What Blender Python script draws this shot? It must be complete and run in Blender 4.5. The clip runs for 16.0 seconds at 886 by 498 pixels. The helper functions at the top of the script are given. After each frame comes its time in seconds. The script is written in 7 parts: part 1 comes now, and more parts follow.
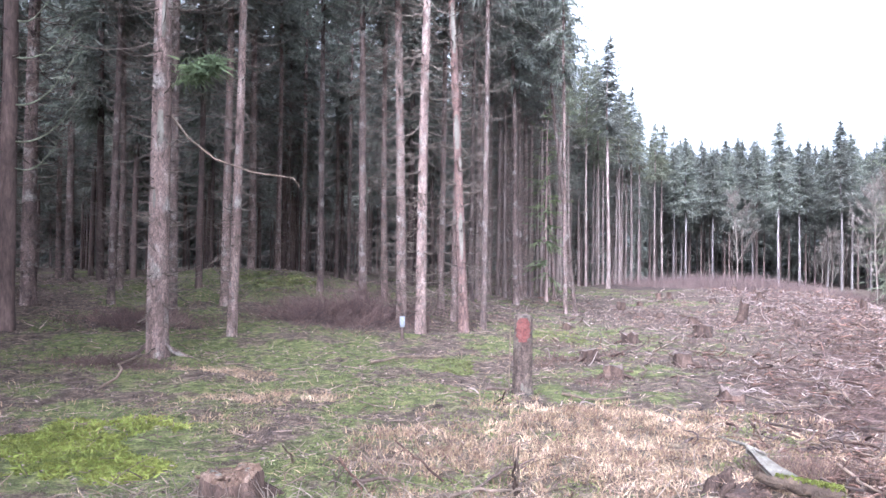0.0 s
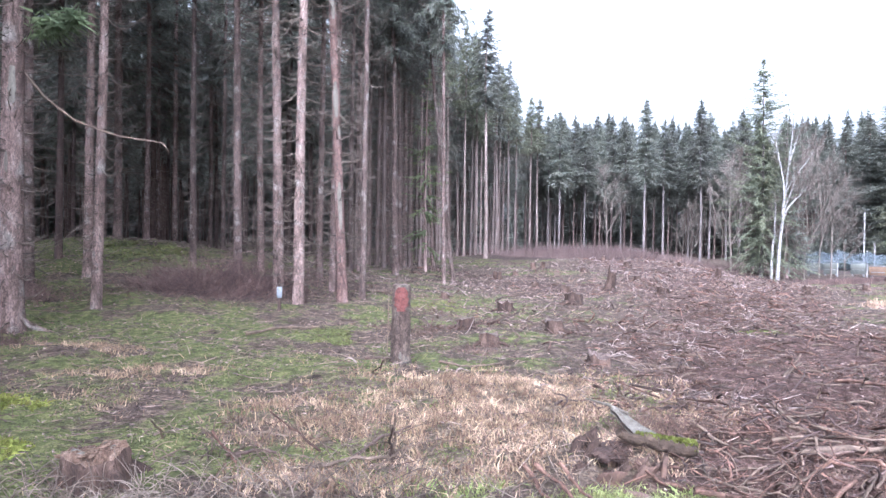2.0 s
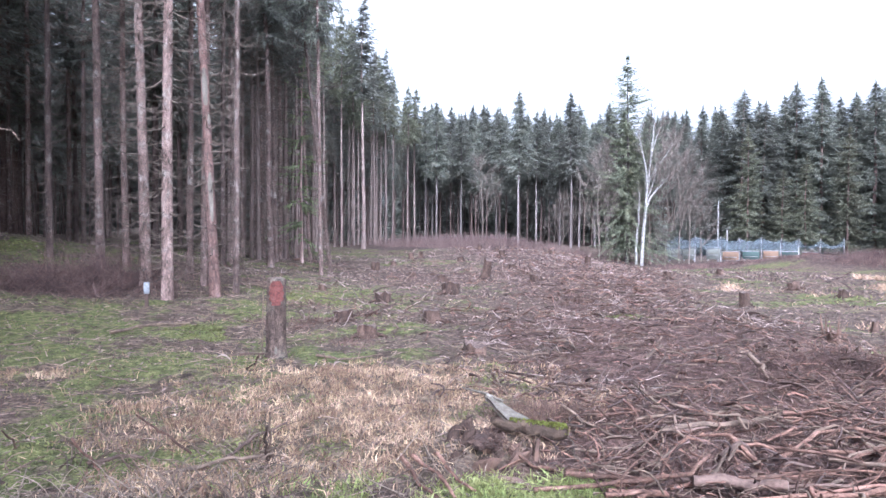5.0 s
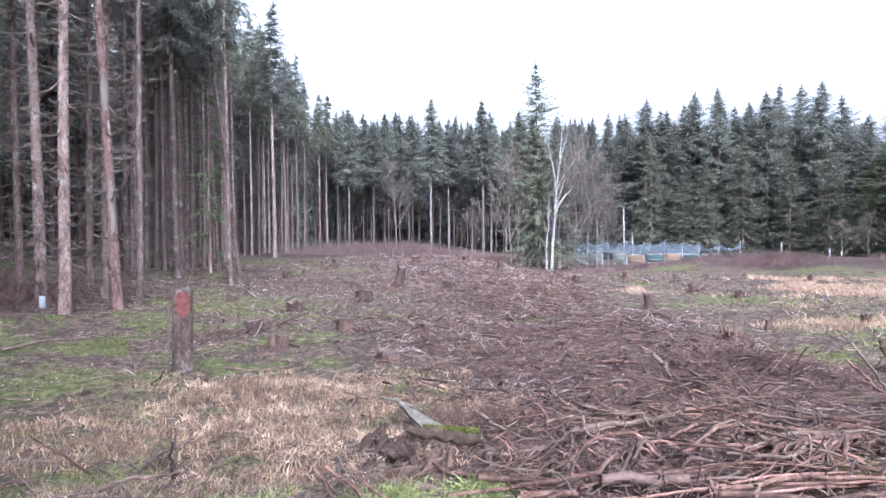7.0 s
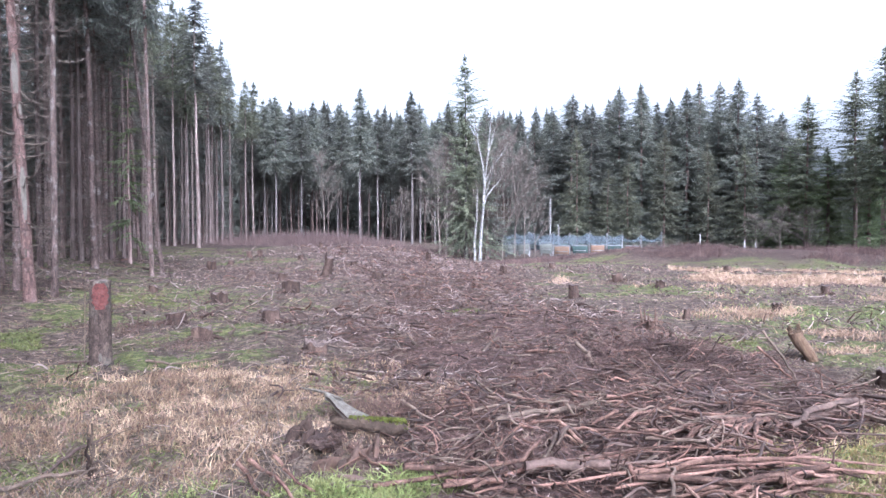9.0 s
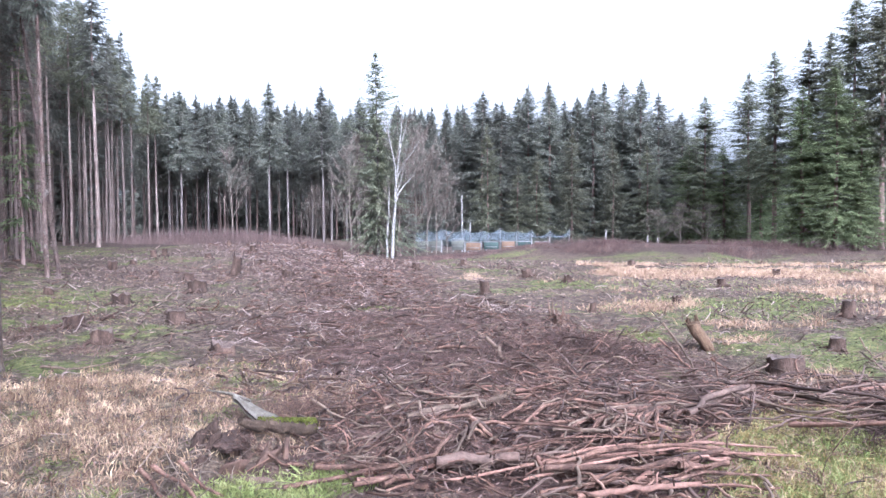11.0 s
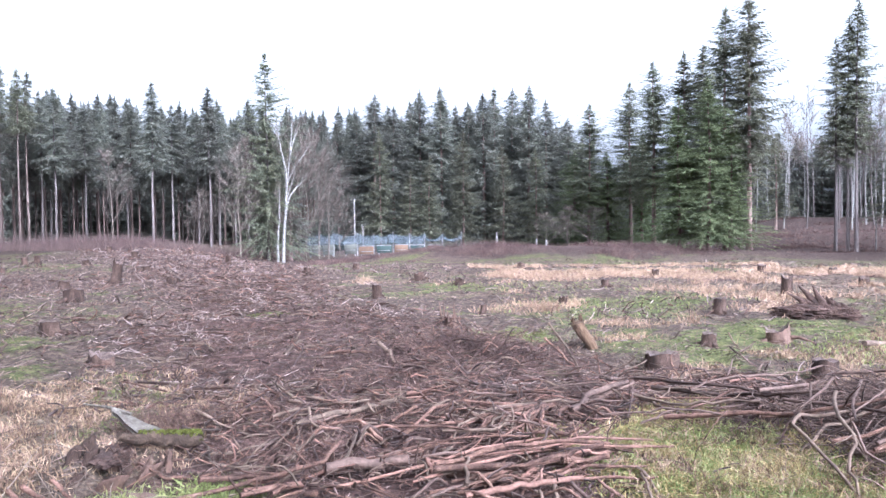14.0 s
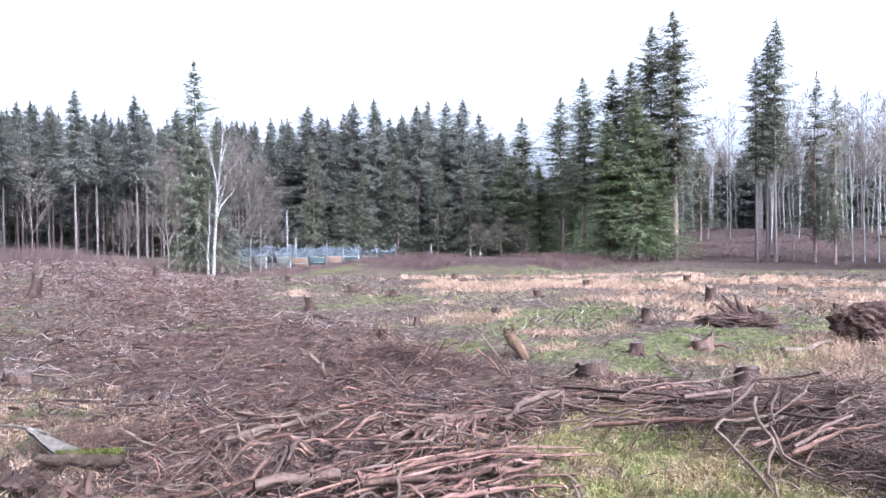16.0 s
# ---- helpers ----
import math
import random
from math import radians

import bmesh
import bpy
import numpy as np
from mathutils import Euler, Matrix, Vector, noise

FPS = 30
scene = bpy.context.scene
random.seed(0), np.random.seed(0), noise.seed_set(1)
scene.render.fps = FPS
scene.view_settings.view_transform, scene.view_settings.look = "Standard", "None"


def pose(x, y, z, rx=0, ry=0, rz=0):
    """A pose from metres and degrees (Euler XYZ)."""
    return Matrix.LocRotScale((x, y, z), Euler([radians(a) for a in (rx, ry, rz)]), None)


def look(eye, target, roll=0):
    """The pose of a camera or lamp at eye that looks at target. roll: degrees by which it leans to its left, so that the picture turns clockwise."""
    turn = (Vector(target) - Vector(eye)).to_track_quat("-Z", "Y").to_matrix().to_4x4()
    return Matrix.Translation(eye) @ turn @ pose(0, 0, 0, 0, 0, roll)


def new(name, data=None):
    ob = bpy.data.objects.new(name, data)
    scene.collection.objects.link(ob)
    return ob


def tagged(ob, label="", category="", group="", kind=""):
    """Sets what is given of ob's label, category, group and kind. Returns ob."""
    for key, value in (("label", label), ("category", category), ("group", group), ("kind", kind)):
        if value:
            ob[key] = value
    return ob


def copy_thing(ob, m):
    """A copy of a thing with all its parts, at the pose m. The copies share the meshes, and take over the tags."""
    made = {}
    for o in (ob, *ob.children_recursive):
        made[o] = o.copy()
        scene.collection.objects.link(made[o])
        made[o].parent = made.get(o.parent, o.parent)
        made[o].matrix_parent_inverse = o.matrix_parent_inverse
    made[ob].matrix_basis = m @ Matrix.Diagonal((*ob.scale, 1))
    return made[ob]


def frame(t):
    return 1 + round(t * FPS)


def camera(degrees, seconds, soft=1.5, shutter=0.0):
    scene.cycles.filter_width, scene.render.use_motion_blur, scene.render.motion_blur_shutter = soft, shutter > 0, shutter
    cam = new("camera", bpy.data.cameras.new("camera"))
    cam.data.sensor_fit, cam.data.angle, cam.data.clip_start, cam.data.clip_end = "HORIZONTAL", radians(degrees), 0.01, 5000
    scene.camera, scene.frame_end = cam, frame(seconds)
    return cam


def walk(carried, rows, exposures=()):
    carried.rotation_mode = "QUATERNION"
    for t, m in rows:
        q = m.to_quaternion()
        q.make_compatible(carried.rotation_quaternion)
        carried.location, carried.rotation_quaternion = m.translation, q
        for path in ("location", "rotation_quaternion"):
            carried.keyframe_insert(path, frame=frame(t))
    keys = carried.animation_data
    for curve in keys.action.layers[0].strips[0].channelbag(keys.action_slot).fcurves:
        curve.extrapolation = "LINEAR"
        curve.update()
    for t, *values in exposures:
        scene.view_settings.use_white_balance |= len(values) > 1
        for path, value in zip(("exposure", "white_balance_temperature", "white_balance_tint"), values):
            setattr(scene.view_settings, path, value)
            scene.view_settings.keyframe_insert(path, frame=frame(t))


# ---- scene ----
cam = camera(59.37, 16.0, soft=1.5)

# seconds, eye x, y, z, heading (clockwise from +y), pitch, lean
PATH_ROWS = [
    (0, 0.069, 0.244, 1.584, 3.678, 1.330, 0.679),
    (0.5, 0.073, 0.244, 1.582, 6.012, 1.242, 1.129),
    (1, 0.082, 0.247, 1.577, 8.072, 0.339, 1.035),
    (1.5, 0.080, 0.247, 1.581, 9.858, 0.050, 1.092),
    (2, 0.085, 0.248, 1.578, 12.545, -0.751, 0.841),
    (2.5, 0.080, 0.260, 1.599, 14.544, -1.412, 0.870),
    (3, 0.086, 0.260, 1.597, 15.846, -1.571, 0.951),
    (5.5, 0.113, 0.248, 1.599, 23.186, -1.408, 0.144),
    (6, 0.117, 0.247, 1.600, 25.000, -1.458, -0.008),
    (6.5, 0.121, 0.241, 1.605, 26.759, -1.313, -0.285),
    (7, 0.127, 0.239, 1.604, 27.854, -0.906, -0.334),
    (7.5, 0.131, 0.234, 1.605, 29.098, -0.613, -0.489),
    (8, 0.134, 0.234, 1.605, 30.225, -1.098, -0.535),
    (8.5, 0.135, 0.230, 1.604, 31.390, -1.285, -0.449),
    (9, 0.135, 0.226, 1.604, 33.079, -1.603, -0.044),
    (11.5, 0.152, 0.194, 1.609, 41.169, -1.992, -0.501),
    (12, 0.158, 0.186, 1.606, 42.801, -2.117, -0.474),
    (12.5, 0.158, 0.186, 1.607, 43.917, -1.824, -0.311),
    (13, 0.156, 0.175, 1.612, 44.783, -1.926, -0.234),
    (13.5, 0.156, 0.167, 1.610, 46.011, -1.576, -0.623),
    (14, 0.149, 0.157, 1.616, 47.367, -1.664, -0.635),
    (14.5, 0.154, 0.151, 1.616, 48.543, -1.766, -0.803),
    (15, 0.159, 0.147, 1.613, 50.144, -1.356, -0.415),
    (15.5, 0.159, 0.147, 1.618, 50.803, -1.366, -0.562),
    (16, 0.166, 0.144, 1.615, 52.200, -0.872, -0.676),
]


def eye_row(t, x, y, z, heading, pitch, lean):
    a, b = radians(heading), radians(pitch)
    way = Vector((math.sin(a) * math.cos(b), math.cos(a) * math.cos(b), math.sin(b)))
    e = Vector((x, y, z))
    return t, look(e, e + way * 10, lean)


walk(cam, [eye_row(*r) for r in PATH_ROWS], [(0.0, 2.88, 5100, 14.5), (1.0, 2.62, 5100, 14.5), (3.0, 2.57, 5100, 14.5), (5.3, 2.35, 5100, 15), (9.0, 2.27, 5100, 15), (12.0, 2.4, 5150, 15.5), (16.0, 2.37, 5150, 15.5)])

# ---- daylight: a bright, overcast sky ----
world = bpy.data.worlds.new("sky")
scene.world = world
world.use_nodes = True
wn, wl = world.node_tree.nodes, world.node_tree.links
sky = wn.new("ShaderNodeTexSky")
sky.sky_type, sky.sun_disc = "NISHITA", False
sky.sun_elevation, sky.sun_rotation = radians(36), radians(198)
sky.dust_density, sky.air_density = 8.0, 1.0
grey = wn.new("ShaderNodeRGBToBW")
cloud = wn.new("ShaderNodeMix")
cloud.data_type = "RGBA"
cloud.inputs["Factor"].default_value = 0.97
wl.new(sky.outputs["Color"], grey.inputs["Color"])
wl.new(sky.outputs["Color"], cloud.inputs["A"])
wl.new(grey.outputs["Val"], cloud.inputs["B"])
wl.new(cloud.outputs["Result"], wn["Background"].inputs["Color"])
wn["Background"].inputs["Strength"].default_value = 0.15

sun = new("sun", bpy.data.lights.new("sun", "SUN"))
sun.data.energy, sun.data.angle, sun.data.color = 1.2, radians(30), (1.0, 0.96, 0.92)
sun.matrix_basis = look((40 * math.sin(radians(198)), 40 * math.cos(radians(198)), 29.1), (0, 0, 0))


# ---- materials ----
def mat(name, cols, scale=4.0, fine=40.0, rough=0.9, bump=0.3, stretch=(1, 1, 1), island=0.0, single=0.0, hue=0.0, gloss=0.25, leaf=0.0):
    m = bpy.data.materials.new(name)
    m.use_nodes = True
    n, l = m.node_tree.nodes, m.node_tree.links
    p = n["Principled BSDF"]
    co, mp = n.new("ShaderNodeTexCoord"), n.new("ShaderNodeMapping")
    mp.inputs["Scale"].default_value = stretch
    l.new(co.outputs["Object"], mp.inputs["Vector"])
    big, small = n.new("ShaderNodeTexNoise"), n.new("ShaderNodeTexNoise")
    for t, s, d in ((big, scale, 4), (small, fine, 3)):
        t.inputs["Scale"].default_value, t.inputs["Detail"].default_value = s, d
        t.inputs["Roughness"].default_value = 0.62
        l.new(mp.outputs["Vector"], t.inputs["Vector"])
    ramp = n.new("ShaderNodeValToRGB")
    el = ramp.color_ramp.elements
    while len(el) < len(cols):
        el.new(0.5)
    for i, c in enumerate(cols):
        el[i].position = 0.28 + 0.44 * i / (len(cols) - 1)
        el[i].color = (*c, 1)
    l.new(big.outputs["Fac"], ramp.inputs["Fac"])
    hsv = n.new("ShaderNodeHueSaturation")
    l.new(ramp.outputs["Color"], hsv.inputs["Color"])
    val = n.new("ShaderNodeMapRange")
    val.inputs["From Min"].default_value, val.inputs["From Max"].default_value = 0.3, 0.7
    val.inputs["To Min"].default_value, val.inputs["To Max"].default_value = 0.72, 1.28
    l.new(small.outputs["Fac"], val.inputs["Value"])
    last = val.outputs["Result"]
    for kind, amount in (("island", island), ("single", single)):
        if amount:
            src = n.new("ShaderNodeNewGeometry" if kind == "island" else "ShaderNodeObjectInfo")
            out = src.outputs["Random Per Island" if kind == "island" else "Random"]
            r = n.new("ShaderNodeMapRange")
            r.inputs["To Min"].default_value, r.inputs["To Max"].default_value = 1 - amount, 1 + amount
            l.new(out, r.inputs["Value"])
            mul = n.new("ShaderNodeMath")
            mul.operation = "MULTIPLY"
            l.new(last, mul.inputs[0])
            l.new(r.outputs["Result"], mul.inputs[1])
            last = mul.outputs[0]
            if hue:
                h = n.new("ShaderNodeMapRange")
                h.inputs["To Min"].default_value, h.inputs["To Max"].default_value = 0.5 - hue, 0.5 + hue
                l.new(out, h.inputs["Value"])
                l.new(h.outputs["Result"], hsv.inputs["Hue"])
    l.new(last, hsv.inputs["Value"])
    l.new(hsv.outputs["Color"], p.inputs["Base Color"])
    p.inputs["Roughness"].default_value = rough
    p.inputs["Specular IOR Level"].default_value = gloss
    if bump:
        b = n.new("ShaderNodeBump")
        b.inputs["Strength"].default_value, b.inputs["Distance"].default_value = bump, 0.02
        l.new(small.outputs["Fac"], b.inputs["Height"])
        l.new(b.outputs["Normal"], p.inputs["Normal"])
    if leaf:                                   # thin leaves let light through
        tl, mx = n.new("ShaderNodeBsdfTranslucent"), n.new("ShaderNodeMixShader")
        mx.inputs["Fac"].default_value = leaf
        l.new(hsv.outputs["Color"], tl.inputs["Color"])
        l.new(p.outputs["BSDF"], mx.inputs[1])
        l.new(tl.outputs["BSDF"], mx.inputs[2])
        l.new(mx.outputs["Shader"], n["Material Output"].inputs["Surface"])
    return m


def flaky_bark(name, cols, flake=30.0, tall=0.5, single=0.2, lichen=(0.2, 0.19, 0.155)):
    """Bark in thin overlapping flakes with dark cracks between them, and pale lichen in patches."""
    m = mat(name, cols, 2.4, 24, 0.95, 0.0, (2.4, 2.4, 0.8), single=single)
    n, l = m.node_tree.nodes, m.node_tree.links
    p = n["Principled BSDF"]
    co, mp = n.new("ShaderNodeTexCoord"), n.new("ShaderNodeMapping")
    mp.inputs["Scale"].default_value = (1, 1, tall)
    l.new(co.outputs["Object"], mp.inputs["Vector"])
    wob = n.new("ShaderNodeTexNoise")
    wob.inputs["Scale"].default_value = 22
    l.new(co.outputs["Object"], wob.inputs["Vector"])
    mixv = n.new("ShaderNodeMix")
    mixv.data_type = "VECTOR"
    mixv.inputs["Factor"].default_value = 0.06
    l.new(mp.outputs["Vector"], mixv.inputs["A"])
    l.new(wob.outputs["Color"], mixv.inputs["B"])
    cells, edge = n.new("ShaderNodeTexVoronoi"), n.new("ShaderNodeTexVoronoi")
    edge.feature = "DISTANCE_TO_EDGE"
    for t in (cells, edge):
        t.inputs["Scale"].default_value = flake
        l.new(mixv.outputs["Result"], t.inputs["Vector"])
    bw = n.new("ShaderNodeRGBToBW")
    l.new(cells.outputs["Color"], bw.inputs["Color"])
    tone, crack = n.new("ShaderNodeMapRange"), n.new("ShaderNodeMapRange")
    tone.inputs["To Min"].default_value, tone.inputs["To Max"].default_value = 0.6, 1.4
    l.new(bw.outputs["Val"], tone.inputs["Value"])
    crack.inputs["From Max"].default_value = 0.12
    crack.inputs["To Min"].default_value = 0.5
    l.new(edge.outputs["Distance"], crack.inputs["Value"])
    mul = n.new("ShaderNodeMath")
    mul.operation = "MULTIPLY"
    l.new(tone.outputs["Result"], mul.inputs[0])
    l.new(crack.outputs["Result"], mul.inputs[1])
    base = p.inputs["Base Color"].links[0].from_socket
    spots = n.new("ShaderNodeTexNoise")
    spots.inputs["Scale"].default_value, spots.inputs["Detail"].default_value = 3.5, 6
    l.new(co.outputs["Object"], spots.inputs["Vector"])
    on = n.new("ShaderNodeMapRange")
    on.inputs["From Min"].default_value, on.inputs["From Max"].default_value, on.inputs["To Max"].default_value = 0.54, 0.66, 0.75
    l.new(spots.outputs["Fac"], on.inputs["Value"])
    mx, hsv = n.new("ShaderNodeMix"), n.new("ShaderNodeHueSaturation")
    mx.data_type = "RGBA"
    mx.inputs["B"].default_value = (*lichen, 1)
    l.new(on.outputs["Result"], mx.inputs["Factor"])
    l.new(base, mx.inputs["A"])
    l.new(mx.outputs["Result"], hsv.inputs["Color"])
    l.new(mul.outputs[0], hsv.inputs["Value"])
    l.new(hsv.outputs["Color"], p.inputs["Base Color"])
    b = n.new("ShaderNodeBump")
    b.inputs["Strength"].default_value, b.inputs["Distance"].default_value = 0.9, 0.012
    l.new(mul.outputs[0], b.inputs["Height"])
    l.new(b.outputs["Normal"], p.inputs["Normal"])
    return m


M_BARK = flaky_bark("spruce_bark", [(0.043, 0.02838, 0.02408), (0.1032, 0.06794, 0.05676), (0.1634, 0.1118, 0.0946), (0.2322, 0.172, 0.1505)], 46.0, 0.32, 0.42, (0.28, 0.24, 0.21))
# lighter bark copy: the sunlit side of edge trunks is put into its colour
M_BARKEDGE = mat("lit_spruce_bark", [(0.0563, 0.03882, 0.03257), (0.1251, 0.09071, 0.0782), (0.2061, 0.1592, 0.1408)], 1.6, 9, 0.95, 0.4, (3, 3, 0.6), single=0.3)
M_BARKRED = flaky_bark("red_spruce_bark", [(0.055, 0.032, 0.026), (0.12, 0.07, 0.058), (0.18, 0.115, 0.098)], 22.0, 0.3, 0.0, (0.17, 0.12, 0.105))
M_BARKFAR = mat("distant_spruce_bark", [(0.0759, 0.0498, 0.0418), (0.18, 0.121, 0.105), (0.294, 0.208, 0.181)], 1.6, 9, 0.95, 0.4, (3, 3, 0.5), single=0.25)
# darker copy of the same bark: the forest's shade is in its colour
M_BARKSHADE = mat("shaded_forest_bark", [(0.02648, 0.01784, 0.01496), (0.06336, 0.04144, 0.03456), (0.1152, 0.07632, 0.06512)], 1.6, 9, 0.95, 0.4, (3, 3, 0.8), single=0.25)
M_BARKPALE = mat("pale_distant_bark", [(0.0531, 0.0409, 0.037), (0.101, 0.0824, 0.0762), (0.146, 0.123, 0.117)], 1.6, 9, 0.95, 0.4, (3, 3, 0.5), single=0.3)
M_CRESTTWIG = mat("mauve_brush_twigs", [(0.0546, 0.0338, 0.0306), (0.0935, 0.061, 0.0538), (0.133, 0.0912, 0.079)], 1.2, 12, 0.95, 0.0, island=0.35)
M_DEAD = mat("dead_twig_wood", [(0.036, 0.026, 0.021), (0.086, 0.064, 0.05), (0.155, 0.12, 0.097)], 3, 30, 0.95, 0.2, island=0.3)
M_NEEDLE = mat("spruce_needles", [(0.106, 0.109, 0.0979), (0.156, 0.155, 0.127), (0.205, 0.194, 0.156)], 0.9, 14, 0.75, 0.0, island=0.18, single=0.18, hue=0.012, gloss=0.06, leaf=0.55)
M_NEEDLELIGHT = mat("young_spruce_needles", [(0.108, 0.129, 0.0751), (0.154, 0.178, 0.0919), (0.193, 0.215, 0.11)], 0.9, 14, 0.75, 0.0, island=0.18, single=0.12, hue=0.012, gloss=0.06, leaf=0.48)
M_BIRCH = mat("birch_bark", [(0.055, 0.0459, 0.0424), (0.191, 0.175, 0.161), (0.256, 0.236, 0.22)], 2.0, 12, 0.8, 0.4, (2, 2, 4))
M_TWIG = mat("bare_twigs", [(0.0638, 0.0489, 0.0396), (0.106, 0.0831, 0.0677), (0.157, 0.126, 0.105)], 1.2, 10, 0.95, 0.0, island=0.3)
M_HEATH = mat("red_brown_brush_twigs", [(0.0378, 0.023, 0.0195), (0.081, 0.0492, 0.0421), (0.149, 0.0968, 0.0827)], 1.2, 12, 0.95, 0.0, island=0.35)
M_BRASHDARK = mat("dark_brash_wood", [(0.025, 0.0165, 0.0147), (0.0688, 0.044, 0.0378), (0.138, 0.0913, 0.0788)], 3.0, 30, 0.85, 0.4, island=0.4)
M_BLEACHED = mat("bleached_stick_wood", [(0.101, 0.0743, 0.0648), (0.187, 0.141, 0.124), (0.296, 0.231, 0.204)], 3.0, 30, 0.9, 0.3, island=0.4)
M_RUST = mat("rusty_dead_twigs", [(0.0297, 0.0173, 0.0129), (0.0811, 0.048, 0.0368), (0.163, 0.106, 0.0828)], 1.2, 12, 0.95, 0.0, island=0.4)
M_STRAW = mat("dry_straw_grass", [(0.0807, 0.0485, 0.0308), (0.186, 0.119, 0.0771), (0.363, 0.25, 0.174)], 2.6, 20, 0.85, 0.0, island=0.5, hue=0.02)
M_GRASS = mat("green_grass", [(0.098, 0.111, 0.0353), (0.185, 0.197, 0.0661), (0.293, 0.282, 0.123)], 1.6, 20, 0.8, 0.0, island=0.35, hue=0.025, leaf=0.3)
M_MOSS = mat("bright_moss", [(0.0507, 0.0531, 0.0215), (0.0914, 0.0916, 0.0313), (0.149, 0.139, 0.0537)], 1.4, 20, 0.9, 0.0, island=0.35, hue=0.02)
M_MOSSDARK = mat("forest_moss", [(0.0488, 0.0482, 0.025), (0.08, 0.0782, 0.0357), (0.133, 0.12, 0.0581)], 1.4, 20, 0.9, 0.0, island=0.35, hue=0.02)
M_LITTER = mat("litter_bits", [(0.0315, 0.0204, 0.0162), (0.105, 0.0698, 0.0558), (0.284, 0.204, 0.171)], 2.0, 20, 0.95, 0.0, island=0.45, hue=0.01)
M_STICK = mat("peeled_branch_wood", [(0.0117, 0.00622, 0.00471), (0.0505, 0.0266, 0.0189), (0.103, 0.0565, 0.0403), (0.174, 0.104, 0.0777)], 8.0, 60, 0.85, 0.7, (1, 1, 1), island=0.5, single=0.35)
M_STICKGREY = mat("grey_branch_wood", [(0.0371, 0.025, 0.0182), (0.0918, 0.0628, 0.0458), (0.167, 0.114, 0.0848)], 3.0, 30, 0.9, 0.5, island=0.25, single=0.2)
M_STICKRED = mat("fresh_red_branch_wood", [(0.0595, 0.0295, 0.0224), (0.14, 0.0738, 0.0536), (0.23, 0.131, 0.1)], 2.5, 30, 0.8, 0.5, single=0.2)
M_STICKDARK = mat("dark_wet_branch_bark", [(0.0302, 0.019, 0.0154), (0.0672, 0.0422, 0.033), (0.128, 0.0819, 0.0638)], 3.0, 30, 0.75, 0.6, single=0.2)
M_STUMPBARK = mat("stump_bark", [(0.0198, 0.0122, 0.00903), (0.053, 0.0319, 0.0237), (0.106, 0.0673, 0.0507)], 5.0, 40, 0.95, 1.0, (2, 2, 0.7), single=0.2)
M_CUT = mat("weathered_cut_wood", [(0.024, 0.0165, 0.0142), (0.076, 0.051, 0.0413), (0.136, 0.0975, 0.084), (0.216, 0.165, 0.15)], 12.0, 80, 0.9, 0.8, single=0.25)
M_EDGEGREEN = mat("edge_spruce_needles", [(0.1, 0.105, 0.0788), (0.146, 0.146, 0.1), (0.192, 0.182, 0.121)], 0.9, 14, 0.75, 0.0, island=0.18, single=0.2, hue=0.015, gloss=0.06, leaf=0.55)
M_CHIP = mat("bark_and_wood_chips", [(0.032, 0.0228, 0.0207), (0.096, 0.0669, 0.0592), (0.24, 0.179, 0.155)], 14.0, 60, 0.9, 0.0, island=0.7, hue=0.01)
M_LOG = mat("rotten_log_bark", [(0.014, 0.009, 0.007), (0.045, 0.029, 0.02), (0.1, 0.066, 0.045)], 6.0, 40, 0.95, 0.9)
M_HEAP = mat("tangled_dead_branch_wood", [(0.02, 0.0125, 0.0098), (0.08, 0.051, 0.0405), (0.185, 0.128, 0.104)], 3.0, 30, 0.9, 0.3, island=0.55)
M_YELLOWGRASS = mat("yellowing_grass", [(0.178, 0.14, 0.0507), (0.296, 0.225, 0.0944), (0.415, 0.306, 0.151)], 1.6, 20, 0.8, 0.0, island=0.3, leaf=0.25)
# paler copy of the straw: the open clearing's stronger light is in its colour
M_STRAWFAR = mat("lit_dry_grass", [(0.167, 0.108, 0.0705), (0.276, 0.181, 0.123), (0.385, 0.266, 0.187)], 0.6, 12, 0.85, 0.0, island=0.25, hue=0.008)
M_BRIGHTMOSS = mat("yellow_green_moss", [(0.0708, 0.0759, 0.0166), (0.125, 0.131, 0.0259), (0.192, 0.184, 0.0417)], 1.4, 20, 0.85, 0.0, island=0.35, hue=0.015, leaf=0.2)
M_STALK = mat("pale_dry_stalks", [(0.0512, 0.0346, 0.0264), (0.115, 0.085, 0.066), (0.198, 0.153, 0.124)], 2.0, 20, 0.9, 0.0, island=0.4)
M_BLOCK = mat("split_brown_wood", [(0.035, 0.021, 0.016), (0.09, 0.053, 0.038), (0.15, 0.094, 0.07)], 7.0, 40, 0.85, 0.9, (1, 1, 0.4))
M_PALE = mat("bare_pale_wood", [(0.06936, 0.05542, 0.04427), (0.1156, 0.09792, 0.07888), (0.1734, 0.1503, 0.1238)], 3.0, 25, 0.85, 0.3, (3, 3, 0.6))
M_REDPAINT = mat("red_paint_on_bark", [(0.0173, 0.012, 0.0115), (0.093, 0.028, 0.0229), (0.124, 0.06, 0.0493)], 9.0, 50, 0.85, 0.6)
M_SOIL = mat("dark_root_soil", [(0.0168, 0.0105, 0.0084), (0.0525, 0.0308, 0.0238), (0.105, 0.0644, 0.0504)], 5.0, 40, 0.98, 0.9)
M_POST = mat("fence_post_wood", [(0.12, 0.105, 0.098), (0.2, 0.18, 0.17), (0.29, 0.27, 0.26)], 3.0, 25, 0.9, 0.3)
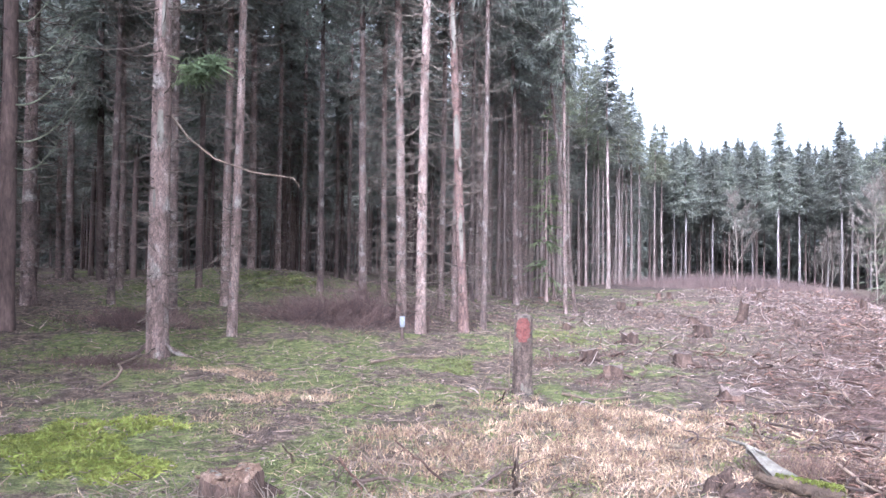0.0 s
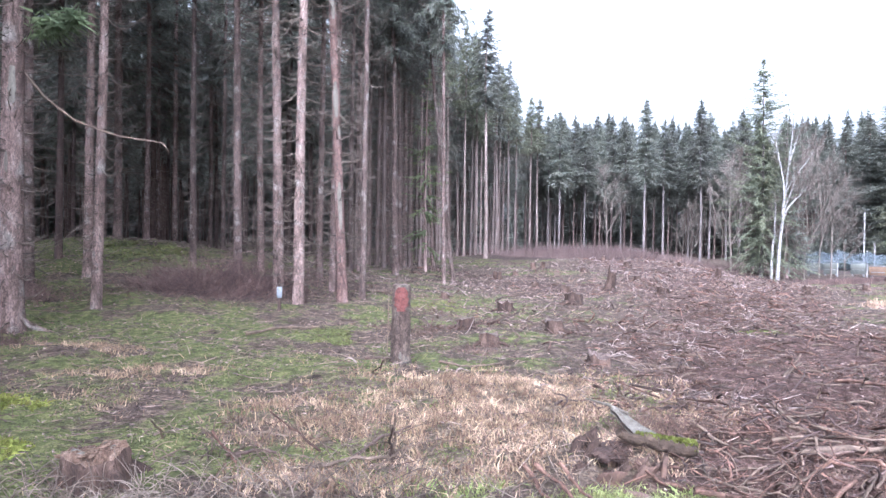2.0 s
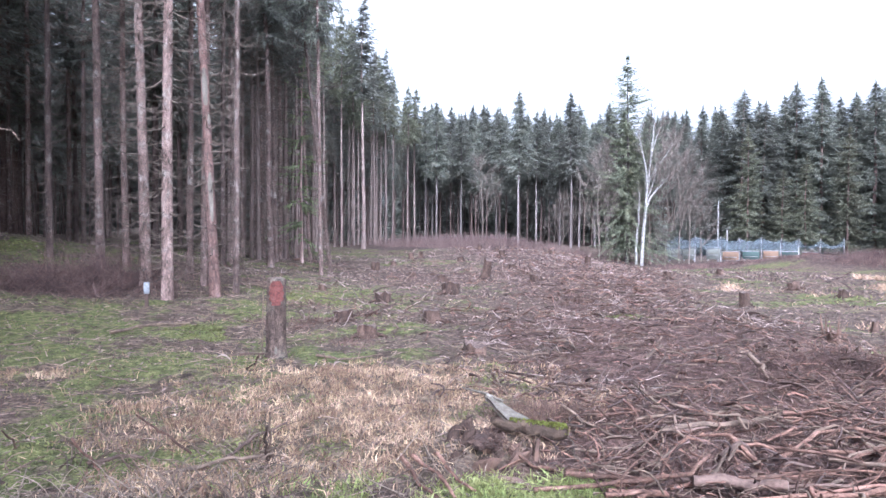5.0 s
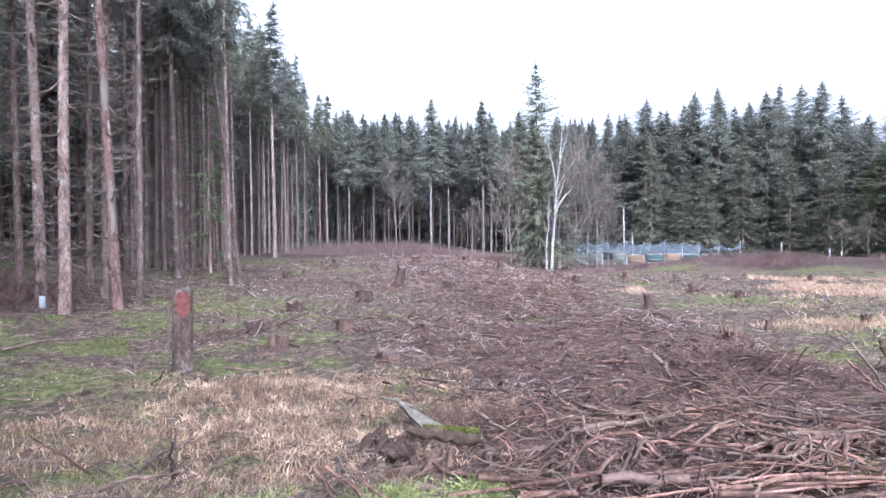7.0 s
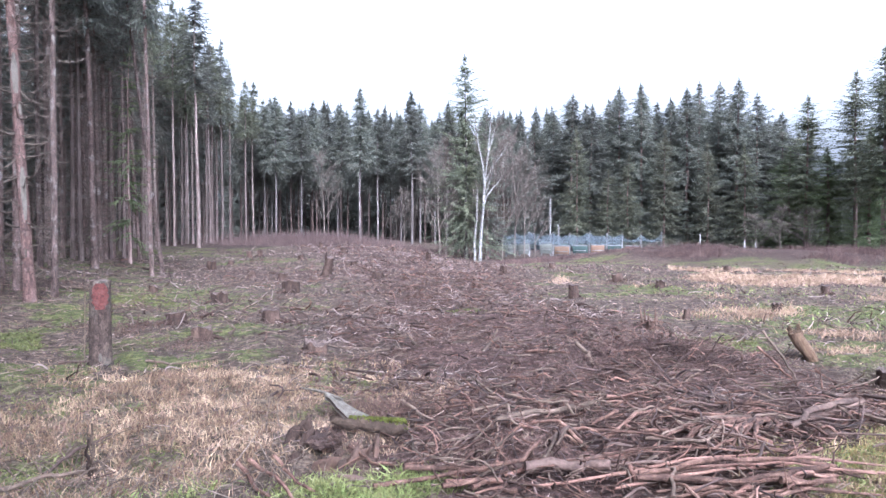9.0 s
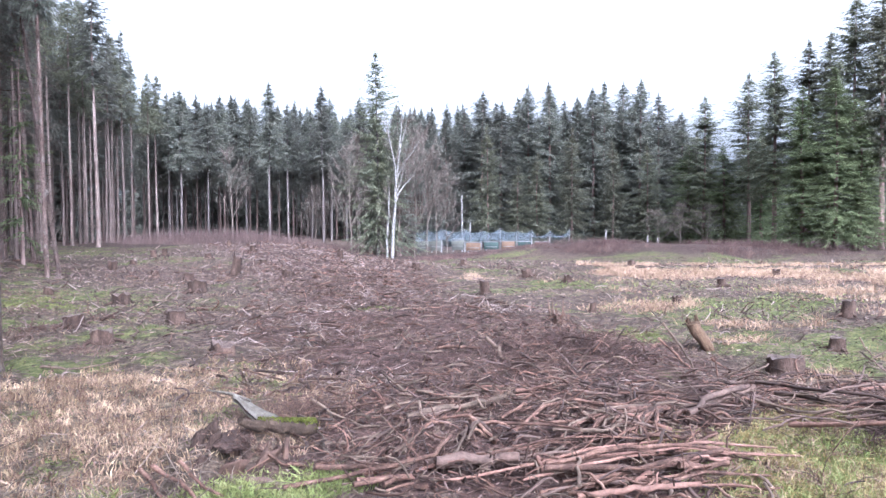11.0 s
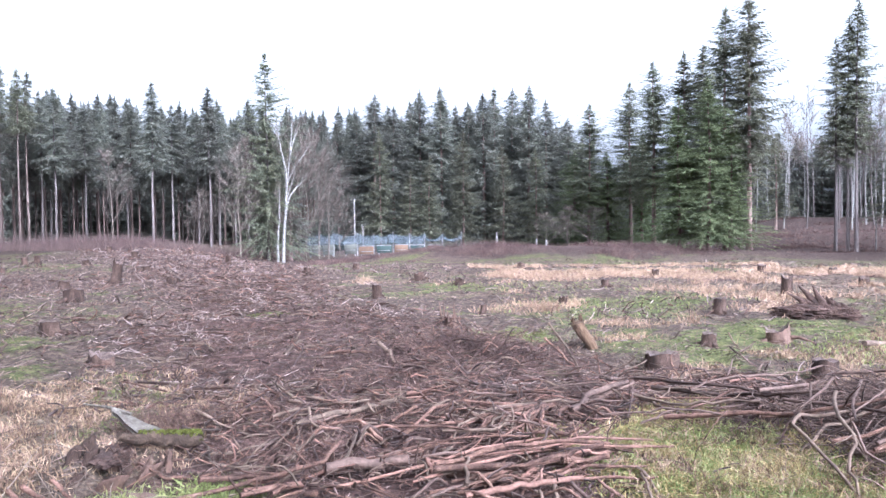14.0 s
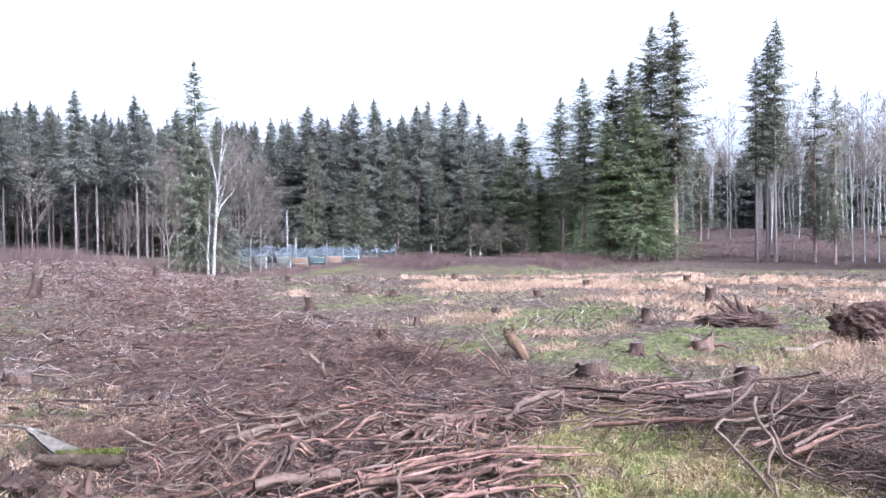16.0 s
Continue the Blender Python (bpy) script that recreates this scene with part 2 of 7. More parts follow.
M_CREAM = mat("cream_box_paint", [(0.072, 0.0684, 0.054), (0.101, 0.0953, 0.0758), (0.122, 0.115, 0.0938)], 3.0, 25, 0.7, 0.1)
M_ORANGE = mat("orange_box_paint", [(0.128, 0.0714, 0.0396), (0.166, 0.0952, 0.054), (0.205, 0.122, 0.072)], 3.0, 25, 0.7, 0.1)
M_GREENBOX = mat("green_box_paint", [(0.0176, 0.0308, 0.0255), (0.0264, 0.044, 0.0352), (0.0374, 0.0572, 0.0462)], 3.0, 25, 0.7, 0.1)
M_WHITE = mat("white_plate_paint", [(0.1, 0.1, 0.103), (0.14, 0.14, 0.147), (0.18, 0.18, 0.187)], 6.0, 30, 0.6, 0.1)

# pale blue netting: fine threads with open mesh between them, doubled over at the top
def net_material(name, weight):
    m = mat(name, [(0.042, 0.05, 0.057), (0.056, 0.066, 0.075), (0.07, 0.081, 0.092)], 2.0, 20, 0.8, 0.0)
    n, l = m.node_tree.nodes, m.node_tree.links
    clear, mix = n.new("ShaderNodeBsdfTransparent"), n.new("ShaderNodeMixShader")
    mix.inputs["Fac"].default_value = weight
    l.new(clear.outputs["BSDF"], mix.inputs[1])
    l.new(n["Principled BSDF"].outputs["BSDF"], mix.inputs[2])
    l.new(mix.outputs["Shader"], n["Material Output"].inputs["Surface"])
    return m


M_NET, M_NETOPEN = net_material("pale_blue_netting", 0.7), net_material("open_pale_netting", 0.12)


def ground_material():
    m = bpy.data.materials.new("forest_floor")
    m.use_nodes = True
    n, l = m.node_tree.nodes, m.node_tree.links
    p = n["Principled BSDF"]
    co = n.new("ShaderNodeTexCoord")

    def tex(scale, detail=5, rough=0.65):
        t = n.new("ShaderNodeTexNoise")
        t.inputs["Scale"].default_value, t.inputs["Detail"].default_value, t.inputs["Roughness"].default_value = scale, detail, rough
        l.new(co.outputs["Object"], t.inputs["Vector"])
        return t.outputs["Fac"]

    def ramp(fac, cols):
        r = n.new("ShaderNodeValToRGB")
        el = r.color_ramp.elements
        while len(el) < len(cols):
            el.new(0.5)
        for i, c in enumerate(cols):
            el[i].position, el[i].color = 0.3 + 0.4 * i / (len(cols) - 1), (*c, 1)
        l.new(fac, r.inputs["Fac"])
        return r.outputs["Color"]

    mid, small, tiny = tex(2.2, 8, 0.75), tex(7.0, 8, 0.75), tex(38.0, 4, 0.7)
    at = n.new("ShaderNodeAttribute")
    at.attribute_name = "cover"
    sep = n.new("ShaderNodeSeparateColor")
    l.new(at.outputs["Color"], sep.inputs["Color"])
    col = ramp(small, [(0.014, 0.009, 0.007), (0.062, 0.042, 0.032), (0.16, 0.117, 0.09)])
    # cover layers kept dark: shade under blades, sticks and brush is in these colours
    layers = (("Blue", [(0.012, 0.007, 0.0055), (0.055, 0.031, 0.025), (0.15, 0.097, 0.079)], small),
              ("Green", [(0.026, 0.02, 0.013), (0.08, 0.058, 0.04), (0.19, 0.142, 0.1)], small),
              ("Red", [(0.02, 0.02, 0.009), (0.07, 0.073, 0.026), (0.165, 0.157, 0.065)], small))
    layers += (("Alpha", [(0.012, 0.008, 0.0065), (0.042, 0.027, 0.022), (0.1, 0.067, 0.055)], small),)
    for chan, cols, fac in layers:
        a = n.new("ShaderNodeMath")
        a.operation = "ADD"
        l.new(at.outputs["Alpha"] if chan == "Alpha" else sep.outputs[chan], a.inputs[0])
        b = n.new("ShaderNodeMath")
        b.operation = "MULTIPLY_ADD"
        l.new(mid, b.inputs[0])
        b.inputs[1].default_value, b.inputs[2].default_value = 2.6, -1.3
        l.new(b.outputs[0], a.inputs[1])
        r = n.new("ShaderNodeMapRange")
        r.interpolation_type = "SMOOTHSTEP"
        r.inputs["From Min"].default_value, r.inputs["From Max"].default_value = 0.3, 0.7
        l.new(a.outputs[0], r.inputs["Value"])
        mx = n.new("ShaderNodeMix")
        mx.data_type = "RGBA"
        l.new(r.outputs["Result"], mx.inputs["Factor"])
        l.new(col, mx.inputs["A"])
        l.new(ramp(fac, cols), mx.inputs["B"])
        col = mx.outputs["Result"]
    hsv = n.new("ShaderNodeHueSaturation")
    v = n.new("ShaderNodeMapRange")
    v.inputs["From Min"].default_value, v.inputs["From Max"].default_value = 0.3, 0.7
    v.inputs["To Min"].default_value, v.inputs["To Max"].default_value = 0.4, 1.65
    l.new(tiny, v.inputs["Value"])
    l.new(v.outputs["Result"], hsv.inputs["Value"])
    l.new(col, hsv.inputs["Color"])
    l.new(hsv.outputs["Color"], p.inputs["Base Color"])
    p.inputs["Roughness"].default_value, p.inputs["Specular IOR Level"].default_value = 0.95, 0.15
    bp = n.new("ShaderNodeBump")
    bp.inputs["Strength"].default_value, bp.inputs["Distance"].default_value = 0.8, 0.04
    l.new(tiny, bp.inputs["Height"])
    l.new(bp.outputs["Normal"], p.inputs["Normal"])
    return m


M_GROUND = ground_material()


# ---- the lie of the land ----
def smooth(a, b, v):
    t = np.clip((v - a) / (b - a), 0, 1)
    return t * t * (3 - 2 * t)


def lattice(ix, iy, seed):
    h = np.sin(ix * 127.1 + iy * 311.7 + seed * 74.7) * 43758.5453
    return h - np.floor(h)


def rough_field(x, y, size, seed):
    """Smooth random heights between -1 and 1, about size metres from hill to hill."""
    u, v = np.asarray(x, float) / size, np.asarray(y, float) / size
    iu, iv = np.floor(u), np.floor(v)
    fu, fv = u - iu, v - iv
    fu, fv = fu * fu * (3 - 2 * fu), fv * fv * (3 - 2 * fv)
    a, b = lattice(iu, iv, seed), lattice(iu + 1, iv, seed)
    c, d = lattice(iu, iv + 1, seed), lattice(iu + 1, iv + 1, seed)
    return 2 * (a + (b - a) * fu + (c - a) * fv + (a - b - c + d) * fu * fv) - 1


def hump(x, y, cx, cy, r, h):
    return h * np.exp(-((x - cx) ** 2 + (y - cy) ** 2) / (r * r))


def height(x, y):
    x, y = np.asarray(x, float), np.asarray(y, float)
    d, az = np.hypot(x, y), np.degrees(np.arctan2(x, y))
    z = 0.9 * smooth(11, 27, d) * (1 - smooth(0, 16, az))             # forest floor rises
    z = z - 0.85 * smooth(22, 60, d) * smooth(26, 38, az)             # the clearing dips away
    z = z + 0.35 * np.exp(-((d - 52) / 12) ** 2) * smooth(8, 18, az) * (1 - smooth(28, 36, az))
    z = z + 3.0 * smooth(64, 100, d) * smooth(60, 72, az) * (1 - smooth(120, 150, az))
    z = z + hump(x, y, -4.6, 25.5, 3.0, 0.6) + hump(x, y, 6.9, 1.4, 1.0, 0.18) + hump(x, y, 6.9, 2.6, 0.8, 0.06)
    z = z + hump(x, y, 2.4, 5.2, 0.45, 0.16) + hump(x, y, 7.1, 6.3, 0.9, 0.22)
    for bx, by, br, bh in ((47.3, 36.9, 5, 0.7), (49.0, 31.0, 4, 0.55), (53.0, 28.2, 5, 0.5), (41.7, 40.3, 4, 0.35), (44.5, 41.5, 3, 0.5), (56, 22, 4, 0.35)):
        z = z + hump(x, y, bx, by, br, bh)
    near = 1 - smooth(60, 160, d)
    z = z + near * smooth(18, 45, d) * (0.16 * rough_field(x, y, 7.0, 4) + 0.12 * rough_field(x, y, 3.1, 5))
    return z + near * (0.06 * rough_field(x, y, 2.3, 1) + 0.055 * rough_field(x, y, 0.8, 2)) + (1 - smooth(15, 40, d)) * 0.036 * rough_field(x, y, 0.3, 3)


def gz(x, y):
    return float(height(x, y))


def polar(az, d):
    return d * math.sin(radians(az)), d * math.cos(radians(az))


# ---- what grows where: soft ellipses on the plan (x, y, radius x, radius y, turn, strength) ----
STRAW = [(3.0, 6.4, 1.0, 0.7, 0, 0.9), (3.7, 8.1, 0.9, 0.6, 0, 0.85), (0.6, 6.8, 0.8, 0.45, 0, 0.7), (0.9, 5.3, 0.9, 0.4, 0, 0.6), (-1.2, 9.6, 0.8, 0.3, 0, 0.6), (13.5, 1.5, 3, 1.2, 0, 0.9), (24, 4, 4, 2.2, 0, 0.9), (21, 13.5, 3, 0.8, -50, 0.9), (33, 13, 5, 2.0, -60, 0.8), (15.5, 5.0, 1.6, 1.0, 0, 0.9), (23.5, 12.5, 4, 1.2, -60, 0.9), (14, 12.5, 1.6, 0.7, -45, 0.7), (27, 18, 4, 1.6, -50, 0.8), (2.2, 7.3, 1.9, 1.5, -12, 1.0), (1.9, 5.8, 0.9, 0.7, 0, 0.9), (0.3, 7.2, 0.5, 0.4, 0, 0.8), (3.4, 7.4, 1.0, 0.9, 0, 0.9), (-2.3, 11.3, 0.7, 0.4, 0, 0.9), (-1.4, 8.1, 0.5, 0.4, 0, 0.7),
         (20.5, 9.5, 5.5, 2.0, -60, 1.0), (19.5, 5.8, 3.0, 2.4, 0, 1.0), (27, 8.5, 5, 2.5, 0, 0.9), (16.5, 17.5, 1.8, 0.9, -45, 0.8), (20.5, 16.5, 2, 1, -45, 0.8), (10.6, 2.0, 1.4, 1.1, 0, 1.0), (12.3, 2.5, 1.4, 0.8, 0, 0.9),
         (10.0, 3.5, 0.6, 0.4, 0, 0.8), (9.9, 1.9, 1.3, 0.6, 0, 1.0), (8.2, 4.0, 0.5, 0.3, -30, 0.8), (11.5, 6.3, 0.8, 0.4, -40, 0.8), (9.8, 5.6, 0.5, 0.3, -40, 0.75), (12.4, 9.4, 1.0, 0.45, -45, 0.8)]
MOSS = [(0.2, 6.3, 1.1, 0.6, 0, 0.8), (0.5, 10.3, 4.2, 1.6, 0, 0.72), (-2.5, 13.2, 4.5, 2.0, 0, 0.78), (3.2, 13.2, 2.2, 1.4, 0, 0.66), (-1.3, 12.3, 2.6, 1.5, 0, 0.85), (-2.5, 15.5, 3.2, 1.6, 0, 0.85), (-0.5, 9.0, 1.3, 0.6, 0, 0.6), (1.5, 15, 1.5, 1.2, 0, 0.6), (-2.6, 7.2, 1.3, 1.3, 0, 1.0), (-3.4, 9.0, 1.2, 0.9, 0, 0.7), (-0.8, 10.4, 1.6, 0.7, -5, 0.85), (0.9, 12.4, 0.7, 0.9, 0, 0.9), (3.8, 17.2, 1.6, 2.2, 0, 0.85), (-5.0, 22.0, 3.4, 3.2, 0, 1.0), (-4.0, 17.5, 3.2, 1.6, 0, 0.75), (-6, 14.5, 3, 2.5, 0, 0.7),
        (2.1, 11.4, 0.9, 0.9, 0, 0.6), (8.5, 12.45, 0.55, 0.5, 0, 1.1), (9.0, 7.3, 1.1, 0.7, -30, 0.95), (11.6, 5.2, 2.2, 1.5, -30, 0.75), (13.0, 8.2, 3.0, 1.6, -40, 0.6), (3.2, 9.6, 1.0, 0.6, 0, 0.7), (5.8, 15.0, 1.5, 0.7, -20, 0.7), (8.0, 19.0, 1.8, 0.8, -20, 0.75), (4.6, 12.0, 0.8, 0.5, -10, 0.6), (6.5, 24, 2.0, 1.2, 0, 0.7), (10.5, 27, 2.4, 1.0, -20, 0.6)]
GREEN = [(14.5, 8.2, 3.2, 1.6, -30, 0.75), (17.5, 12, 3.5, 1.3, -45, 0.7), (5.35, 2.2, 0.85, 1.15, 0, 1.0), (6.1, 2.9, 0.55, 0.45, 0, 0.8), (2.3, 4.5, 0.5, 0.3, 0, 0.8), (4.9, 1.3, 0.7, 0.7, 0, 0.9), (35.5, 36, 7, 3, -45, 0.5), (24, 14, 4.5, 2.0, -45, 0.6), (30, 22, 6, 3, -45, 0.55), (11.2, 2.9, 1.6, 0.7, 0, 0.7), (1.0, 5.0, 0.5, 0.4, 0, 0.5)]
SLASH = [(4.3, 4.6, 1.7, 1.5, 0, 1.2), (6.0, 6.9, 2.6, 2.2, 0, 1.1), (7.8, 10.6, 2.2, 3.2, -35, 1.0), (11.0, 16.6, 2.1, 5, -35, 0.85), (16, 26, 3.4, 9, -32, 0.85), (7.0, 3.1, 1.2, 1.3, 0, 1.2), (6.9, 1.3, 1.2, 1.0, 0, 1.3), (4.5, 2.9, 1.0, 0.6, -30, 1.0),
         (7.2, 6.2, 1.1, 0.9, 0, 1.0), (9, 24, 3.5, 5, -20, 0.45), (5.6, 13.2, 2.4, 2.2, 0, 0.45), (24, 42, 6, 12, -32, 0.8)]
HEATH = [(80, 22, 24, 28, 0, 1.2), (47, 37, 7, 5, -45, 1.0), (50, 30, 6, 5, -60, 1.0), (42, 44, 6, 4, -45, 0.8), (55, 26, 5, 4, -60, 0.9), (23, 53, 12, 6, -24, 1.0), (36, 46, 5, 3, -40, 0.7), (-1.2, 18, 1.6, 1.4, 0, 0.9), (-5.2, 17, 1.5, 0.9, 0, 0.8)]


def cover(blobs, x, y):
    best = np.zeros_like(np.asarray(x, float))
    for cx, cy, rx, ry, turn, k in blobs:
        c, s = math.cos(radians(turn)), math.sin(radians(turn))
        u, v = (c * (x - cx) + s * (y - cy)) / rx, (-s * (x - cx) + c * (y - cy)) / ry
        best = np.maximum(best, k * np.clip(1.55 - np.hypot(u, v), 0, 1))
    return best


def covers(x, y):
    wob = 0.35 * rough_field(x, y, 1.1, 7) + 0.25 * rough_field(x, y, 0.4, 8)
    x2, y2 = x + 0.3 * rough_field(x, y, 0.9, 9), y + 0.3 * rough_field(x, y, 0.9, 10)
    sl, st, mo, gr = (cover(b, x2, y2) for b in (SLASH, STRAW, MOSS, GREEN))
    far = 0.47 + 0.32 * rough_field(x, y, 4, 11) + 0.4 * rough_field(x, y, 1.4, 12)
    mo = np.maximum(np.maximum(mo, gr), far * (1 - np.minimum(sl, 1)))
    mo = mo * (1 - 0.85 * np.minimum(st, 1)) * (1 - 0.7 * np.minimum(sl, 1) * (gr < 0.5)) * (1 - 0.8 * smooth(55, 75, np.hypot(x, y)))
    mo = mo * np.where(gr > 0.5, 1.0, np.clip(0.9 + 0.7 * rough_field(x, y, 1.1, 85) + 0.5 * rough_field(x, y, 0.42, 86), 0.25, 1.25))
    return np.clip(mo + wob * mo, 0, 1), np.clip(st + wob * st, 0, 1), np.clip(sl, 0, 1), np.clip(gr, 0, 1)


# ---- mesh building ----
class Buf:
    """Gathers vertices and faces, and makes one mesh of them."""

    def __init__(self):
        self.v, self.f, self.m, self.n = [], [], [], 0

    def add(self, verts, faces, m=0):
        verts, faces = np.asarray(verts, float).reshape(-1, 3), np.asarray(faces, int)
        self.v.append(verts)
        self.f.append(faces + self.n)
        self.m.append(np.full(len(faces), m))
        self.n += len(verts)

    def mesh(self, name, mats, soft=False):
        me = bpy.data.meshes.new(name)
        v = np.concatenate(self.v)
        me.vertices.add(len(v))
        me.vertices.foreach_set("co", v.astype(np.float32).ravel())
        loops = np.concatenate([f.ravel() for f in self.f])
        sizes = np.concatenate([np.full(len(f), f.shape[1]) for f in self.f])
        me.loops.add(len(loops))
        me.loops.foreach_set("vertex_index", loops.astype(np.int32))
        me.polygons.add(len(sizes))
        me.polygons.foreach_set("loop_start", (np.cumsum(sizes) - sizes).astype(np.int32))
        me.polygons.foreach_set("material_index", np.concatenate(self.m).astype(np.int32))
        if soft:
            me.polygons.foreach_set("use_smooth", np.ones(len(sizes), bool))
        for m in mats:
            me.materials.append(m)
        me.update(calc_edges=True)
        return me


def part(name, buf, material, parent=None, label="", soft=False, kind=""):
    mats = material if isinstance(material, (list, tuple)) else [material]
    ob = new(name, buf.mesh(name, mats, soft))
    ob.parent = parent
    return tagged(ob, label, kind=kind)


def thing(name, label, category, group="", m=None):
    ob = new(name)
    ob.empty_display_size = 0.2
    if m is not None:
        ob.matrix_basis = m
    return tagged(ob, label, category, group)


def tube(buf, pts, radii, sides=6, m=0, cap=True, wobble=None):
    p, r = np.asarray(pts, float), np.asarray(radii, float)
    t = np.gradient(p, axis=0)
    t /= np.linalg.norm(t, axis=1, keepdims=True) + 1e-9
    ref = np.array((0, 0, 1.0)) if abs(t[:, 2].mean()) < 0.8 else np.array((1.0, 0, 0))
    a = np.cross(t, ref)
    a /= np.linalg.norm(a, axis=1, keepdims=True) + 1e-9
    b = np.cross(t, a)
    ang = np.arange(sides) * 2 * np.pi / sides
    rr = r[:, None] * (np.ones((len(p), sides)) if wobble is None else wobble)
    v = p[:, None] + rr[..., None] * (a[:, None] * np.cos(ang)[None, :, None] + b[:, None] * np.sin(ang)[None, :, None])
    k = len(p)
    i, j = np.meshgrid(np.arange(k - 1), np.arange(sides), indexing="ij")
    j2 = (j + 1) % sides
    q = np.stack([i * sides + j, i * sides + j2, (i + 1) * sides + j2, (i + 1) * sides + j], -1).reshape(-1, 4)
    buf.add(v.reshape(-1, 3), q, m)
    if cap and r[-1] > 0.004:
        for ring, c in ((v[0], p[0]), (v[-1], p[-1])):
            jj = np.arange(sides)
            buf.add(np.vstack([ring, c]), np.stack([jj, (jj + 1) % sides, np.full(sides, sides)], -1), m)


def sticks(buf, p0, way, length, radius, bend, segs=3, sides=3, m=0, taper=0.35):
    """Many thin, bent sticks at once."""
    n = len(p0)
    way = way / (np.linalg.norm(way, axis=1, keepdims=True) + 1e-9)
    s = np.linspace(0, 1, segs + 1)
    p = p0[:, None] + way[:, None] * (s[None, :, None] * length[:, None, None]) + bend[:, None] * (s * (1 - s) * 4)[None, :, None] * length[:, None, None]
    ref = np.where(np.abs(way[:, 2:3]) < 0.85, np.array([[0, 0, 1.0]]), np.array([[1.0, 0, 0]]))
    a = np.cross(way, ref)
    a /= np.linalg.norm(a, axis=1, keepdims=True) + 1e-9
    b = np.cross(way, a)
    ang = np.arange(sides) * 2 * np.pi / sides
    ring = a[:, None] * np.cos(ang)[None, :, None] + b[:, None] * np.sin(ang)[None, :, None]
    r = radius[:, None] * (1 - (1 - taper) * s)[None]
    v = p[:, :, None] + ring[:, None] * r[:, :, None, None]
    i, j = np.meshgrid(np.arange(segs), np.arange(sides), indexing="ij")
    j2 = (j + 1) % sides
    q = np.stack([i * sides + j, i * sides + j2, (i + 1) * sides + j2, (i + 1) * sides + j], -1).reshape(-1, 4)
    q = (q[None] + (np.arange(n) * (segs + 1) * sides)[:, None, None]).reshape(-1, 4)
    buf.add(v.reshape(-1, 3), q, m)


def blades(buf, p0, way, length, width, curl, m=0):
    """Many bent, tapering blades: a quad and a tip each."""
    n = len(p0)
    way = way / (np.linalg.norm(way, axis=1, keepdims=True) + 1e-9)
    side = np.cross(way, np.stack([np.cos(curl[:, 2]), np.sin(curl[:, 2]), np.zeros(n)], 1))
    side = side / (np.linalg.norm(side, axis=1, keepdims=True) + 1e-9) * width[:, None] / 2
    lean = np.stack([curl[:, 0], curl[:, 1], -0.3 * np.hypot(curl[:, 0], curl[:, 1])], 1)
    mid, tip = p0 + way * (length * 0.55)[:, None], p0 + way * length[:, None] + lean * length[:, None]
    v = np.stack([p0 - side, p0 + side, mid + side * 0.8, mid - side * 0.8, tip], 1).reshape(-1, 3)
    o = (np.arange(n) * 5)[:, None]
    buf.add(v, o + np.array([[0, 1, 2, 3]]), m)
    buf.f.append(o + np.array([[3, 2, 4]]) + self_base(buf, n * 5))
    buf.m.append(np.full(n, m))


def self_base(buf, count):
    return buf.n - count


rng = np.random.default_rng(5)


def scatter(n, az0, az1, d0, d1, power=2.0):
    """Random places in a sector; power 2 spreads them evenly over the ground, less crowds them near."""
    az = np.radians(rng.uniform(az0, az1, n))
    d = (rng.uniform(d0 ** power, d1 ** power, n)) ** (1 / power)
    return d * np.sin(az), d * np.cos(az), d


# ---- the ground: one sheet to the horizon ----
def build_ground():
    az = np.radians(np.concatenate([np.linspace(-180, -45, 28)[:-1], np.linspace(-45, 100, 400), np.linspace(100, 180, 18)[1:-1]]))
    d = np.concatenate([[0.4, 0.9, 1.5, 2.2], np.geomspace(3.0, 130, 290), np.geomspace(150, 2600, 14)])
    A, D = np.meshgrid(az, d)
    x, y = D * np.sin(A), D * np.cos(A)
    z = height(x, y)
    n, k = len(az), len(d)
    i, j = np.meshgrid(np.arange(k - 1), np.arange(n), indexing="ij")
    j2 = (j + 1) % n
    q = np.stack([i * n + j, i * n + j2, (i + 1) * n + j2, (i + 1) * n + j], -1).reshape(-1, 4)
    buf = Buf()
    v = np.vstack([np.stack([x, y, z], -1).reshape(-1, 3), [[0, 0, gz(0, 0)]]])
    buf.add(v, q)
    jj = np.arange(n)
    buf.f.append(np.stack([(jj + 1) % n, jj, np.full(n, n * k)], -1))
    buf.m.append(np.zeros(n))
    ob = part("ground", buf, M_GROUND, soft=True)
    mo, st, sl, gr = covers(v[:, 0], v[:, 1])
    att = ob.data.color_attributes.new("cover", "FLOAT_COLOR", "POINT")
    att.data.foreach_set("color", np.stack([mo, st, sl, np.clip(cover(HEATH, v[:, 0], v[:, 1]), 0, 1)], 1).astype(np.float32).ravel())
    tagged(ob, "mossy forest floor with litter, straw and brash", "ground", kind="structure")


build_ground()


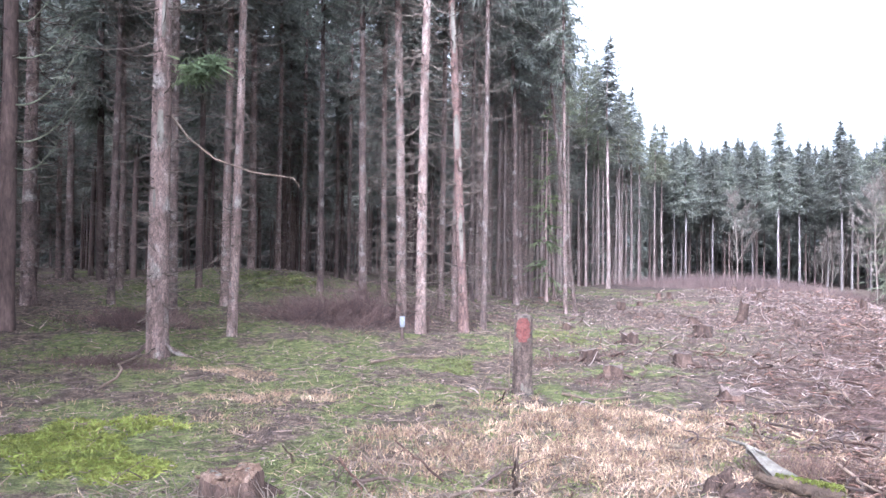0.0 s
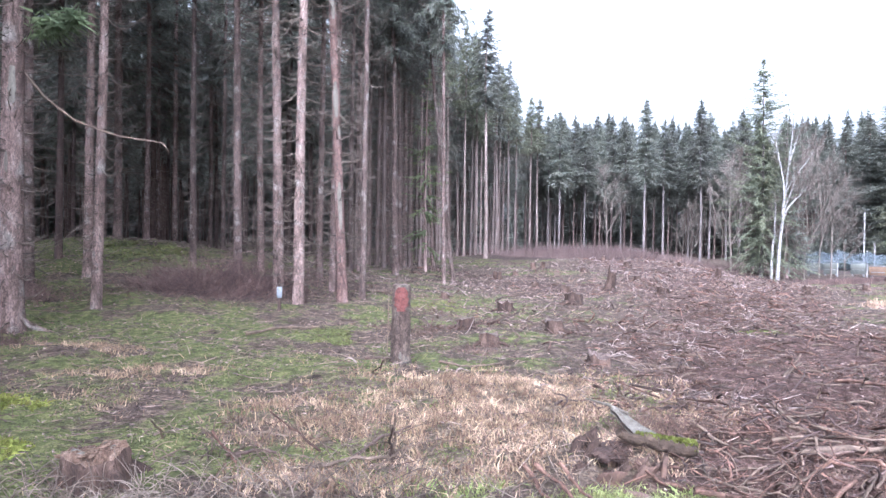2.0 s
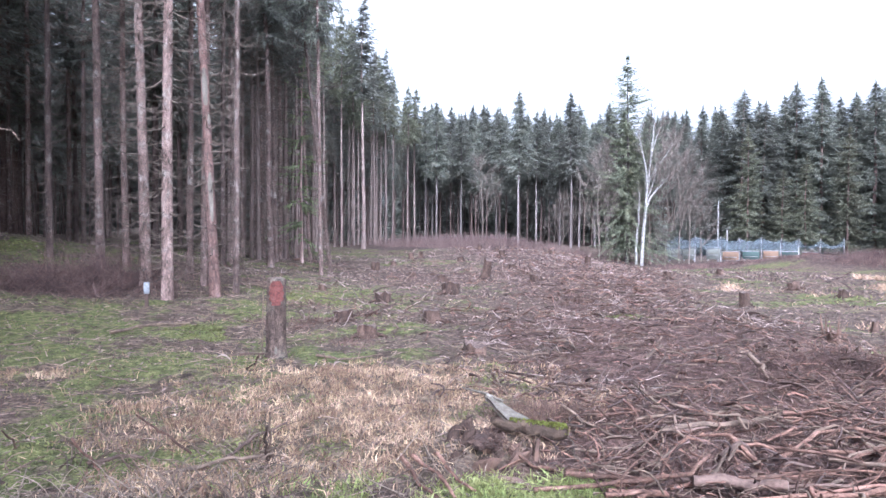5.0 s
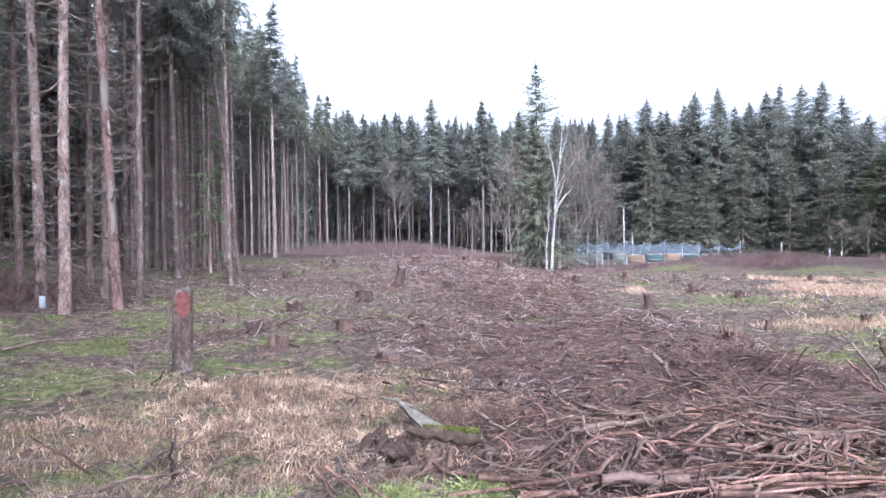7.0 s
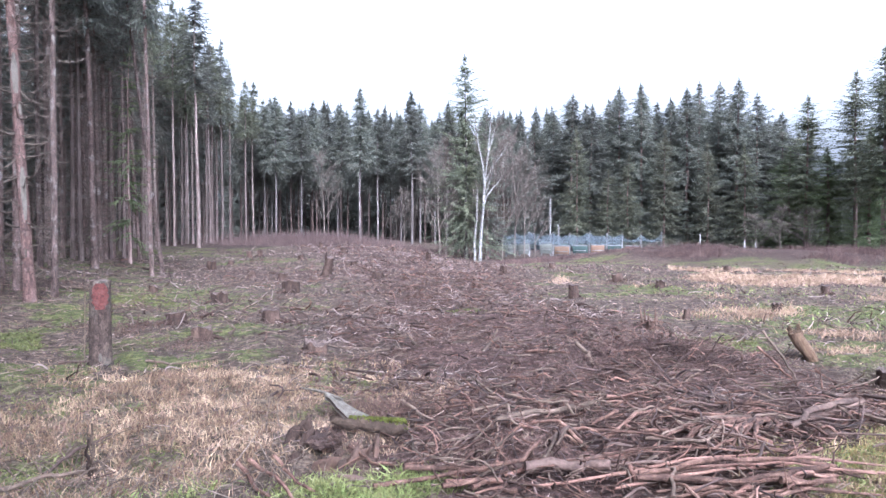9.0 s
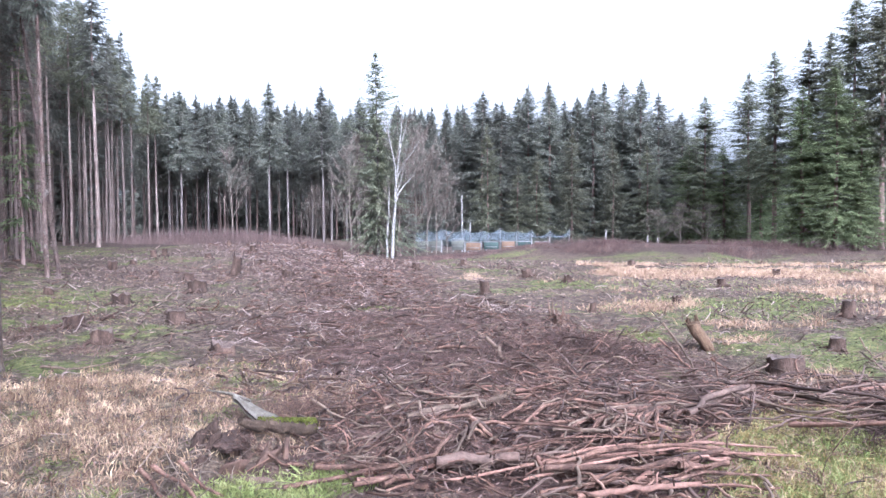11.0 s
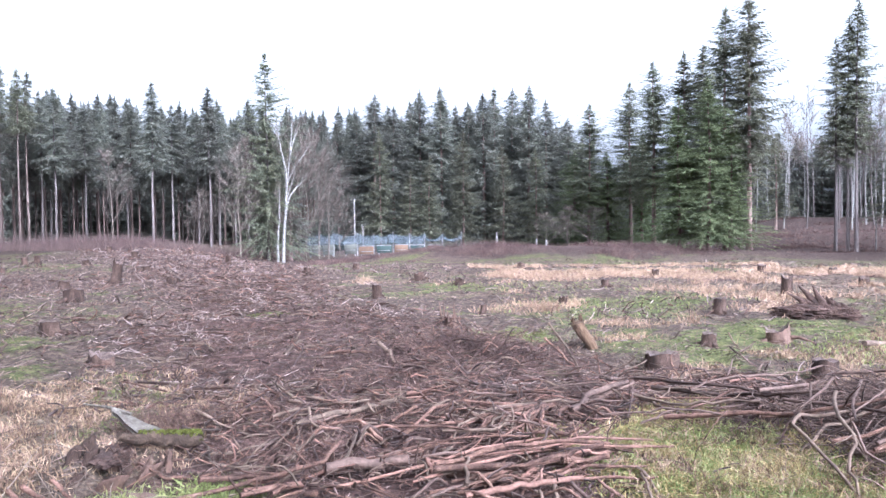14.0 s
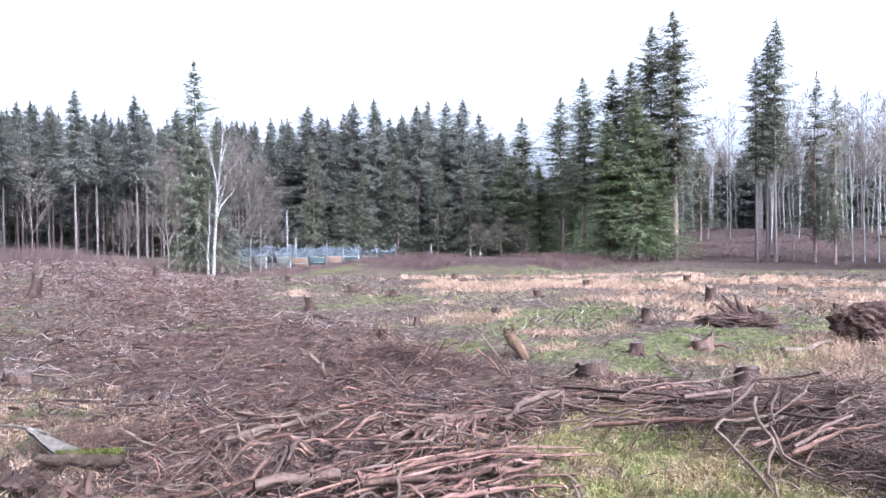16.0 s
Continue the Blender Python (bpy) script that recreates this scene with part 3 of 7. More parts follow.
# ---- trees ----
def stem(buf, h, r0, sides, segs, rnd, bend=0.06, m=0, top=0.012, flare=0.2):
    z = np.concatenate([[-0.35, -0.05, 0.12, 0.35], np.linspace(0.8, h, segs)])
    f = np.clip(z / h, 0, 1)
    a, b = rnd.uniform(0, 6.28, 2)
    x = bend * np.sin(f * 5 + a) * f + bend * 0.4 * np.sin(f * 13 + b) * f
    y = bend * np.cos(f * 4 + b) * f
    r = np.maximum(r0 * (1 - f) ** 0.75 * (1 + flare * np.exp(-np.maximum(z, 0) / 0.22)), top)
    ang = np.arange(sides) * 2 * np.pi / sides
    foot = np.exp(-np.maximum(z, 0) / 0.25)[:, None]
    wob = 1 + 0.14 * foot * np.sin(3 * ang + a)[None] + 0.1 * foot * np.sin(5 * ang + b)[None] + rnd.normal(0, 0.025, (len(z), sides))
    tube(buf, np.stack([x, y, z], 1), r, sides, m, wobble=wob)
    return lambda q: (np.interp(q, z, x), np.interp(q, z, y), np.interp(q, z, r))


def dead_limbs(buf, axis, z0, z1, step, per, long, rnd, m=0, sides=3, thick=0.011, parent=None):
    """Bare lower branches: they leave the trunk level or falling and curl up at the tips."""
    p0, way, ln, rad, bend = [], [], [], [], []
    z = z0
    while z < z1:
        for _ in range(rnd.poisson(per)):
            a = rnd.uniform(0, 6.283)
            q = z + rnd.uniform(-0.06, 0.06)
            x, y, r = axis(q)
            o = np.array((math.cos(a), math.sin(a), 0))
            f = (q - z0) / (z1 - z0)
            L = long * rnd.uniform(0.12, 1.0) ** 1.3 * (0.55 + 0.6 * f)
            p0.append(np.array((x, y, q)) + o * r * 0.8)
            way.append(o + np.array((0, 0, rnd.uniform(-0.1, 0.6))))
            ln.append(L)
            rad.append(thick * rnd.uniform(0.6, 1.3))
            bend.append(np.array((rnd.normal(0, 0.03), rnd.normal(0, 0.03), -rnd.uniform(0.05, 0.24))))
        z += step * rnd.uniform(0.7, 1.3)
    p0, way, ln, rad, bend = map(np.array, (p0, way, ln, rad, bend))
    small = np.ones(len(ln), bool)
    if parent is not None:                    # the long ones are branches of their own
        for i in np.argsort(-ln)[:22]:
            small[i] = False
            one = Buf()
            sticks(one, p0[i:i + 1], way[i:i + 1], ln[i:i + 1], rad[i:i + 1] * 1.25, bend[i:i + 1], 5, 5)
            part("dead_branch", one, M_DEAD, parent)
    sticks(buf, p0[small], way[small], ln[small], rad[small], bend[small], 4, sides, m)
    # side twigs on the longer ones
    big = np.where(ln > long * 0.35)[0]
    if len(big):
        k = np.repeat(big, 3)
        s = rnd.uniform(0.35, 0.95, len(k))
        w = way[k] / np.linalg.norm(way[k], axis=1, keepdims=True)
        start = p0[k] + w * (s * ln[k])[:, None] + bend[k] * (4 * s * (1 - s) * ln[k])[:, None]
        d2 = w + rnd.normal(0, 0.7, (len(k), 3))
        sticks(buf, start, d2, ln[k] * rnd.uniform(0.15, 0.4, len(k)), np.full(len(k), thick * 0.45), rnd.normal(0, 0.05, (len(k), 3)), 2, 3, m)


def whorls(buf, axis, top, rnd):
    """Rings of short, broken branch stubs up the trunk."""
    P, W, L, R = [], [], [], []
    z = 0.5
    while z < top:
        off = rnd.uniform(0, 6.283)
        for k in range(rnd.integers(4, 8)):
            a = off + k * 1.05 + rnd.normal(0, 0.2)
            x, y, r = axis(z)
            o = np.array((math.cos(a), math.sin(a), 0))
            P.append(np.array((x, y, z + rnd.normal(0, 0.03))) + o * r * 0.85)
            W.append(o + np.array((0, 0, rnd.uniform(-0.35, 0.55))))
            L.append(0.07 + 0.6 * rnd.random() ** 1.8)
            R.append(rnd.uniform(0.010, 0.019))
        z += rnd.uniform(0.16, 0.42)
    n = len(P)
    sticks(buf, np.array(P), np.array(W), np.array(L), np.array(R), np.stack([rnd.normal(0, 0.05, n), rnd.normal(0, 0.05, n), rnd.uniform(-0.3, -0.04, n)], 1), 3, 4, taper=0.35)


def crown(buf, axis, z0, z1, reach, step, per, twig, rnd, m=0, shape=0.8, droop=0.3, low=0.6, gap=0.06, dens=2.2):
    """Spruce boughs set all along the stem: each carries side sprays and a curtain of hanging sprays, a pointed blade each."""
    tri = []
    count = int((z1 - z0) / step * per * 2.0)
    f_all = np.sort(rnd.uniform(0, 1, count) ** 0.92)
    lobe = rnd.uniform(0, 6.283, 3)
    for f in f_all:
        if rnd.random() < gap:
            continue
        z = z0 + f * (z1 - z0 - 0.1)
        a = rnd.uniform(0, 6.283)
        uneven = 1 + 0.13 * math.sin(2 * a + lobe[0] + 4 * f) + 0.1 * math.sin(9 * f + lobe[1] + a)
        L = max(0.12, reach * (1 - f) ** shape * min(1.0, 0.25 + (1 - f) / 0.16) * min(1.0, low + f * 4) * uneven * rnd.uniform(0.45, 1.12))
        x, y, r = axis(z)
        o = np.array((math.cos(a), math.sin(a), 0.0))
        side = np.array((-o[1], o[0], 0.0))
        rise = 0.6 * f ** 1.3 - 0.1 + rnd.normal(0, 0.16)
        hang = droop * rnd.uniform(0.3, 2.0)
        k = max(3, int(1.0 * dens * L / twig))
        s = 0.06 + 0.94 * (np.arange(k) + rnd.uniform(0.1, 0.9, k)) / k
        sag = rise * s - hang * (1 - f) * s ** 1.5 + 0.1 * s ** 4
        c = np.array((x, y, z)) + o[None] * (L * s)[:, None] + np.array((0, 0, 1.0))[None] * (L * sag)[:, None]
        for sgn in (-1, 1, 0):
            w = o[None] * rnd.uniform(0.3, 0.95, (k, 1)) + side[None] * sgn * rnd.uniform(0.5, 1.0, (k, 1)) + np.array((0, 0, -1.0))[None] * rnd.uniform(-0.1, 0.75 if sgn else 2.2, (k, 1)) * (1.1 - 0.9 * f)
            w /= np.linalg.norm(w, axis=1, keepdims=True)
            ln = twig * rnd.uniform(0.55, 1.4, k) * (1.1 - 0.45 * s) * min(1, 0.42 + 0.6 * L / twig)
            u = np.cross(w, rnd.normal(0, 1, (k, 3)) * 0.7 + np.array((0, 0, 1.0)))
            u /= np.linalg.norm(u, axis=1, keepdims=True) + 1e-9
            wd = (ln * rnd.uniform(0.08, 0.15, k))[:, None]
            tri.append(np.stack([c + u * wd - w * ln[:, None] * 0.1, c - u * wd - w * ln[:, None] * 0.1, c + w * ln[:, None]], 1))
    x, y, r = axis(z1)
    for a in np.arange(7) * 0.9:                # the leading shoot
        c = np.array((x, y, z1 - 0.4 + 0.08 * a))
        e = np.array((math.cos(a * 2.4) * 0.4, math.sin(a * 2.4) * 0.4, 1.0)) * twig * 0.9
        u = np.array((-e[1], e[0], 0)) * 0.3
        tri.append(np.stack([c + u, c - u, c + e])[None])
    v = np.concatenate(tri)
    buf.add(v.reshape(-1, 3), np.arange(len(v) * 3).reshape(-1, 3), m)


PLANTED = []


class Kind:
    """A tree built once; plant() notes where copies stand, grow() sets them."""

    def __init__(self, ob):
        self.ob, self.spots = ob, []
        PLANTED.append(self)

    def plant(self, x, y, wide=1.0, tall=1.0, turn=0.0, lean=(0, 0), label="", sink=0.05):
        m = pose(x, y, gz(x, y) - sink, lean[0], lean[1], 0) @ pose(0, 0, 0, 0, 0, turn) @ Matrix.Diagonal((wide, wide, tall, 1))
        self.spots.append((m, label))

    def grow(self):
        for m, label in self.spots[1:]:
            ob = copy_thing(self.ob, m)
            if label:
                ob["label"] = label
        if self.spots:
            self.ob.matrix_basis = self.spots[0][0]
            if self.spots[0][1]:
                self.ob["label"] = self.spots[0][1]


def stem_spruce(seed, h=18.0, r0=0.115, base=7.5, reach=2.0, near=True, group="spruces at the forest edge", name="spruce_tree", bark=None, twig=0.5, needle=None, step=0.42, per=7, limbs=2.2):
    rnd = np.random.default_rng(seed)
    ob = thing(name, "tall spruce with a bare pinkish trunk, dead twigs and high crown", "tree", group)
    t, d, c = Buf(), Buf(), Buf()
    axis = stem(t, h, r0, 12 if near else 7, 16 if near else 8, rnd, 0.10)
    part("trunk", t, bark or (M_BARK if near else M_BARKFAR), ob, soft=True)
    if near:
        dead_limbs(d, axis, 0.8, base + 2.0, 0.17, 4.4, 1.5, rnd, thick=0.008, parent=ob)
    else:
        dead_limbs(d, axis, 1.5, base + 1.0, 0.4, limbs, 1.9, rnd, thick=0.018)
    if near:
        whorls(d, axis, base + 2, rnd)
    n = 60 if near else 24
    z, a = rnd.uniform(0.3, base + 2, n), rnd.uniform(0, 6.283, n)
    q = np.array([axis(v) for v in z])
    o = np.stack([np.cos(a), np.sin(a), np.zeros(n)], 1)
    sticks(d, np.stack([q[:, 0], q[:, 1], z], 1) + o * q[:, 2:3] * 0.8, o + np.array((0, 0, -0.2)), rnd.uniform(0.04, 0.14, n), rnd.uniform(0.008, 0.018, n), np.zeros((n, 3)), 1, 3)
    part("deadwood", d, M_DEAD, ob, "bare dead branches", kind="stuff")
    crown(c, axis, base, h, reach, step, per, twig, rnd, shape=0.72, gap=0.08, low=0.5)
    part("crown", c, needle or M_NEEDLE, ob, "dark green needle boughs", kind="stuff")
    return Kind(ob)


def full_spruce(seed, h=16.0, r0=0.16, base=0.6, reach=2.9, mat_needle=None, name="full_spruce", label="dark green spruce with boughs down to the ground", twig=0.62, gap=0.0, shape=0.72, group="spruce stand across the clearing", bark=None, step=0.46, low=0.75, dens=2.3, per=8):
    rnd = np.random.default_rng(seed)
    ob = thing(name, label, "tree", group)
    t, c = Buf(), Buf()
    axis = stem(t, h, r0, 8, 10, rnd, 0.08)
    part("trunk", t, bark or M_BARKFAR, ob, soft=True)
    crown(c, axis, base, h, reach, step, per, twig, rnd, shape=shape, gap=gap, low=low, dens=dens)
    part("crown", c, mat_needle or M_NEEDLE, ob, "drooping needle boughs", kind="stuff")
    return Kind(ob)


def bare_tree(seed, h=10.0, r0=0.07, name="bare_tree", label="leafless grey-brown tree with fine twigs", bark=None, spread=0.35, start=0.25, limbs=18, fine=6, group="", category="tree", thin=0.011):
    rnd = np.random.default_rng(seed)
    ob = thing(name, label, category, group)
    t, c = Buf(), Buf()
    axis = stem(t, h, r0, 7, 9, rnd, 0.22, flare=0.25)
    zs = np.sort(rnd.uniform(start, 0.97, limbs)) * h
    P, W, L, R, B = [], [], [], [], []
    for q in zs:
        x, y, r = axis(q)
        a = rnd.uniform(0, 6.283)
        w = np.array((math.cos(a) * 0.8, math.sin(a) * 0.8, rnd.uniform(0.7, 1.5)))
        w /= np.linalg.norm(w)
        ln = spread * h * (1.08 - q / h) * rnd.uniform(0.6, 1.2)
        b = np.array((0, 0, rnd.uniform(-0.1, 0.02)))
        P.append((x, y, q)), W.append(w), L.append(ln), R.append(max(0.008, r * 0.5)), B.append(b)
    P, W, L, R, B = map(np.array, (P, W, L, R, B))
    sticks(t, P, W, L, R, B, 4, 4)
    for level in range(2):
        k = np.repeat(np.arange(len(P)), fine)
        s = rnd.uniform(0.2, 1.0, len(k))
        st = P[k] + W[k] * (s * L[k])[:, None] + B[k] * (4 * s * (1 - s) * L[k])[:, None]
        w = W[k] + rnd.normal(0, 0.5, (len(k), 3)) + np.array((0, 0, 0.15))
        w /= np.linalg.norm(w, axis=1, keepdims=True)
        P, W, L, R, B = st, w, L[k] * rnd.uniform(0.25, 0.55, len(k)), R[k] * 0.45, rnd.normal(0, 0.06, (len(k), 3))
        sticks(c, P, W, L, np.maximum(R, thin * (1 - 0.35 * level)), B, 2, 3)
    part("trunk", t, bark or M_TWIG, ob, soft=True)
    part("twigwork", c, M_TWIG, ob, "fine bare twigs", kind="stuff")
    return Kind(ob)


NEAR = [stem_spruce(s, twig=0.4) for s in (11, 12, 13)]
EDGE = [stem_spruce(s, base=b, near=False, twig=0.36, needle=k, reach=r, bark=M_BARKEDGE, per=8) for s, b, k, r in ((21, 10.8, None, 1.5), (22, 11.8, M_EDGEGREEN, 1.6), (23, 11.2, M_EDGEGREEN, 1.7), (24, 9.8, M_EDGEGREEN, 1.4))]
DEEP = [stem_spruce(s, base=5.4, near=False, reach=2.9, twig=0.62, per=6, group="spruces inside the forest", name="forest_spruce", step=0.6, bark=M_BARKSHADE, limbs=1.2) for s in (31, 32)]
DEEPNEAR = [stem_spruce(s, base=5.2, near=False, reach=2.5, twig=0.45, group="spruces inside the forest", name="forest_spruce", step=0.5, bark=M_BARKSHADE, limbs=1.6) for s in (33, 34)]
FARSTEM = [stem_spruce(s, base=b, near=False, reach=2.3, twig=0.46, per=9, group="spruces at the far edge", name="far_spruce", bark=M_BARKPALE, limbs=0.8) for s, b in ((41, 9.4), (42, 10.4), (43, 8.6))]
# rows behind the first get the shaded bark copy, since little light reaches them
FARMASS = [stem_spruce(s, base=b, near=False, reach=2.7, twig=0.52, per=8, group="spruces at the far edge", name="far_spruce", bark=M_BARKSHADE, limbs=0.6) for s, b in ((44, 8.0), (45, 7.2))]
FULL = [full_spruce(51, reach=3.3, twig=0.4, shape=0.6, per=9), full_spruce(52, reach=3.1, twig=0.4, shape=0.64, per=9), full_spruce(53, reach=3.5, twig=0.4, shape=0.58, per=9)]
WALL = [full_spruce(54, h=15, reach=3.5, twig=1.2, group="spruces deep in the forest", name="deep_spruce", step=0.6)]
YOUNG = [full_spruce(61, h=11, r0=0.1, reach=2.4, mat_needle=M_EDGEGREEN, name="young_spruce", label="lighter green young spruce with loose boughs", group="young spruces", gap=0.1, twig=0.36)]
RIGHT = [full_spruce(71, h=19, r0=0.17, base=5.5, reach=3.3, name="solitary_spruce", label="tall dense spruce with a bare lower trunk", group="spruce group by the slope", shape=0.66, mat_needle=M_EDGEGREEN, twig=0.36, per=9, low=0.45),
         full_spruce(72, h=19, r0=0.16, base=1.2, reach=3.2, mat_needle=M_NEEDLELIGHT, name="solitary_spruce", label="tall green spruce with boughs nearly to the ground", group="spruce group by the slope", shape=0.72, twig=0.36, per=9)]
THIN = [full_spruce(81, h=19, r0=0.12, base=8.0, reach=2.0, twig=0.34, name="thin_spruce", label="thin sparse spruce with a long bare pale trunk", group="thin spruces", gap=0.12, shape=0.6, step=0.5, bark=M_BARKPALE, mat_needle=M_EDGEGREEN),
        full_spruce(82, h=14, r0=0.11, base=2.0, reach=2.2, twig=0.34, name="thin_spruce", label="sparse spruce with drooping open boughs", group="thin spruces", gap=0.3, shape=0.85, step=0.6, mat_needle=M_EDGEGREEN)]
BARE = [bare_tree(s, 13.5, 0.065, group="leafless trees", bark=k, thin=0.019, fine=4, limbs=20, start=0.4) for s, k in ((91, M_BARKPALE), (92, M_BIRCH))]
SHRUB = [bare_tree(93, 5.5, 0.045, "bare_shrub", "leafless grey-brown shrub full of fine twigs", None, 0.5, 0.08, 24, 6, "leafless shrubs", "shrub", thin=0.012)]

# front rows of the forest: bearing, distance, trunk width, lean x, lean y
FRONT = [(-23.9, 20.7, 0.33, 0, 0), (-21.7, 30.1, 0.27, 0, 0), (-22.4, 38, 0.25, 0, 0), (-19.0, 20.6, 0.17, 0, 0.5), (-18.5, 23.4, 0.17, 0, 0),
         (-15.1, 19.0, 0.24, 0, 0), (-11.6, 20.2, 0.22, 0, 0), (-11.0, 15.7, 0.185, 0, 0.9), (-9.9, 25.5, 0.25, 0, 0), (-8.1, 27, 0.18, 0, 0), (-7.4, 33, 0.15, 0, 0), (-6.3, 32.2, 0.2, 0, -0.3), (-5.0, 22.4, 0.17, 0, -0.4),
         (-4.0, 36, 0.2, 0, 0), (-3.1, 32.9, 0.18, 0, 0), (-1.95, 20.0, 0.2, 0, -1.0), (-0.4, 22.1, 0.17, 0, -0.7)]
FRONT2 = [(0.92, 17.4, 0.22, 0, -1.2), (2.3, 16.2, 0.215, 0, 0.5), (3.7, 21.0, 0.17, 0, 0.2), (4.7, 18.1, 0.175, 0, 0.6), (5.9, 24.7, 0.15, 0, 0), (6.5, 25.4, 0.14, 0, 0), (6.85, 17.5, 0.11, 0, 0.2),
          (8.0, 34.2, 0.18, 0, 0), (8.5, 40, 0.2, 0, 0), (9.15, 26.3, 0.2, 0, -1.3), (9.75, 32.2, 0.2, 0, 0), (7.9, 40.2, 0.19, 0, 0), (9.6, 41.5, 0.2, 0, 0), (10.0, 47, 0.18, 0, 0), (8.55, 33, 0.17, 0, -0.8), (7.2, 30, 0.15, 0, 0), (10.25, 38, 0.17, 0, -0.6), (11.1, 41, 0.17, 0, -0.6), (9.5, 29, 0.16, 0, -1.2), (11.9, 32.2, 0.15, 0, -3.4), (12.7, 25.5, 0.12, 0, -1.0), (13.4, 26.9, 0.13, 0, -6.6)]
EDGEROW = [(11.2, 60, 0.26, 0, 0), (13.6, 66, 0.24, 0, 0), (14.6, 62, 0.26, 0, 0), (14.9, 64, 0.27, 0, 0), (15.7, 55, 0.3, 0, -0.3),
           (16.2, 72, 0.26, 0, 0), (16.6, 74, 0.26, 0, 0), (16.9, 78, 0.28, 0, 0), (17.3, 76, 0.3, 0, 0), (17.8, 86, 0.26, 0, 0), (18.9, 88, 0.24, 0, 0), (12.3, 48, 0.2, 0, 0), (15.3, 68, 0.24, 0, 0),
           (5.8, 31, 0.16, 0, 0), (6.3, 27, 0.14, 0, 0.3), (7.8, 31, 0.17, 0, 0), (8.3, 29, 0.16, 0, -0.4), (8.65, 33.5, 0.17, 0, -0.3), (9.1, 30, 0.17, 0, -0.9), (9.5, 36, 0.18, 0, -0.5), (10.1, 34, 0.15, 0, 0), (10.6, 44, 0.19, 0, 0), (10.9, 36.5, 0.15, 0, 0), (11.5, 50, 0.2, 0, 0), (12.1, 53, 0.2, 0, 0),
           (12.9, 54, 0.21, 0, -0.5), (14.1, 57, 0.2, 0, 0), (15.0, 60, 0.2, 0, -0.4), (16.45, 68, 0.24, 0, 0), (19.4, 92, 0.28, 0, 0)]
# a second row close behind them, with boughs lower down
SECOND = [(9.0, 42), (10.2, 50), (11.2, 56), (12.0, 60), (13.0, 63), (13.8, 70), (14.6, 73), (15.3, 76), (16.0, 80), (16.7, 84), (17.3, 88), (17.9, 93), (18.6, 97), (12.6, 68), (14.2, 80), (15.8, 90), (10.8, 60), (9.6, 54)]
taken = []
for i, (az, d) in enumerate(SECOND):
    x, y = polar(az, d)
    taken.append((x, y))
    FARMASS[i % 2].plant(x, y, 0.95, 0.93 + 0.06 * math.sin(i * 2.3), i * 77)
for row, kinds in ((FRONT, NEAR), (FRONT2, NEAR), (EDGEROW, EDGE)):
    for i, (az, d, w, lx, ly) in enumerate(row):
        x, y = polar(az, d)
        taken.append((x, y))
        kinds[i % len(kinds)].plant(x, y, max(0.6, w / 0.22), rng.uniform(0.93, 1.06), rng.uniform(0, 360), (lx, ly))

# the edge of the stand, as seen from above; inside it trees stand at random
EDGELINE = [(1.6, 17.5), (4.4, 26.5), (7.0, 33), (11.5, 48), (15.5, 57), (19, 70), (25, 84), (31, 93), (39, 100)]
ex, ey = np.array(EDGELINE).T
inside = random.Random(3)
tries = 0
while len(taken) < 275 and tries < 9000:
    tries += 1
    az, d = inside.uniform(-33, 21), math.sqrt(inside.uniform(22 ** 2, 96 ** 2))
    x, y = polar(az, d)
    if x > np.interp(y, ey, ex) - (1.0 if d < 24 else 1.7) or (abs(az + 2) < 1.5 and d < 26):
        continue
    if min((x - a) ** 2 + (y - b) ** 2 for a, b in taken) < (2.1 if d < 60 else 2.7) ** 2:
        continue
    taken.append((x, y))
    w = inside.uniform(0.75, 1.25)
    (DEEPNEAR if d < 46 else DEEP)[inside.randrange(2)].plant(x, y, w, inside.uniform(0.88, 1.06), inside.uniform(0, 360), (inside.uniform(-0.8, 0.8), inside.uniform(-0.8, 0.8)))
for i in range(36):
    az = -34 + 50 * i / 35
    x, y = polar(az + inside.uniform(-0.4, 0.4), inside.uniform(86, 100))
    WALL[0].plant(x, y, 1.0, inside.uniform(0.9, 1.15), inside.uniform(0, 360))

# unseen trees to the left and behind, added to shade the forest edge
beside = []
tries = 0
while len(beside) < 62 and tries < 4000:
    tries += 1
    x, y = inside.uniform(-34, -6.5), inside.uniform(-22, 34)
    if math.degrees(math.atan2(x, y)) > -36 or any((x - a) ** 2 + (y - b) ** 2 < 9 for a, b in beside):
        continue
    beside.append((x, y))
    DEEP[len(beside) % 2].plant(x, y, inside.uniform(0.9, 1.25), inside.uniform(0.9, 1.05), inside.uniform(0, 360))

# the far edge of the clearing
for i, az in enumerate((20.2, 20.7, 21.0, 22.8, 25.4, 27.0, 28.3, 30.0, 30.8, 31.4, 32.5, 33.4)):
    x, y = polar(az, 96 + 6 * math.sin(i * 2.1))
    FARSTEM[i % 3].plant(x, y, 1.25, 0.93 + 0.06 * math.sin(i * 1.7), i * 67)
for i in range(30):
    x, y = polar(18.6 + 22.4 * (i + 0.7 * inside.random()) / 30, inside.uniform(98, 105))
    FARMASS[i % 2].plant(x, y, inside.uniform(0.9, 1.15), inside.uniform(0.84, 0.98), inside.uniform(0, 360))
for i in range(64):
    az, d = 18.5 + 23 * inside.random(), 105 + 24 * inside.random()
    x, y = polar(az, d)
    FARMASS[i % 2].plant(x, y, inside.uniform(0.95, 1.3), inside.uniform(0.86, 1.0) * d / 104, inside.uniform(0, 360))
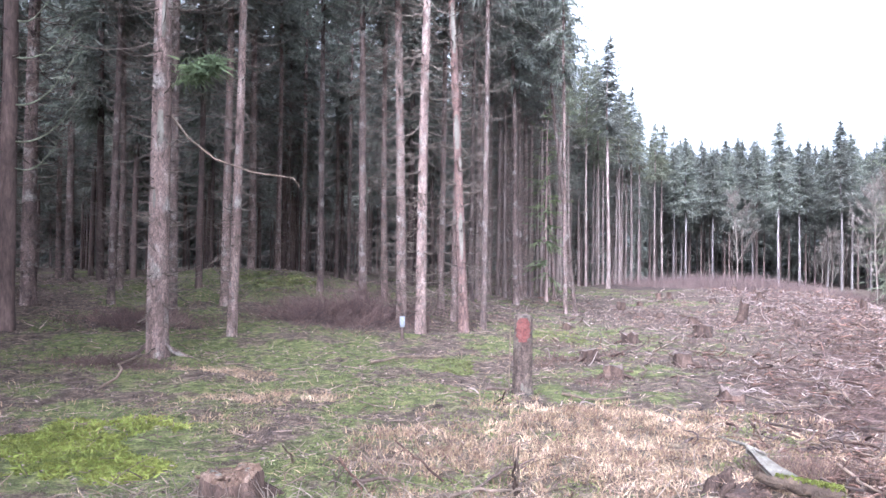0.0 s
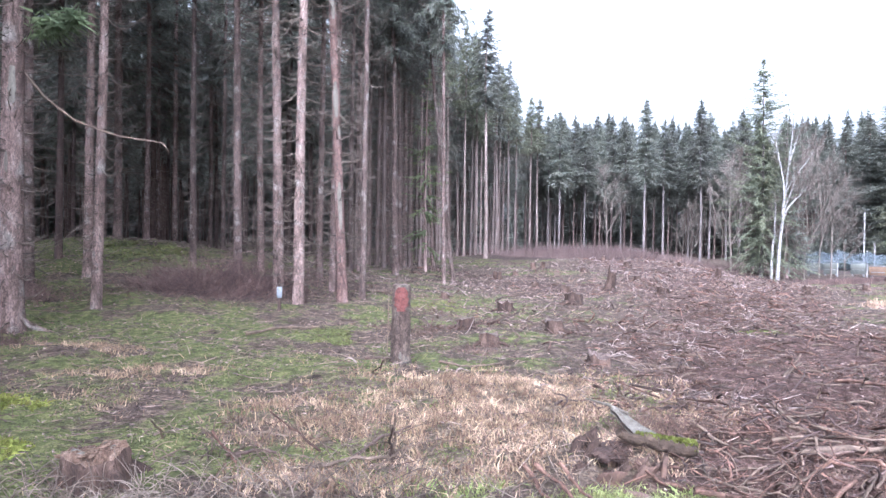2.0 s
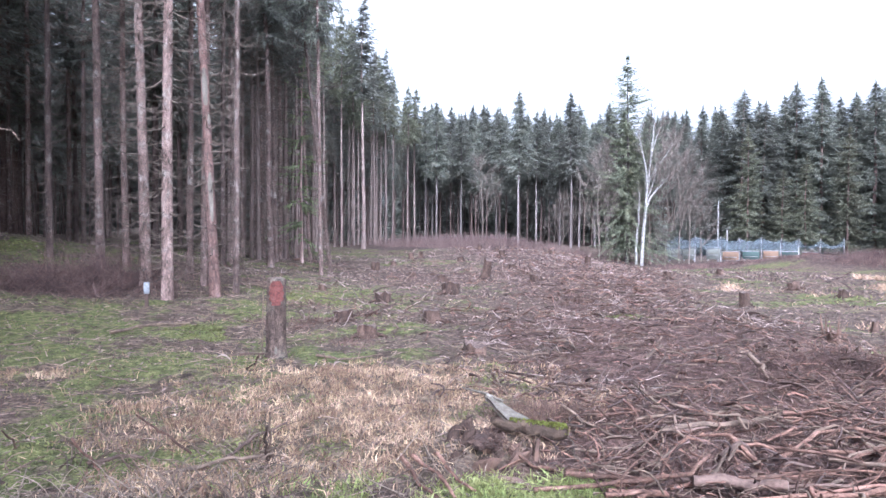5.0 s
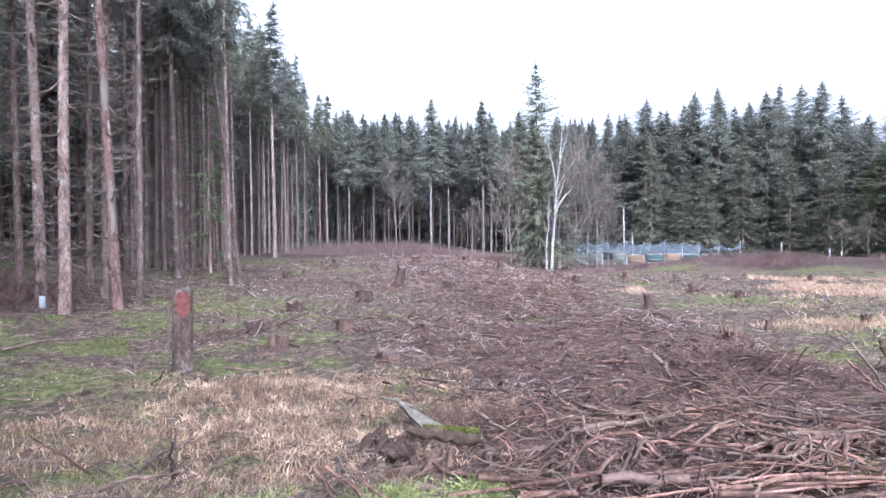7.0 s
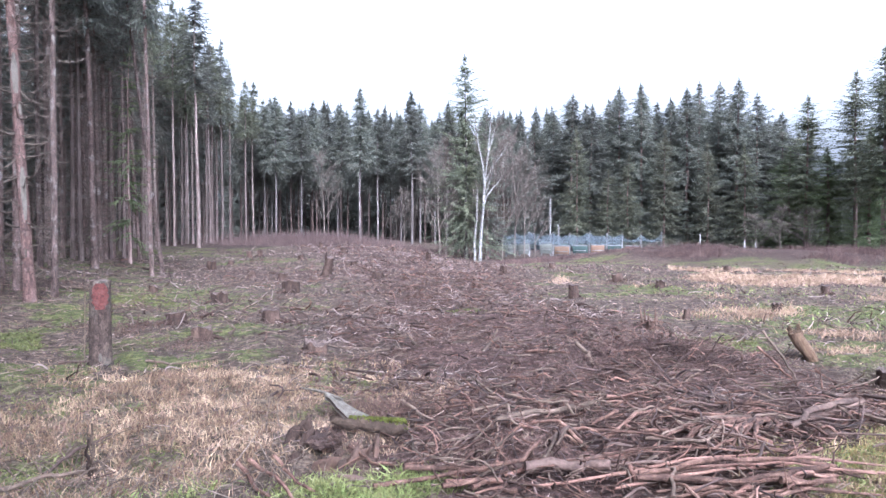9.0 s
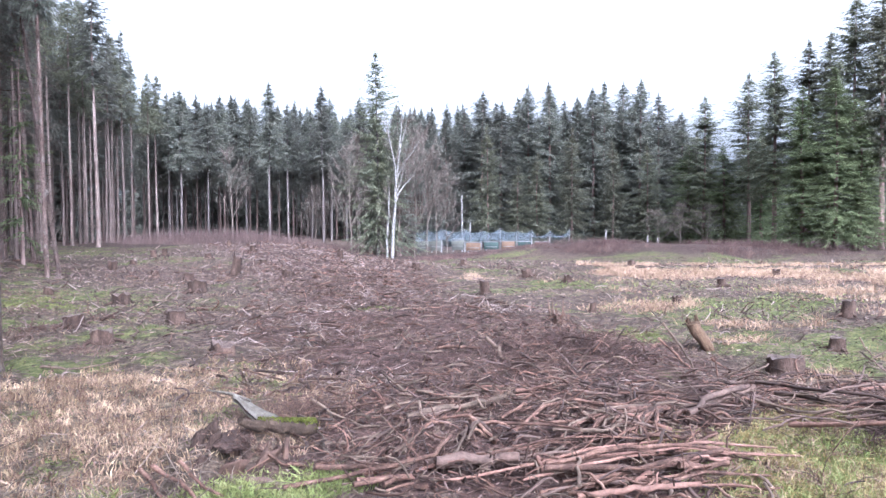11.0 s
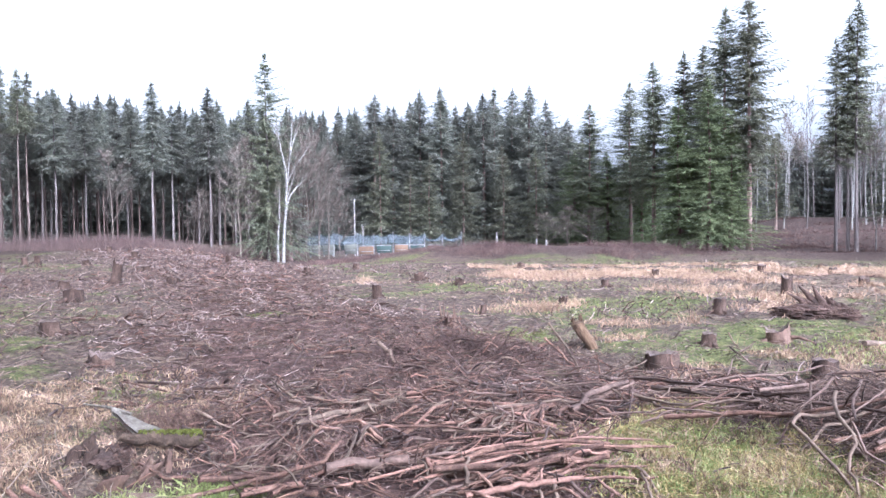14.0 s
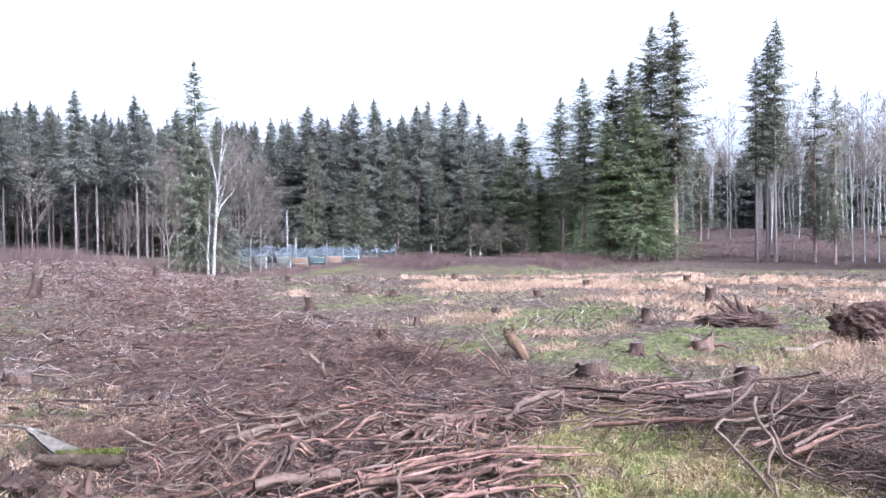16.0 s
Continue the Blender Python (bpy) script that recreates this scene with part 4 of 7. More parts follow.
for i in range(26):
    x, y = polar(18 + 24 * i / 25, inside.uniform(133, 140))
    WALL[0].plant(x, y, 1.2, inside.uniform(1.05, 1.3), inside.uniform(0, 360))

# the dense stand behind the netting: bearing, height
for i, (az, h) in enumerate(((39.8, 13.8), (41.2, 15), (42.4, 16.4), (43.8, 15.2), (45.0, 16.5), (45.8, 17.3), (47.3, 17), (48.4, 15.7), (49.3, 16), (50.4, 16.4), (51.2, 17.4), (52.5, 17.6), (53.7, 17.1), (54.9, 15.6), (55.8, 13.4), (56.6, 12.2), (57.6, 11.4))):
    x, y = polar(az, 86 + 3 * math.sin(i * 1.9))
    FULL[i % 3].plant(x, y, 1.4 + 0.15 * math.sin(i), (h + 0.2) / 16.0, i * 71)
for i in range(17):
    x, y = polar(40.4 + i * 1.0, 91 + 2 * math.sin(i * 2.3))
    FULL[(i + 1) % 3].plant(x, y, 1.45, (16.0 + 0.9 * math.sin(i * 2.9) - (0 if 42 < 40.4 + i < 54 else 2.2)) / 16.0, i * 97)
for i in range(26):
    az, d = inside.uniform(38.5, 60), inside.uniform(96, 112)
    x, y = polar(az, d)
    FULL[i % 3].plant(x, y, 1.1, inside.uniform(0.78, 0.98) * (1.0 if az < 55 else 0.78), inside.uniform(0, 360))
for az, h, d in ((42.8, 12.4, 80), (48.9, 12.2, 80), (46.4, 9.5, 79), (51.8, 10.5, 80), (54.2, 10, 80), (45.0, 8, 79)):
    x, y = polar(az, d)
    YOUNG[0].plant(x, y, 1.15, h / 11, az * 31)

# spruces by the slope
for k, az, d, h, w in ((0, 58.0, 74, 13.6, 0.85), (0, 60.9, 73, 15.2, 0.85), (0, 62.5, 68, 16.0, 0.95), (0, 64.5, 67, 16.5, 0.85), (0, 65.8, 66, 16.7, 0.8), (0, 67.3, 63, 18.3, 0.95), (0, 68.8, 62, 19.0, 1.0),
                       (1, 64.2, 61, 11.5, 0.85), (1, 66.2, 60, 12.5, 0.9), (1, 67.6, 61, 9.5, 0.8), (1, 59.3, 72, 9.0, 0.9), (1, 61.7, 76, 11, 0.9), (1, 57.0, 76, 9.5, 1.0)):
    x, y = polar(az, d)
    RIGHT[k].plant(x, y, w * 1.3, h / 19, az * 53)
for az, d, h, w, lx in ((74.1, 66, 16.0, 0.9, 0), (74.8, 66.5, 17.5, 0.95, 0), (75.3, 66, 18.8, 1.0, 0)):
    x, y = polar(az, d)
    THIN[0].plant(x, y, w * 1.25, h / 19, az * 41, (lx, 0))
for az, d, h, w in ((77.7, 66, 14.5, 1.0), (78.9, 65, 13.2, 0.8), (70.5, 84, 9, 1.0), (82.5, 70, 14, 1.0), (84.5, 68, 15, 1.0)):
    x, y = polar(az, d)
    THIN[1].plant(x, y, w * 1.25, h / 14, az * 29)
for i in range(104):
    az, d = 67.5 + 23 * inside.random(), 84 + 30 * inside.random()
    x, y = polar(az, d)
    BARE[i % 2].plant(x, y, inside.uniform(0.9, 1.3), inside.uniform(0.85, 1.15), inside.uniform(0, 360), (inside.uniform(-3, 3), inside.uniform(-3, 3)))
for az, d, h in ((79.9, 66, 11.5), (80.6, 66.5, 13), (81.4, 66, 12), (76.4, 68, 13)):
    x, y = polar(az, d)
    BARE[1].plant(x, y, 0.9, h / 13.5, az * 17)
for i in range(24):
    x, y = polar(58 + 32 * i / 23, inside.uniform(114, 122))
    WALL[0].plant(x, y, 1.2, inside.uniform(0.62, 0.8), inside.uniform(0, 360))
# woods that close the place out of view
for i in range(30):
    x, y = polar(90 + 236 * i / 29, inside.uniform(52, 62))
    WALL[0].plant(x, y, 1.6, inside.uniform(0.9, 1.1), inside.uniform(0, 360))

x, y = polar(11.3, 30)
full_spruce(83, h=7.6, r0=0.06, base=0.9, reach=1.35, mat_needle=M_NEEDLELIGHT, name="slender_spruce", label="slender green spruce with low open boughs at the forest edge", group="", gap=0.5, shape=0.5, step=0.6, per=5, twig=0.3).plant(x, y, 1, 1, 10)
# trees and shrubs round the birch
x, y = polar(34.75, 58.5)
full_spruce(101, h=15.1, r0=0.13, base=0.9, reach=4.3, name="slim_spruce", label="open spruce with a thin spire beside the birch", group="trees by the birch", gap=0.05, shape=0.78, step=0.4, mat_needle=M_EDGEGREEN, twig=0.3, low=0.8, bark=M_BARKPALE).plant(x, y, 1, 1, 40)
x, y = polar(36.3, 60)
full_spruce(102, h=12.2, r0=0.12, base=1.0, reach=1.9, name="slim_spruce", label="slim green spruce behind the birch", group="trees by the birch", gap=0.12, twig=0.34).plant(x, y, 1.35, 0.9, 10)
for az, d, w, t in ((32.8, 57, 1.3, 1.5), (33.3, 59, 1.4, 1.7), (33.9, 60, 1.4, 1.75), (34.4, 61, 1.3, 1.5), (36.9, 60, 1.4, 1.6), (37.4, 61, 1.5, 1.8), (38.3, 62, 1.5, 1.95), (39.0, 62, 1.4, 1.6), (36.2, 58, 1.0, 0.8), (39.8, 63, 1.0, 0.9), (30.2, 62, 1.0, 0.9), (56.5, 70, 1.2, 0.8), (58.2, 70, 1.4, 0.75), (55, 72, 1.3, 0.7), (24.4, 92, 1.6, 2.0), (29.6, 70, 0.9, 0.8)):
    x, y = polar(az, d)
    SHRUB[0].plant(x, y, w, t, az * 47)


def birch():
    x, y = polar(35.8, 56)
    ob = thing("birch_tree", "white-barked birch, leafless, forked into several leaning stems", "tree", "", pose(x, y, gz(x, y) - 0.05, 0, 0, 0))
    rnd = np.random.default_rng(7)
    # across (seen from the clearing), depth, up
    ax = np.array((math.cos(radians(35.8)), -math.sin(radians(35.8)), 0))
    dp = np.array((math.sin(radians(35.8)), math.cos(radians(35.8)), 0))
    up = np.array((0, 0, 1.0))
    limbs = (("trunk", ((0, 0, -0.3), (0.02, 0, 1), (0.1, 0, 2.6), (0.25, 0, 4.4), (0.35, 0.1, 6), (0.55, 0.1, 7.6), (0.7, 0, 9.2), (0.75, 0, 10.6)), 0.13, 0.025),
             ("limb", ((0.2, 0, 3.9), (0.6, 0.1, 4.9), (1.3, 0.2, 5.7), (1.8, 0.2, 6.3)), 0.085, 0.02),
             ("limb", ((0.33, 0.05, 5.6), (0.8, 0.2, 6.7), (1.5, 0.1, 7.6), (2.0, 0.1, 8.4)), 0.075, 0.018),
             ("limb", ((0.3, 0, 5.2), (0.2, -0.1, 6.8), (-0.1, -0.2, 8.2), (-0.35, -0.2, 9.6)), 0.075, 0.018),
             ("limb", ((0.56, 0, 7.6), (0.85, 0.1, 8.8), (1.2, 0.1, 9.9)), 0.06, 0.015),
             ("limb", ((-0.35, 0.2, -0.3), (-0.38, 0.2, 1.5), (-0.25, 0.2, 3.2), (-0.2, 0.1, 5.2)), 0.10, 0.03),
             ("limb", ((0.3, 0, 4.6), (0.7, -0.3, 5.8), (1.0, -0.5, 7.0)), 0.05, 0.012))
    P, W = [], []
    for nm, pts, r0, r1 in limbs:
        q = np.array(pts)
        s = np.linspace(0, 1, 14)
        k = np.linspace(0, 1, len(q))
        c = np.stack([np.interp(s, k, q[:, i]) for i in range(3)], 1) + rnd.normal(0, 0.02, (14, 3))
        w = ax * c[:, :1] + dp * c[:, 1:2] + up * c[:, 2:]
        b = Buf()
        tube(b, w, np.linspace(r0, r1, 14), 8)
        part(nm, b, M_BIRCH, ob, soft=True)
        for i in range(6, 14):
            P.append(w[i]), W.append(w[i] - w[i - 1])
    P, W = np.array(P), np.array(W)
    W /= np.linalg.norm(W, axis=1, keepdims=True)
    b = Buf()
    for lvl, (n, ln) in enumerate(((4, 1.1), (6, 0.45))):
        k = np.repeat(np.arange(len(P)), n)
        w = W[k] + rnd.normal(0, 0.55, (len(k), 3))
        w /= np.linalg.norm(w, axis=1, keepdims=True)
        L = ln * rnd.uniform(0.4, 1.1, len(k))
        sticks(b, P[k], w, L, np.full(len(k), 0.012 / (1 + lvl)), np.stack([rnd.normal(0, .05, len(k)), rnd.normal(0, .05, len(k)), rnd.uniform(-.12, .02, len(k))], 1), 3, 3)
        P, W = P[k] + w * (L * 0.7)[:, None], w
    part("twigwork", b, M_TWIG, ob, "fine hanging twigs", kind="stuff")


birch()
for k in PLANTED:
    k.grow()


# ---- the two marked trees of the front row ----
def wide_spruce():
    x, y = polar(-15.85, 13.6)
    ob = thing("spruce_tree", "stout spruce with flaking pink-brown bark and dead branches", "tree", "spruces at the forest edge", pose(x, y, gz(x, y) - 0.05))
    rnd = np.random.default_rng(17)
    t, d, c = Buf(), Buf(), Buf()
    axis = stem(t, 19, 0.178, 16, 22, rnd, 0.05, flare=0.1)
    part("trunk", t, M_BARK, ob, soft=True)
    dead_limbs(d, axis, 0.9, 9, 0.15, 4.6, 1.9, rnd, thick=0.010, parent=ob)
    # the flaky stubs all over the bark
    n = 260
    z, a = rnd.uniform(0.3, 9, n), rnd.uniform(0, 6.283, n)
    q = np.array([axis(v) for v in z])
    o = np.stack([np.cos(a), np.sin(a), np.zeros(n)], 1)
    sticks(d, np.stack([q[:, 0], q[:, 1], z], 1) + o * q[:, 2:3] * 0.85, o + np.array((0, 0, -0.15)), rnd.uniform(0.04, 0.13, n), rnd.uniform(0.008, 0.016, n), np.zeros((n, 3)), 1, 4)
    whorls(d, axis, 9, rnd)
    part("deadwood", d, M_DEAD, ob, "bare dead branches and stubs", kind="stuff")
    b = Buf()
    pts = np.array(((0.17, 0.0, 3.95), (0.45, -0.05, 3.6), (0.9, -0.1, 3.25), (1.5, -0.1, 3.05), (2.15, -0.1, 2.97), (2.25, -0.1, 2.83)))
    s = np.linspace(0, 1, 16)
    k = np.linspace(0, 1, len(pts))
    tube(b, np.stack([np.interp(s, k, pts[:, i]) for i in range(3)], 1), np.linspace(0.022, 0.008, 16), 6)
    part("long_branch", b, M_STICKGREY, ob, "long bent pale dead branch")
    b, g = Buf(), Buf()
    tube(b, [(0.15, 0, 4.5), (0.45, -0.1, 4.68), (0.9, -0.2, 4.75)], [0.018, 0.014, 0.008], 6)
    part("live_branch", b, M_DEAD, ob)
    n = 420
    s = rnd.uniform(0.25, 1, n)
    st = np.stack([0.15 + 0.8 * s, -0.2 * s, 4.57 + 0.22 * s], 1) + rnd.normal(0, 0.07, (n, 3))
    blades(g, st, np.stack([rnd.normal(0.25, 0.5, n), rnd.normal(0, 0.5, n), rnd.uniform(-1.0, 0.4, n)], 1), rnd.uniform(0.1, 0.34, n), np.full(n, 0.042), rnd.normal(0, 0.15, (n, 3)))
    part("needle_spray", g, M_NEEDLELIGHT, ob, "bright green needle sprays", kind="stuff")
    for z, a, w, h in ((3.75, -1.35, 0.8, 0.55), (5.5, -1.2, 0.55, 0.6), (2.6, -1.8, 0.35, 0.3)):
        b = Buf()
        bark_patch(b, axis, z, a, w, h, rnd)
        part("bare_patch", b, M_PALE, ob, "pale patch of bare wood", soft=True)
    for a, ln in ((-2.5, 0.75), (-1.2, 0.55), (-0.3, 0.8), (-3.3, 0.6), (0.8, 0.5)):
        b = Buf()
        o = np.array((math.cos(a), math.sin(a), 0))
        tube(b, [o * 0.12 + (0, 0, 0.3), o * 0.3 + (0, 0, 0.13), o * (0.3 + ln * 0.5) + (0, 0, 0.03), o * (0.3 + ln) + (0, 0, -0.08)], [0.035, 0.03, 0.022, 0.012], 7)
        part("root", b, M_BARK, ob, soft=True)
    crown(c, axis, 8, 19, 2.4, 0.5, 6, 0.6, rnd)
    part("crown", c, M_NEEDLE, ob, "dark green needle boughs", kind="stuff")


def bark_patch(b, axis, z, a, w, h, rnd):
    """A shield of bare wood on a trunk, following its curve."""
    rows, cols = 9, 5
    v = []
    for i in range(rows):
        f = i / (rows - 1)
        x, y, r = axis(z + (f - 0.5) * h)
        half = w * 0.5 * math.sin(math.pi * min(max(f, 0.04), 0.96)) ** 0.3 * rnd.uniform(0.7, 1.15)
        for j in range(cols):
            q = a + half * (2 * j / (cols - 1) - 1)
            v.append((x + math.cos(q) * (r * 1.04 + 0.004), y + math.sin(q) * (r * 1.04 + 0.004), z + (f - 0.5) * h))
    i, j = np.meshgrid(np.arange(rows - 1), np.arange(cols - 1), indexing="ij")
    b.add(v, np.stack([i * cols + j, i * cols + j + 1, (i + 1) * cols + j + 1, (i + 1) * cols + j], -1).reshape(-1, 4))


def scarred_spruce():
    x, y = polar(5.45, 17.0)
    ob = thing("spruce_tree", "reddish leaning spruce with white stripped scars on its trunk", "tree", "spruces at the forest edge", pose(x, y, gz(x, y) - 0.05, 0, -2.6, 0))
    rnd = np.random.default_rng(18)
    t, d, c = Buf(), Buf(), Buf()
    axis = stem(t, 18, 0.105, 14, 20, rnd, 0.05)
    part("trunk", t, M_BARKRED, ob, soft=True)
    dead_limbs(d, axis, 2.2, 9, 0.4, 1.6, 1.2, rnd, parent=ob)
    whorls(d, axis, 9, rnd)
    part("deadwood", d, M_DEAD, ob, "bare dead branches", kind="stuff")
    for z, a, w, h in ((2.1, -1.55, 1.0, 1.0), (4.35, -1.7, 1.2, 0.75), (6.6, -1.5, 1.4, 1.1), (3.7, -1.1, 0.7, 0.25)):
        b = Buf()
        bark_patch(b, axis, z, a, w, h, rnd)
        part("bare_patch", b, M_PALE, ob, "white stripped scar", soft=True)
    crown(c, axis, 8.5, 18, 1.9, 0.5, 6, 0.55, rnd)
    part("crown", c, M_NEEDLE, ob, "dark green needle boughs", kind="stuff")



def lichen_spruce():
    x, y = polar(-25.1, 17.0)
    ob = thing("spruce_tree", "stout grey spruce with long lichen-covered dead branches", "tree", "spruces at the forest edge", pose(x, y, gz(x, y) - 0.05))
    rnd = np.random.default_rng(19)
    t, d, c = Buf(), Buf(), Buf()
    axis = stem(t, 19, 0.17, 14, 20, rnd, 0.05, flare=0.25)
    # the darker bark copy, with the dimness under the trees in its colour
    part("trunk", t, M_BARKSHADE, ob, soft=True)
    dead_limbs(d, axis, 1.5, 9, 0.3, 2.0, 1.5, rnd, thick=0.010, parent=ob)
    part("deadwood", d, M_DEAD, ob, "bare dead branches", kind="stuff")
    for z, ln, up in ((3.6, 1.5, 0.55), (4.3, 1.5, 0.7), (5.2, 1.45, 0.45), (5.9, 1.0, 0.75), (3.1, 0.9, 0.4)):
        b = Buf()
        s = np.linspace(0, 1, 9)
        p = np.stack([0.12 + ln * s, -0.45 * ln * s + 0.02 * np.sin(9 * s + z), z - 0.12 * np.sin(3.14 * s) + up * ln * s ** 1.7], 1)
        tube(b, p, 0.019 * (1 - 0.65 * s) * rnd.uniform(0.85, 1.2, 9), 6)
        branch = part("lichen_branch", b, M_LICHEN, ob, "grey-green lichen-covered branch")
        b = Buf()
        k = rnd.integers(3, 9, 7)
        sticks(b, p[k], np.stack([np.ones(7), rnd.normal(-0.4, 0.5, 7), rnd.normal(0.5, 0.6, 7)], 1), rnd.uniform(0.1, 0.4, 7), np.full(7, 0.006), rnd.normal(0, 0.06, (7, 3)), 3, 4)
        part("side_twigs", b, M_LICHEN, branch, kind="stuff")
    crown(c, axis, 8, 19, 2.4, 0.5, 6, 0.5, rnd)
    part("crown", c, M_NEEDLE, ob, "dark green needle boughs", kind="stuff")


M_LICHEN = mat("lichen_on_branch", [(0.07, 0.065, 0.045), (0.15, 0.15, 0.1), (0.24, 0.24, 0.17)], 9.0, 40, 0.95, 0.5)
wide_spruce()
scarred_spruce()
lichen_spruce()


# ---- stumps ----
def chunk(b, size, rnd, at=(0, 0, 0)):
    """A broken, angular lump of wood."""
    bm = bmesh.new()
    bmesh.ops.create_cube(bm, size=1)
    bmesh.ops.subdivide_edges(bm, edges=bm.edges[:], cuts=2, use_grid_fill=True)
    for v in bm.verts:
        q = v.co + Vector(rnd.normal(0, 0.095, 3))
        q.x += 0.25 * q.z
        q.z += 0.3 * q.x
        v.co = Vector((q.x * size[0] + at[0], q.y * size[1] + at[1], q.z * size[2] + at[2]))
    bm.verts.index_update()
    base = b.n
    b.v.append(np.array([v.co for v in bm.verts]))
    for f in bm.faces:
        b.f.append(np.array([[v.index for v in f.verts]]) + base)
        b.m.append(np.array([0]))
    b.n += len(bm.verts)
    bm.free()


def disc(b, ring, rnd, rise=0.0, m=0):
    """A cut face with slightly raised, uneven rings."""
    ring = np.asarray(ring)
    c = ring.mean(0)
    k = len(ring)
    v = [ring]
    for f in (0.7, 0.35):
        v.append(c + (ring - c) * f + np.array((0, 0, 1)) * (rise + rnd.normal(0, 0.006, (k, 1))))
    v.append([c + (0, 0, rise)])
    j = np.arange(k)
    j2 = (j + 1) % k
    b.add(np.vstack(v), np.concatenate([np.stack([o * k + j, o * k + j2, (o + 1) * k + j2, (o + 1) * k + j], -1) for o in (0, 1)]), m)
    b.f.append(np.stack([2 * k + j, 2 * k + j2, np.full(k, 3 * k)], -1) + self_base(b, 3 * k + 1))
    b.m.append(np.full(k, m))


def stump(x, y, r, h, seed, label, tilt=(0, 0), splinter=0.0, group="cut tree stumps", flare=0.13, bark=None, cut=None):
    rnd = np.random.default_rng(seed)
    ob = thing("tree_stump", label, "stump", group, pose(x, y, gz(x, y), tilt[0] + rnd.normal(0, 3), tilt[1] + rnd.normal(0, 3), rnd.uniform(0, 360)))
    sides = 18
    ang = np.arange(sides) * 2 * np.pi / sides
    a, c = rnd.uniform(0, 6.28, 2)
    z = np.array((-0.12, 0.0, 0.06, 0.14, 0.28, 0.6, 1.0)) * np.array([1] + [h] * 6)
    z[0] = -0.12
    prof = 1 + flare * np.exp(-np.maximum(z, 0) / (0.32 * min(h, 0.35)))
    wob = 1 + (prof - 1)[:, None] * (0.55 * np.sin(4 * ang + a) + 0.4 * np.sin(7 * ang + c))[None] + rnd.normal(0, 0.045, (7, sides)) + 0.08 * np.sin(2 * ang + c)[None]
    rr = r * prof[:, None] * np.clip(wob, 0.6, 1.7)
    v = np.stack([rr * np.cos(ang), rr * np.sin(ang), np.repeat(z[:, None], sides, 1)], -1)
    v[-1, :, 2] += rnd.normal(0, 0.02, sides) + rnd.uniform(0.02, 0.13) * r * np.cos(ang + a) + splinter * np.clip(np.sin(ang * 2 + a), 0, 1) ** 3 * rnd.uniform(0.3, 1, sides)
    b = Buf()
    i, j = np.meshgrid(np.arange(6), np.arange(sides), indexing="ij")
    j2 = (j + 1) % sides
    b.add(v.reshape(-1, 3), np.stack([i * sides + j, i * sides + j2, (i + 1) * sides + j2, (i + 1) * sides + j], -1).reshape(-1, 4))
    part("bark", b, bark or M_STUMPBARK, ob, soft=True)
    b = Buf()
    top = v[-1].copy()
    top[:, :2] *= 0.985
    disc(b, top + (0, 0, 0.002), rnd, 0.004 - splinter * 0.3)
    part("cut_face", b, cut or M_CUT, ob, "weathered sawn face")
    for q in rnd.uniform(0, 6.28, 4):
        b = Buf()
        o = np.array((math.cos(q), math.sin(q), 0))
        ln = r * rnd.uniform(1.0, 1.9)
        tube(b, [o * r * 0.8 + (0, 0, min(h, 0.3) * 0.25), o * (r + ln * 0.35) + (0, 0, 0.02), o * (r + ln) + (0, 0, -0.08)], [r * 0.22, r * 0.16, r * 0.07], 6)
        part("root", b, bark or M_STUMPBARK, ob, soft=True)
    return ob


loose0 = np.random.default_rng(43)
LOW = "low weathered tree stump with a grey-brown sawn face"
for i, (az, d, r, h) in enumerate(((17.2, 17.4, 0.16, 0.22), (22.1, 19.5, 0.2, 0.28), (20.8, 13.6, 0.14, 0.2), (14.4, 13.7, 0.15, 0.18), (16.1, 12.1, 0.15, 0.17), (23.9, 10.1, 0.14, 0.13), (16.6, 29.4, 0.17, 0.3), (19.2, 37.6, 0.13, 0.35), (32.0, 37.6, 0.12, 0.55), (19.9, 39.2, 0.12, 0.3),
                                   (50.2, 15.1, 0.06, 0.2), (42.5, 18.3, 0.11, 0.32), (66.6, 15.1, 0.11, 0.28), (70.9, 18.2, 0.1, 0.42), (65.8, 11.2, 0.09, 0.17), (56.0, 16.6, 0.09, 0.16), (45.6, 24.3, 0.17, 0.2), (24.2, 47.5, 0.14, 0.3))):
    x, y = polar(az, d)
    stump(x, y, r * 1.05, h, 200 + i, LOW if h < 0.3 else "upright narrow tree stump of weathered wood", splinter=0.1 if h > 0.4 else 0.0)
for i, (az, d, r, h) in enumerate(((21.5, 24, 0.14, 0.2), (19.3, 26.5, 0.13, 0.18), (26.5, 30, 0.14, 0.22), (28.2, 24.5, 0.13, 0.2), (22.8, 34, 0.14, 0.25), (25.8, 40, 0.14, 0.3), (29.5, 45, 0.14, 0.3), (17.9, 33, 0.13, 0.22), (41.0, 31, 0.14, 0.25), (48.5, 21, 0.11, 0.18),
                                   (59.0, 21, 0.11, 0.2), (62.5, 25, 0.12, 0.22), (75.5, 22, 0.12, 0.22), (69.5, 30, 0.13, 0.25), (53.0, 30, 0.13, 0.22), (37.5, 27, 0.13, 0.25), (73.8, 28, 0.12, 0.3), (12.8, 20, 0.12, 0.16), (78.8, 17.5, 0.1, 0.15))):
    x, y = polar(az, d)
    stump(x, y, r, h, 260 + i, LOW)
